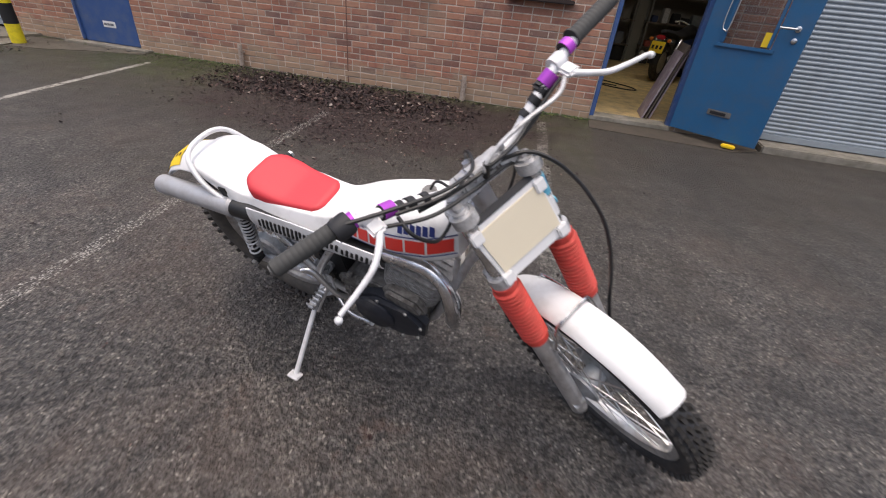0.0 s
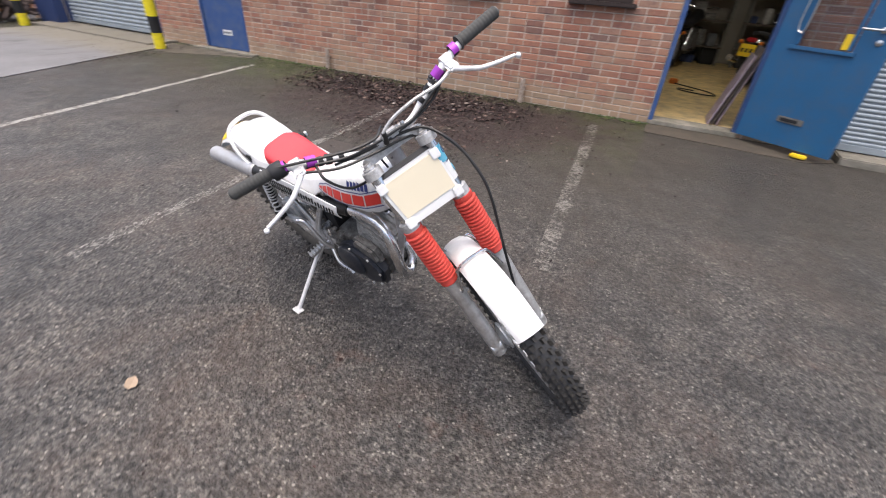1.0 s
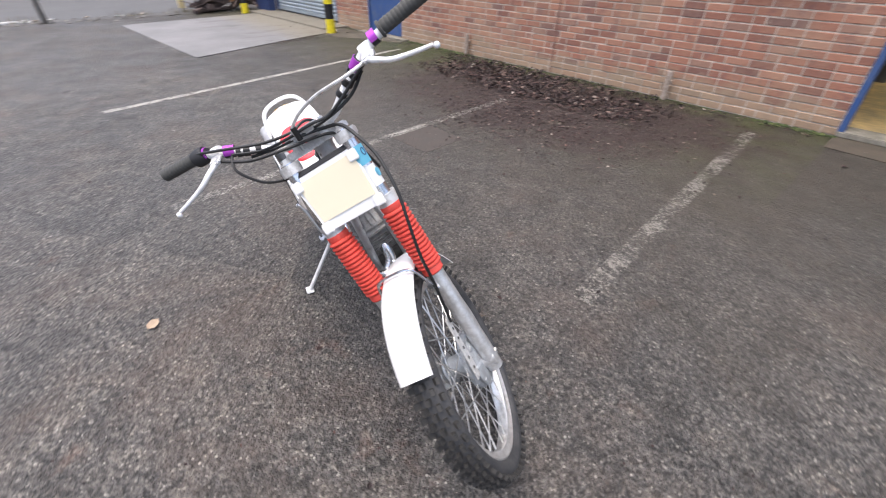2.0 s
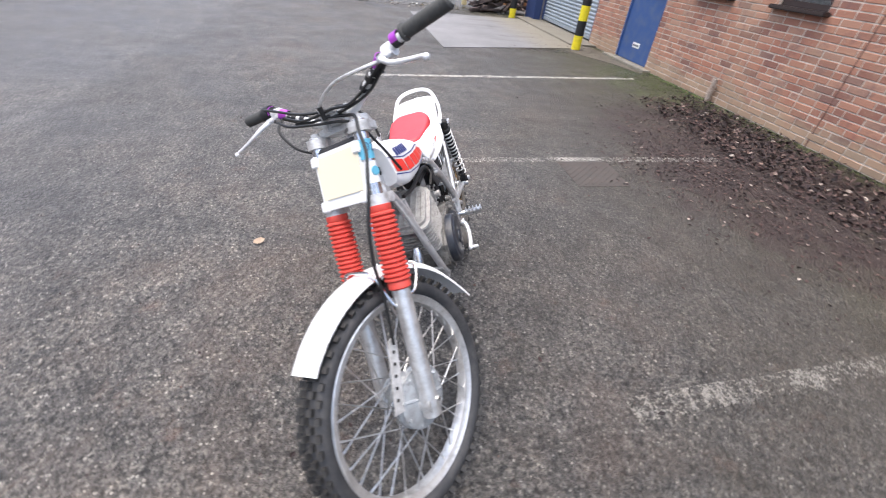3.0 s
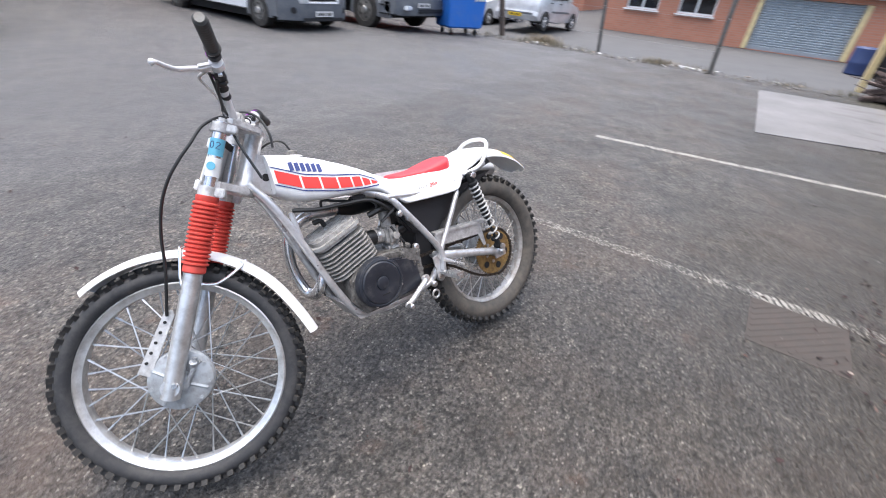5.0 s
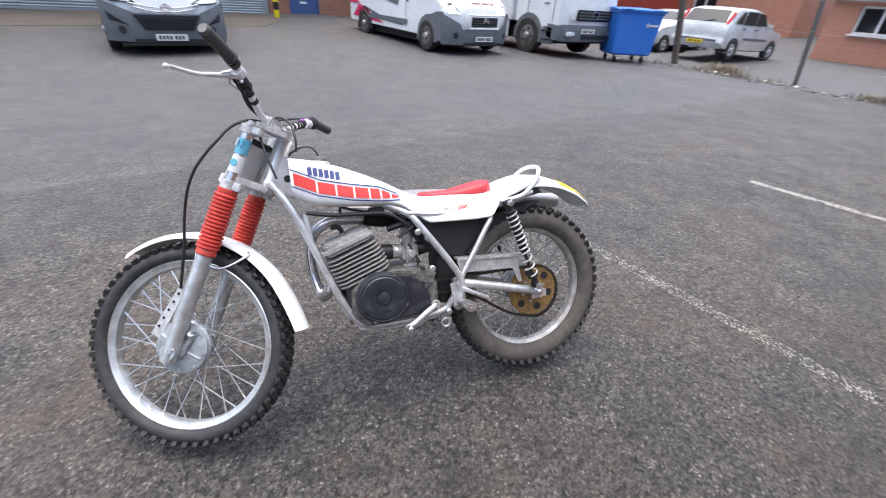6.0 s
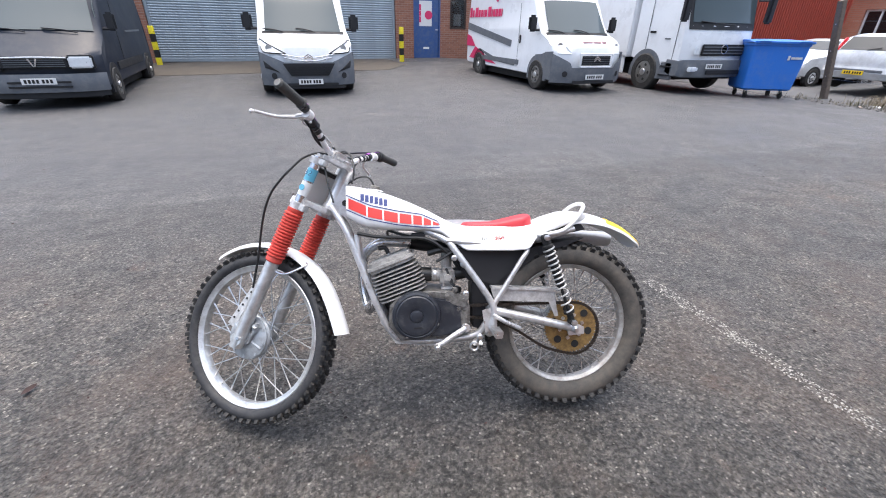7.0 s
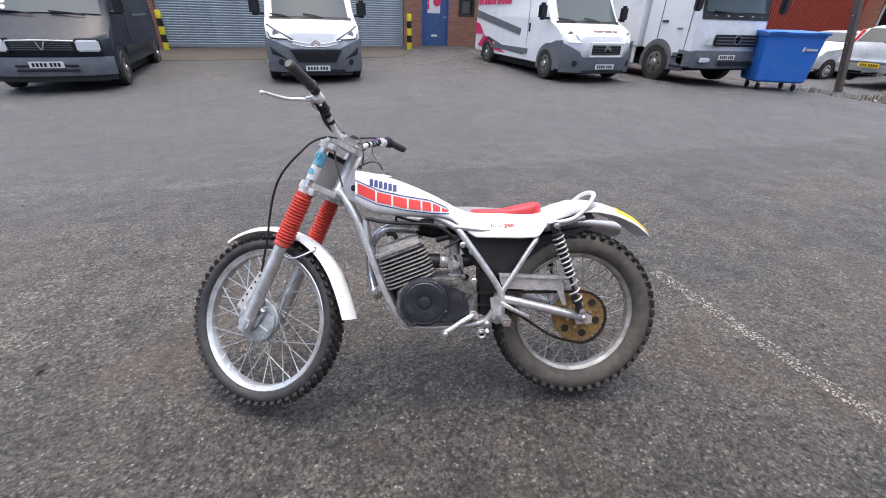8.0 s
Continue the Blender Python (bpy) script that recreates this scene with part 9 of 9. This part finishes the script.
for cx, cy, sx, sy, n in ((-2.8, 3.95, 0.4, 0.3, 620), (-2.0, 3.95, 0.5, 0.36, 800), (-1.1, 3.95, 0.5, 0.36, 480), (-2.0, 4.4, 0.7, 0.14, 380), (-0.3, 3.9, 0.4, 0.3, 160), (-2.3, 3.2, 0.55, 0.35, 320), (-1.5, 3.5, 0.6, 0.4, 760), (-1.25, 2.75, 0.4, 0.35, 700), (-0.45, 2.9, 0.5, 0.35, 700), (-0.5, 4.15, 0.5, 0.3, 340), (-0.2, 3.5, 0.6, 0.4, 320),
                          (-6.6, 3.6, 0.3, 0.3, 260), (-7.3, 3.7, 0.6, 0.25, 220), (0.5, 4.2, 0.4, 0.3, 130), (0.3, 3.2, 0.7, 0.5, 120), (-3.5, 4.4, 0.3, 0.16, 150), (-9.2, 4.0, 0.8, 0.18, 90), (-6.3, 3.0, 0.12, 0.35, 240), (-3.3, 3.3, 0.5, 0.5, 60)):
    for _ in range(n):
        x, y = rng.gauss(cx, sx), rng.gauss(cy, sy)
        if y < 4.66:
            deep = y > 3.45 and -3.5 < x < 0.1
            pile.append(leaf_item(x, y, rng.uniform(0.016, 0.058) if deep else rng.uniform(0.01, 0.036), rng, rng.uniform(0, 0.03) if deep else rng.uniform(0, 0.004), 0.42 if deep else 0.25))
for _ in range(260):
    x = rng.uniform(-6.2, 1.3)
    pile.append(leaf_item(x, 4.67 - abs(rng.gauss(0, 0.09)), rng.uniform(0.015, 0.045), rng))
for _ in range(150):
    pile.append(leaf_item(rng.uniform(-6, 4), rng.uniform(-5, 4), rng.uniform(0.012, 0.032), rng))
for _ in range(1600):
    x, y = rng.uniform(-6, 4), rng.uniform(-4.5, 4.2)
    pile.append(leaf_item(x, y, rng.uniform(0.005, 0.014), rng))
scatter("dead_leaves", pile, LEAF, "drift of dead brown leaves against the wall", "leaves")
for i, (x, y, s) in enumerate(((-0.083, -0.613, 0.068), (2.2, -0.27, 0.07), (0.3, 3.3, 0.05), (1.6, 3.9, 0.05))):
    v, f = leaf_item(0, 0, s, rng)
    me = bpy.data.meshes.new("fallen_leaf")
    me.from_pydata(v, [], f)
    me.materials.append(DRY_LEAF if i == 0 else LEAF)
    ob = tagged(new("fallen_leaf", me), "single curled dry leaf lying on tarmac", "leaf", "single leaves")
    ob.location = (x, y, 0.003)


def stone_item(x, y, s, rng):
    z = rise(x, y) + s * 0.25
    k = [rng.uniform(0.6, 1.2) for _ in range(6)]
    v = [(x + s * k[0], y, z), (x, y + s * k[1], z), (x - s * k[2], y, z), (x, y - s * k[3], z), (x, y, z + s * 0.7 * k[4]), (x, y, z - s * 0.5)]
    return v, [(0, 1, 4), (1, 2, 4), (2, 3, 4), (3, 0, 4), (1, 0, 5), (2, 1, 5), (3, 2, 5), (0, 3, 5)]


grit = []
for _ in range(5200):
    x, y = rng.uniform(-2.8, 3.4), rng.uniform(-2.4, 3.6)
    grit.append(stone_item(x, y, abs(rng.gauss(0.0022, 0.0016)) + 0.0012, rng))
for _ in range(260):
    grit.append(stone_item(rng.uniform(-9, 5), rng.uniform(-8, 4.4), rng.uniform(0.005, 0.013), rng))
for _ in range(500):
    grit.append(stone_item(-11.6 + rng.gauss(0, 0.18), rng.uniform(-7.5, 4.0), rng.uniform(0.01, 0.05), rng))
scatter("loose_grit", grit, GRIT, "loose grit and small stones on the tarmac", "grit")


def blade_item(x, y, h, rng):
    a, l = rng.uniform(0, 6.28), rng.uniform(0.2, 0.9)
    dx, dy = math.cos(a), math.sin(a)
    w = 0.004
    z = rise(x, y)
    v = [(x - dy * w, y + dx * w, z), (x + dy * w, y - dx * w, z), (x + dx * l * h * 0.4 + dy * w, y + dy * l * h * 0.4 - dx * w, z + h * 0.7), (x + dx * l * h * 0.4 - dy * w, y + dy * l * h * 0.4 + dx * w, z + h * 0.7), (x + dx * l * h, y + dy * l * h, z + h)]
    return v, [(0, 1, 2, 3), (3, 2, 4)]


tufts = []
for cy, n in ((-5.2, 120), (-4.3, 220), (-3.4, 90), (-1.4, 120), (-0.3, 60), (1.6, 90), (2.8, 90), (3.6, 160), (-6.4, 60)):
    for _ in range(n):
        tufts.append(blade_item(-11.6 + rng.gauss(0, 0.12), rng.gauss(cy, 0.22), rng.uniform(0.04, 0.17), rng))
scatter("dry_grass", tufts, GRASS, "dry straw-coloured grass and weeds along the fence", "grass")
heap = thing("timber_heap", Matrix.Translation((-11.55, 3.75, 0.0)), "heap of dark broken timber and roots at the yard's corner", "timber heap")
for k in range(64):
    q = rng.uniform(-0.62, 0.66)
    top = 0.6 * (1 - 0.35 * abs(q + 0.1)) * rng.random() ** 0.6
    l, w = rng.uniform(0.3, 0.75), rng.uniform(0.05, 0.13)
    part("log", boxm((0, 0, 0), (l, w, w * rng.uniform(0.6, 1.0)), 0.016, pose(rng.gauss(0, 0.13), q, 0.05 + top * 0.86, rng.uniform(-25, 25), rng.gauss(0, 16), 90 + rng.gauss(0, 28) if k % 3 else rng.gauss(0, 40))), DARK_WOOD, heap)
for k in range(40):
    x, y, z = rng.gauss(0, 0.2), rng.uniform(-0.7, 0.7), rng.uniform(0.05, 0.5)
    part("twig", tubem([(x, y, z), (x + rng.gauss(0, 0.12), y + rng.gauss(0, 0.14), z + rng.uniform(0.05, 0.14)), (x + rng.gauss(0, 0.2), y + rng.gauss(0, 0.25), z + rng.uniform(0.06, 0.22))], 0.009, 5, 2), DARK_WOOD, heap)
straw = []
for _ in range(700):
    straw.append(blade_item(rng.gauss(-12.25, 0.2), rng.gauss(-4.85, 0.28), rng.uniform(0.04, 0.26), rng))
for _ in range(300):
    straw.append(blade_item(rng.gauss(-11.7, 0.14), rng.gauss(-1.2, 0.25), rng.uniform(0.04, 0.18), rng))
scatter("straw_clump", straw, STRAW, "clump of tall dry straw beside the fence", "grass")
for i in range(26):
    x, y = -11.75 + rng.gauss(0, 0.14), rng.uniform(-5.2, 2.6)
    a, b = rng.uniform(0.05, 0.16), rng.uniform(0.03, 0.09)
    tagged(put("litter_scrap", boxm((0, 0, 0), (a, b, 0.02), 0.006, pose(x, y, rise(x, y) + 0.025, rng.gauss(0, 8), rng.gauss(0, 8), rng.uniform(0, 180))), PAPER if i % 3 else PLASTIC_PALE), "pale scrap of litter lying along the fence line", "litter", "fence line litter")
rag = bmesh.new()
for i in range(9):
    box(rag, (-11.7 + rng.gauss(0, 0.05), -0.75 + 0.06 * i, 0.02 + rng.uniform(0, 0.03)), (0.12, 0.09, 0.03), 0.01, Matrix.Rotation(rng.uniform(-0.5, 0.5), 4, "X"))
tagged(put("litter_bag", rag, PAPER), "crumpled white plastic litter by the fence", "litter")
mossy = []
for _ in range(1500):
    x = rng.uniform(-6.2, 1.4)
    s = rng.uniform(0.004, 0.016) * (1.6 if x > 0.8 or x < -3.4 else 0.8)
    mossy.append(stone_item(x, 4.7 - abs(rng.gauss(0, 0.05)), s, rng))
for _ in range(900):
    mossy.append(stone_item(rng.gauss(-4.2, 0.6), rng.gauss(4.3, 0.22), rng.uniform(0.004, 0.012), rng))
mossy = [m for m in mossy if max(v[1] for v in m[0]) < 4.715]
scatter("moss", mossy, MOSS, "green moss at the foot of the brick wall", "moss")
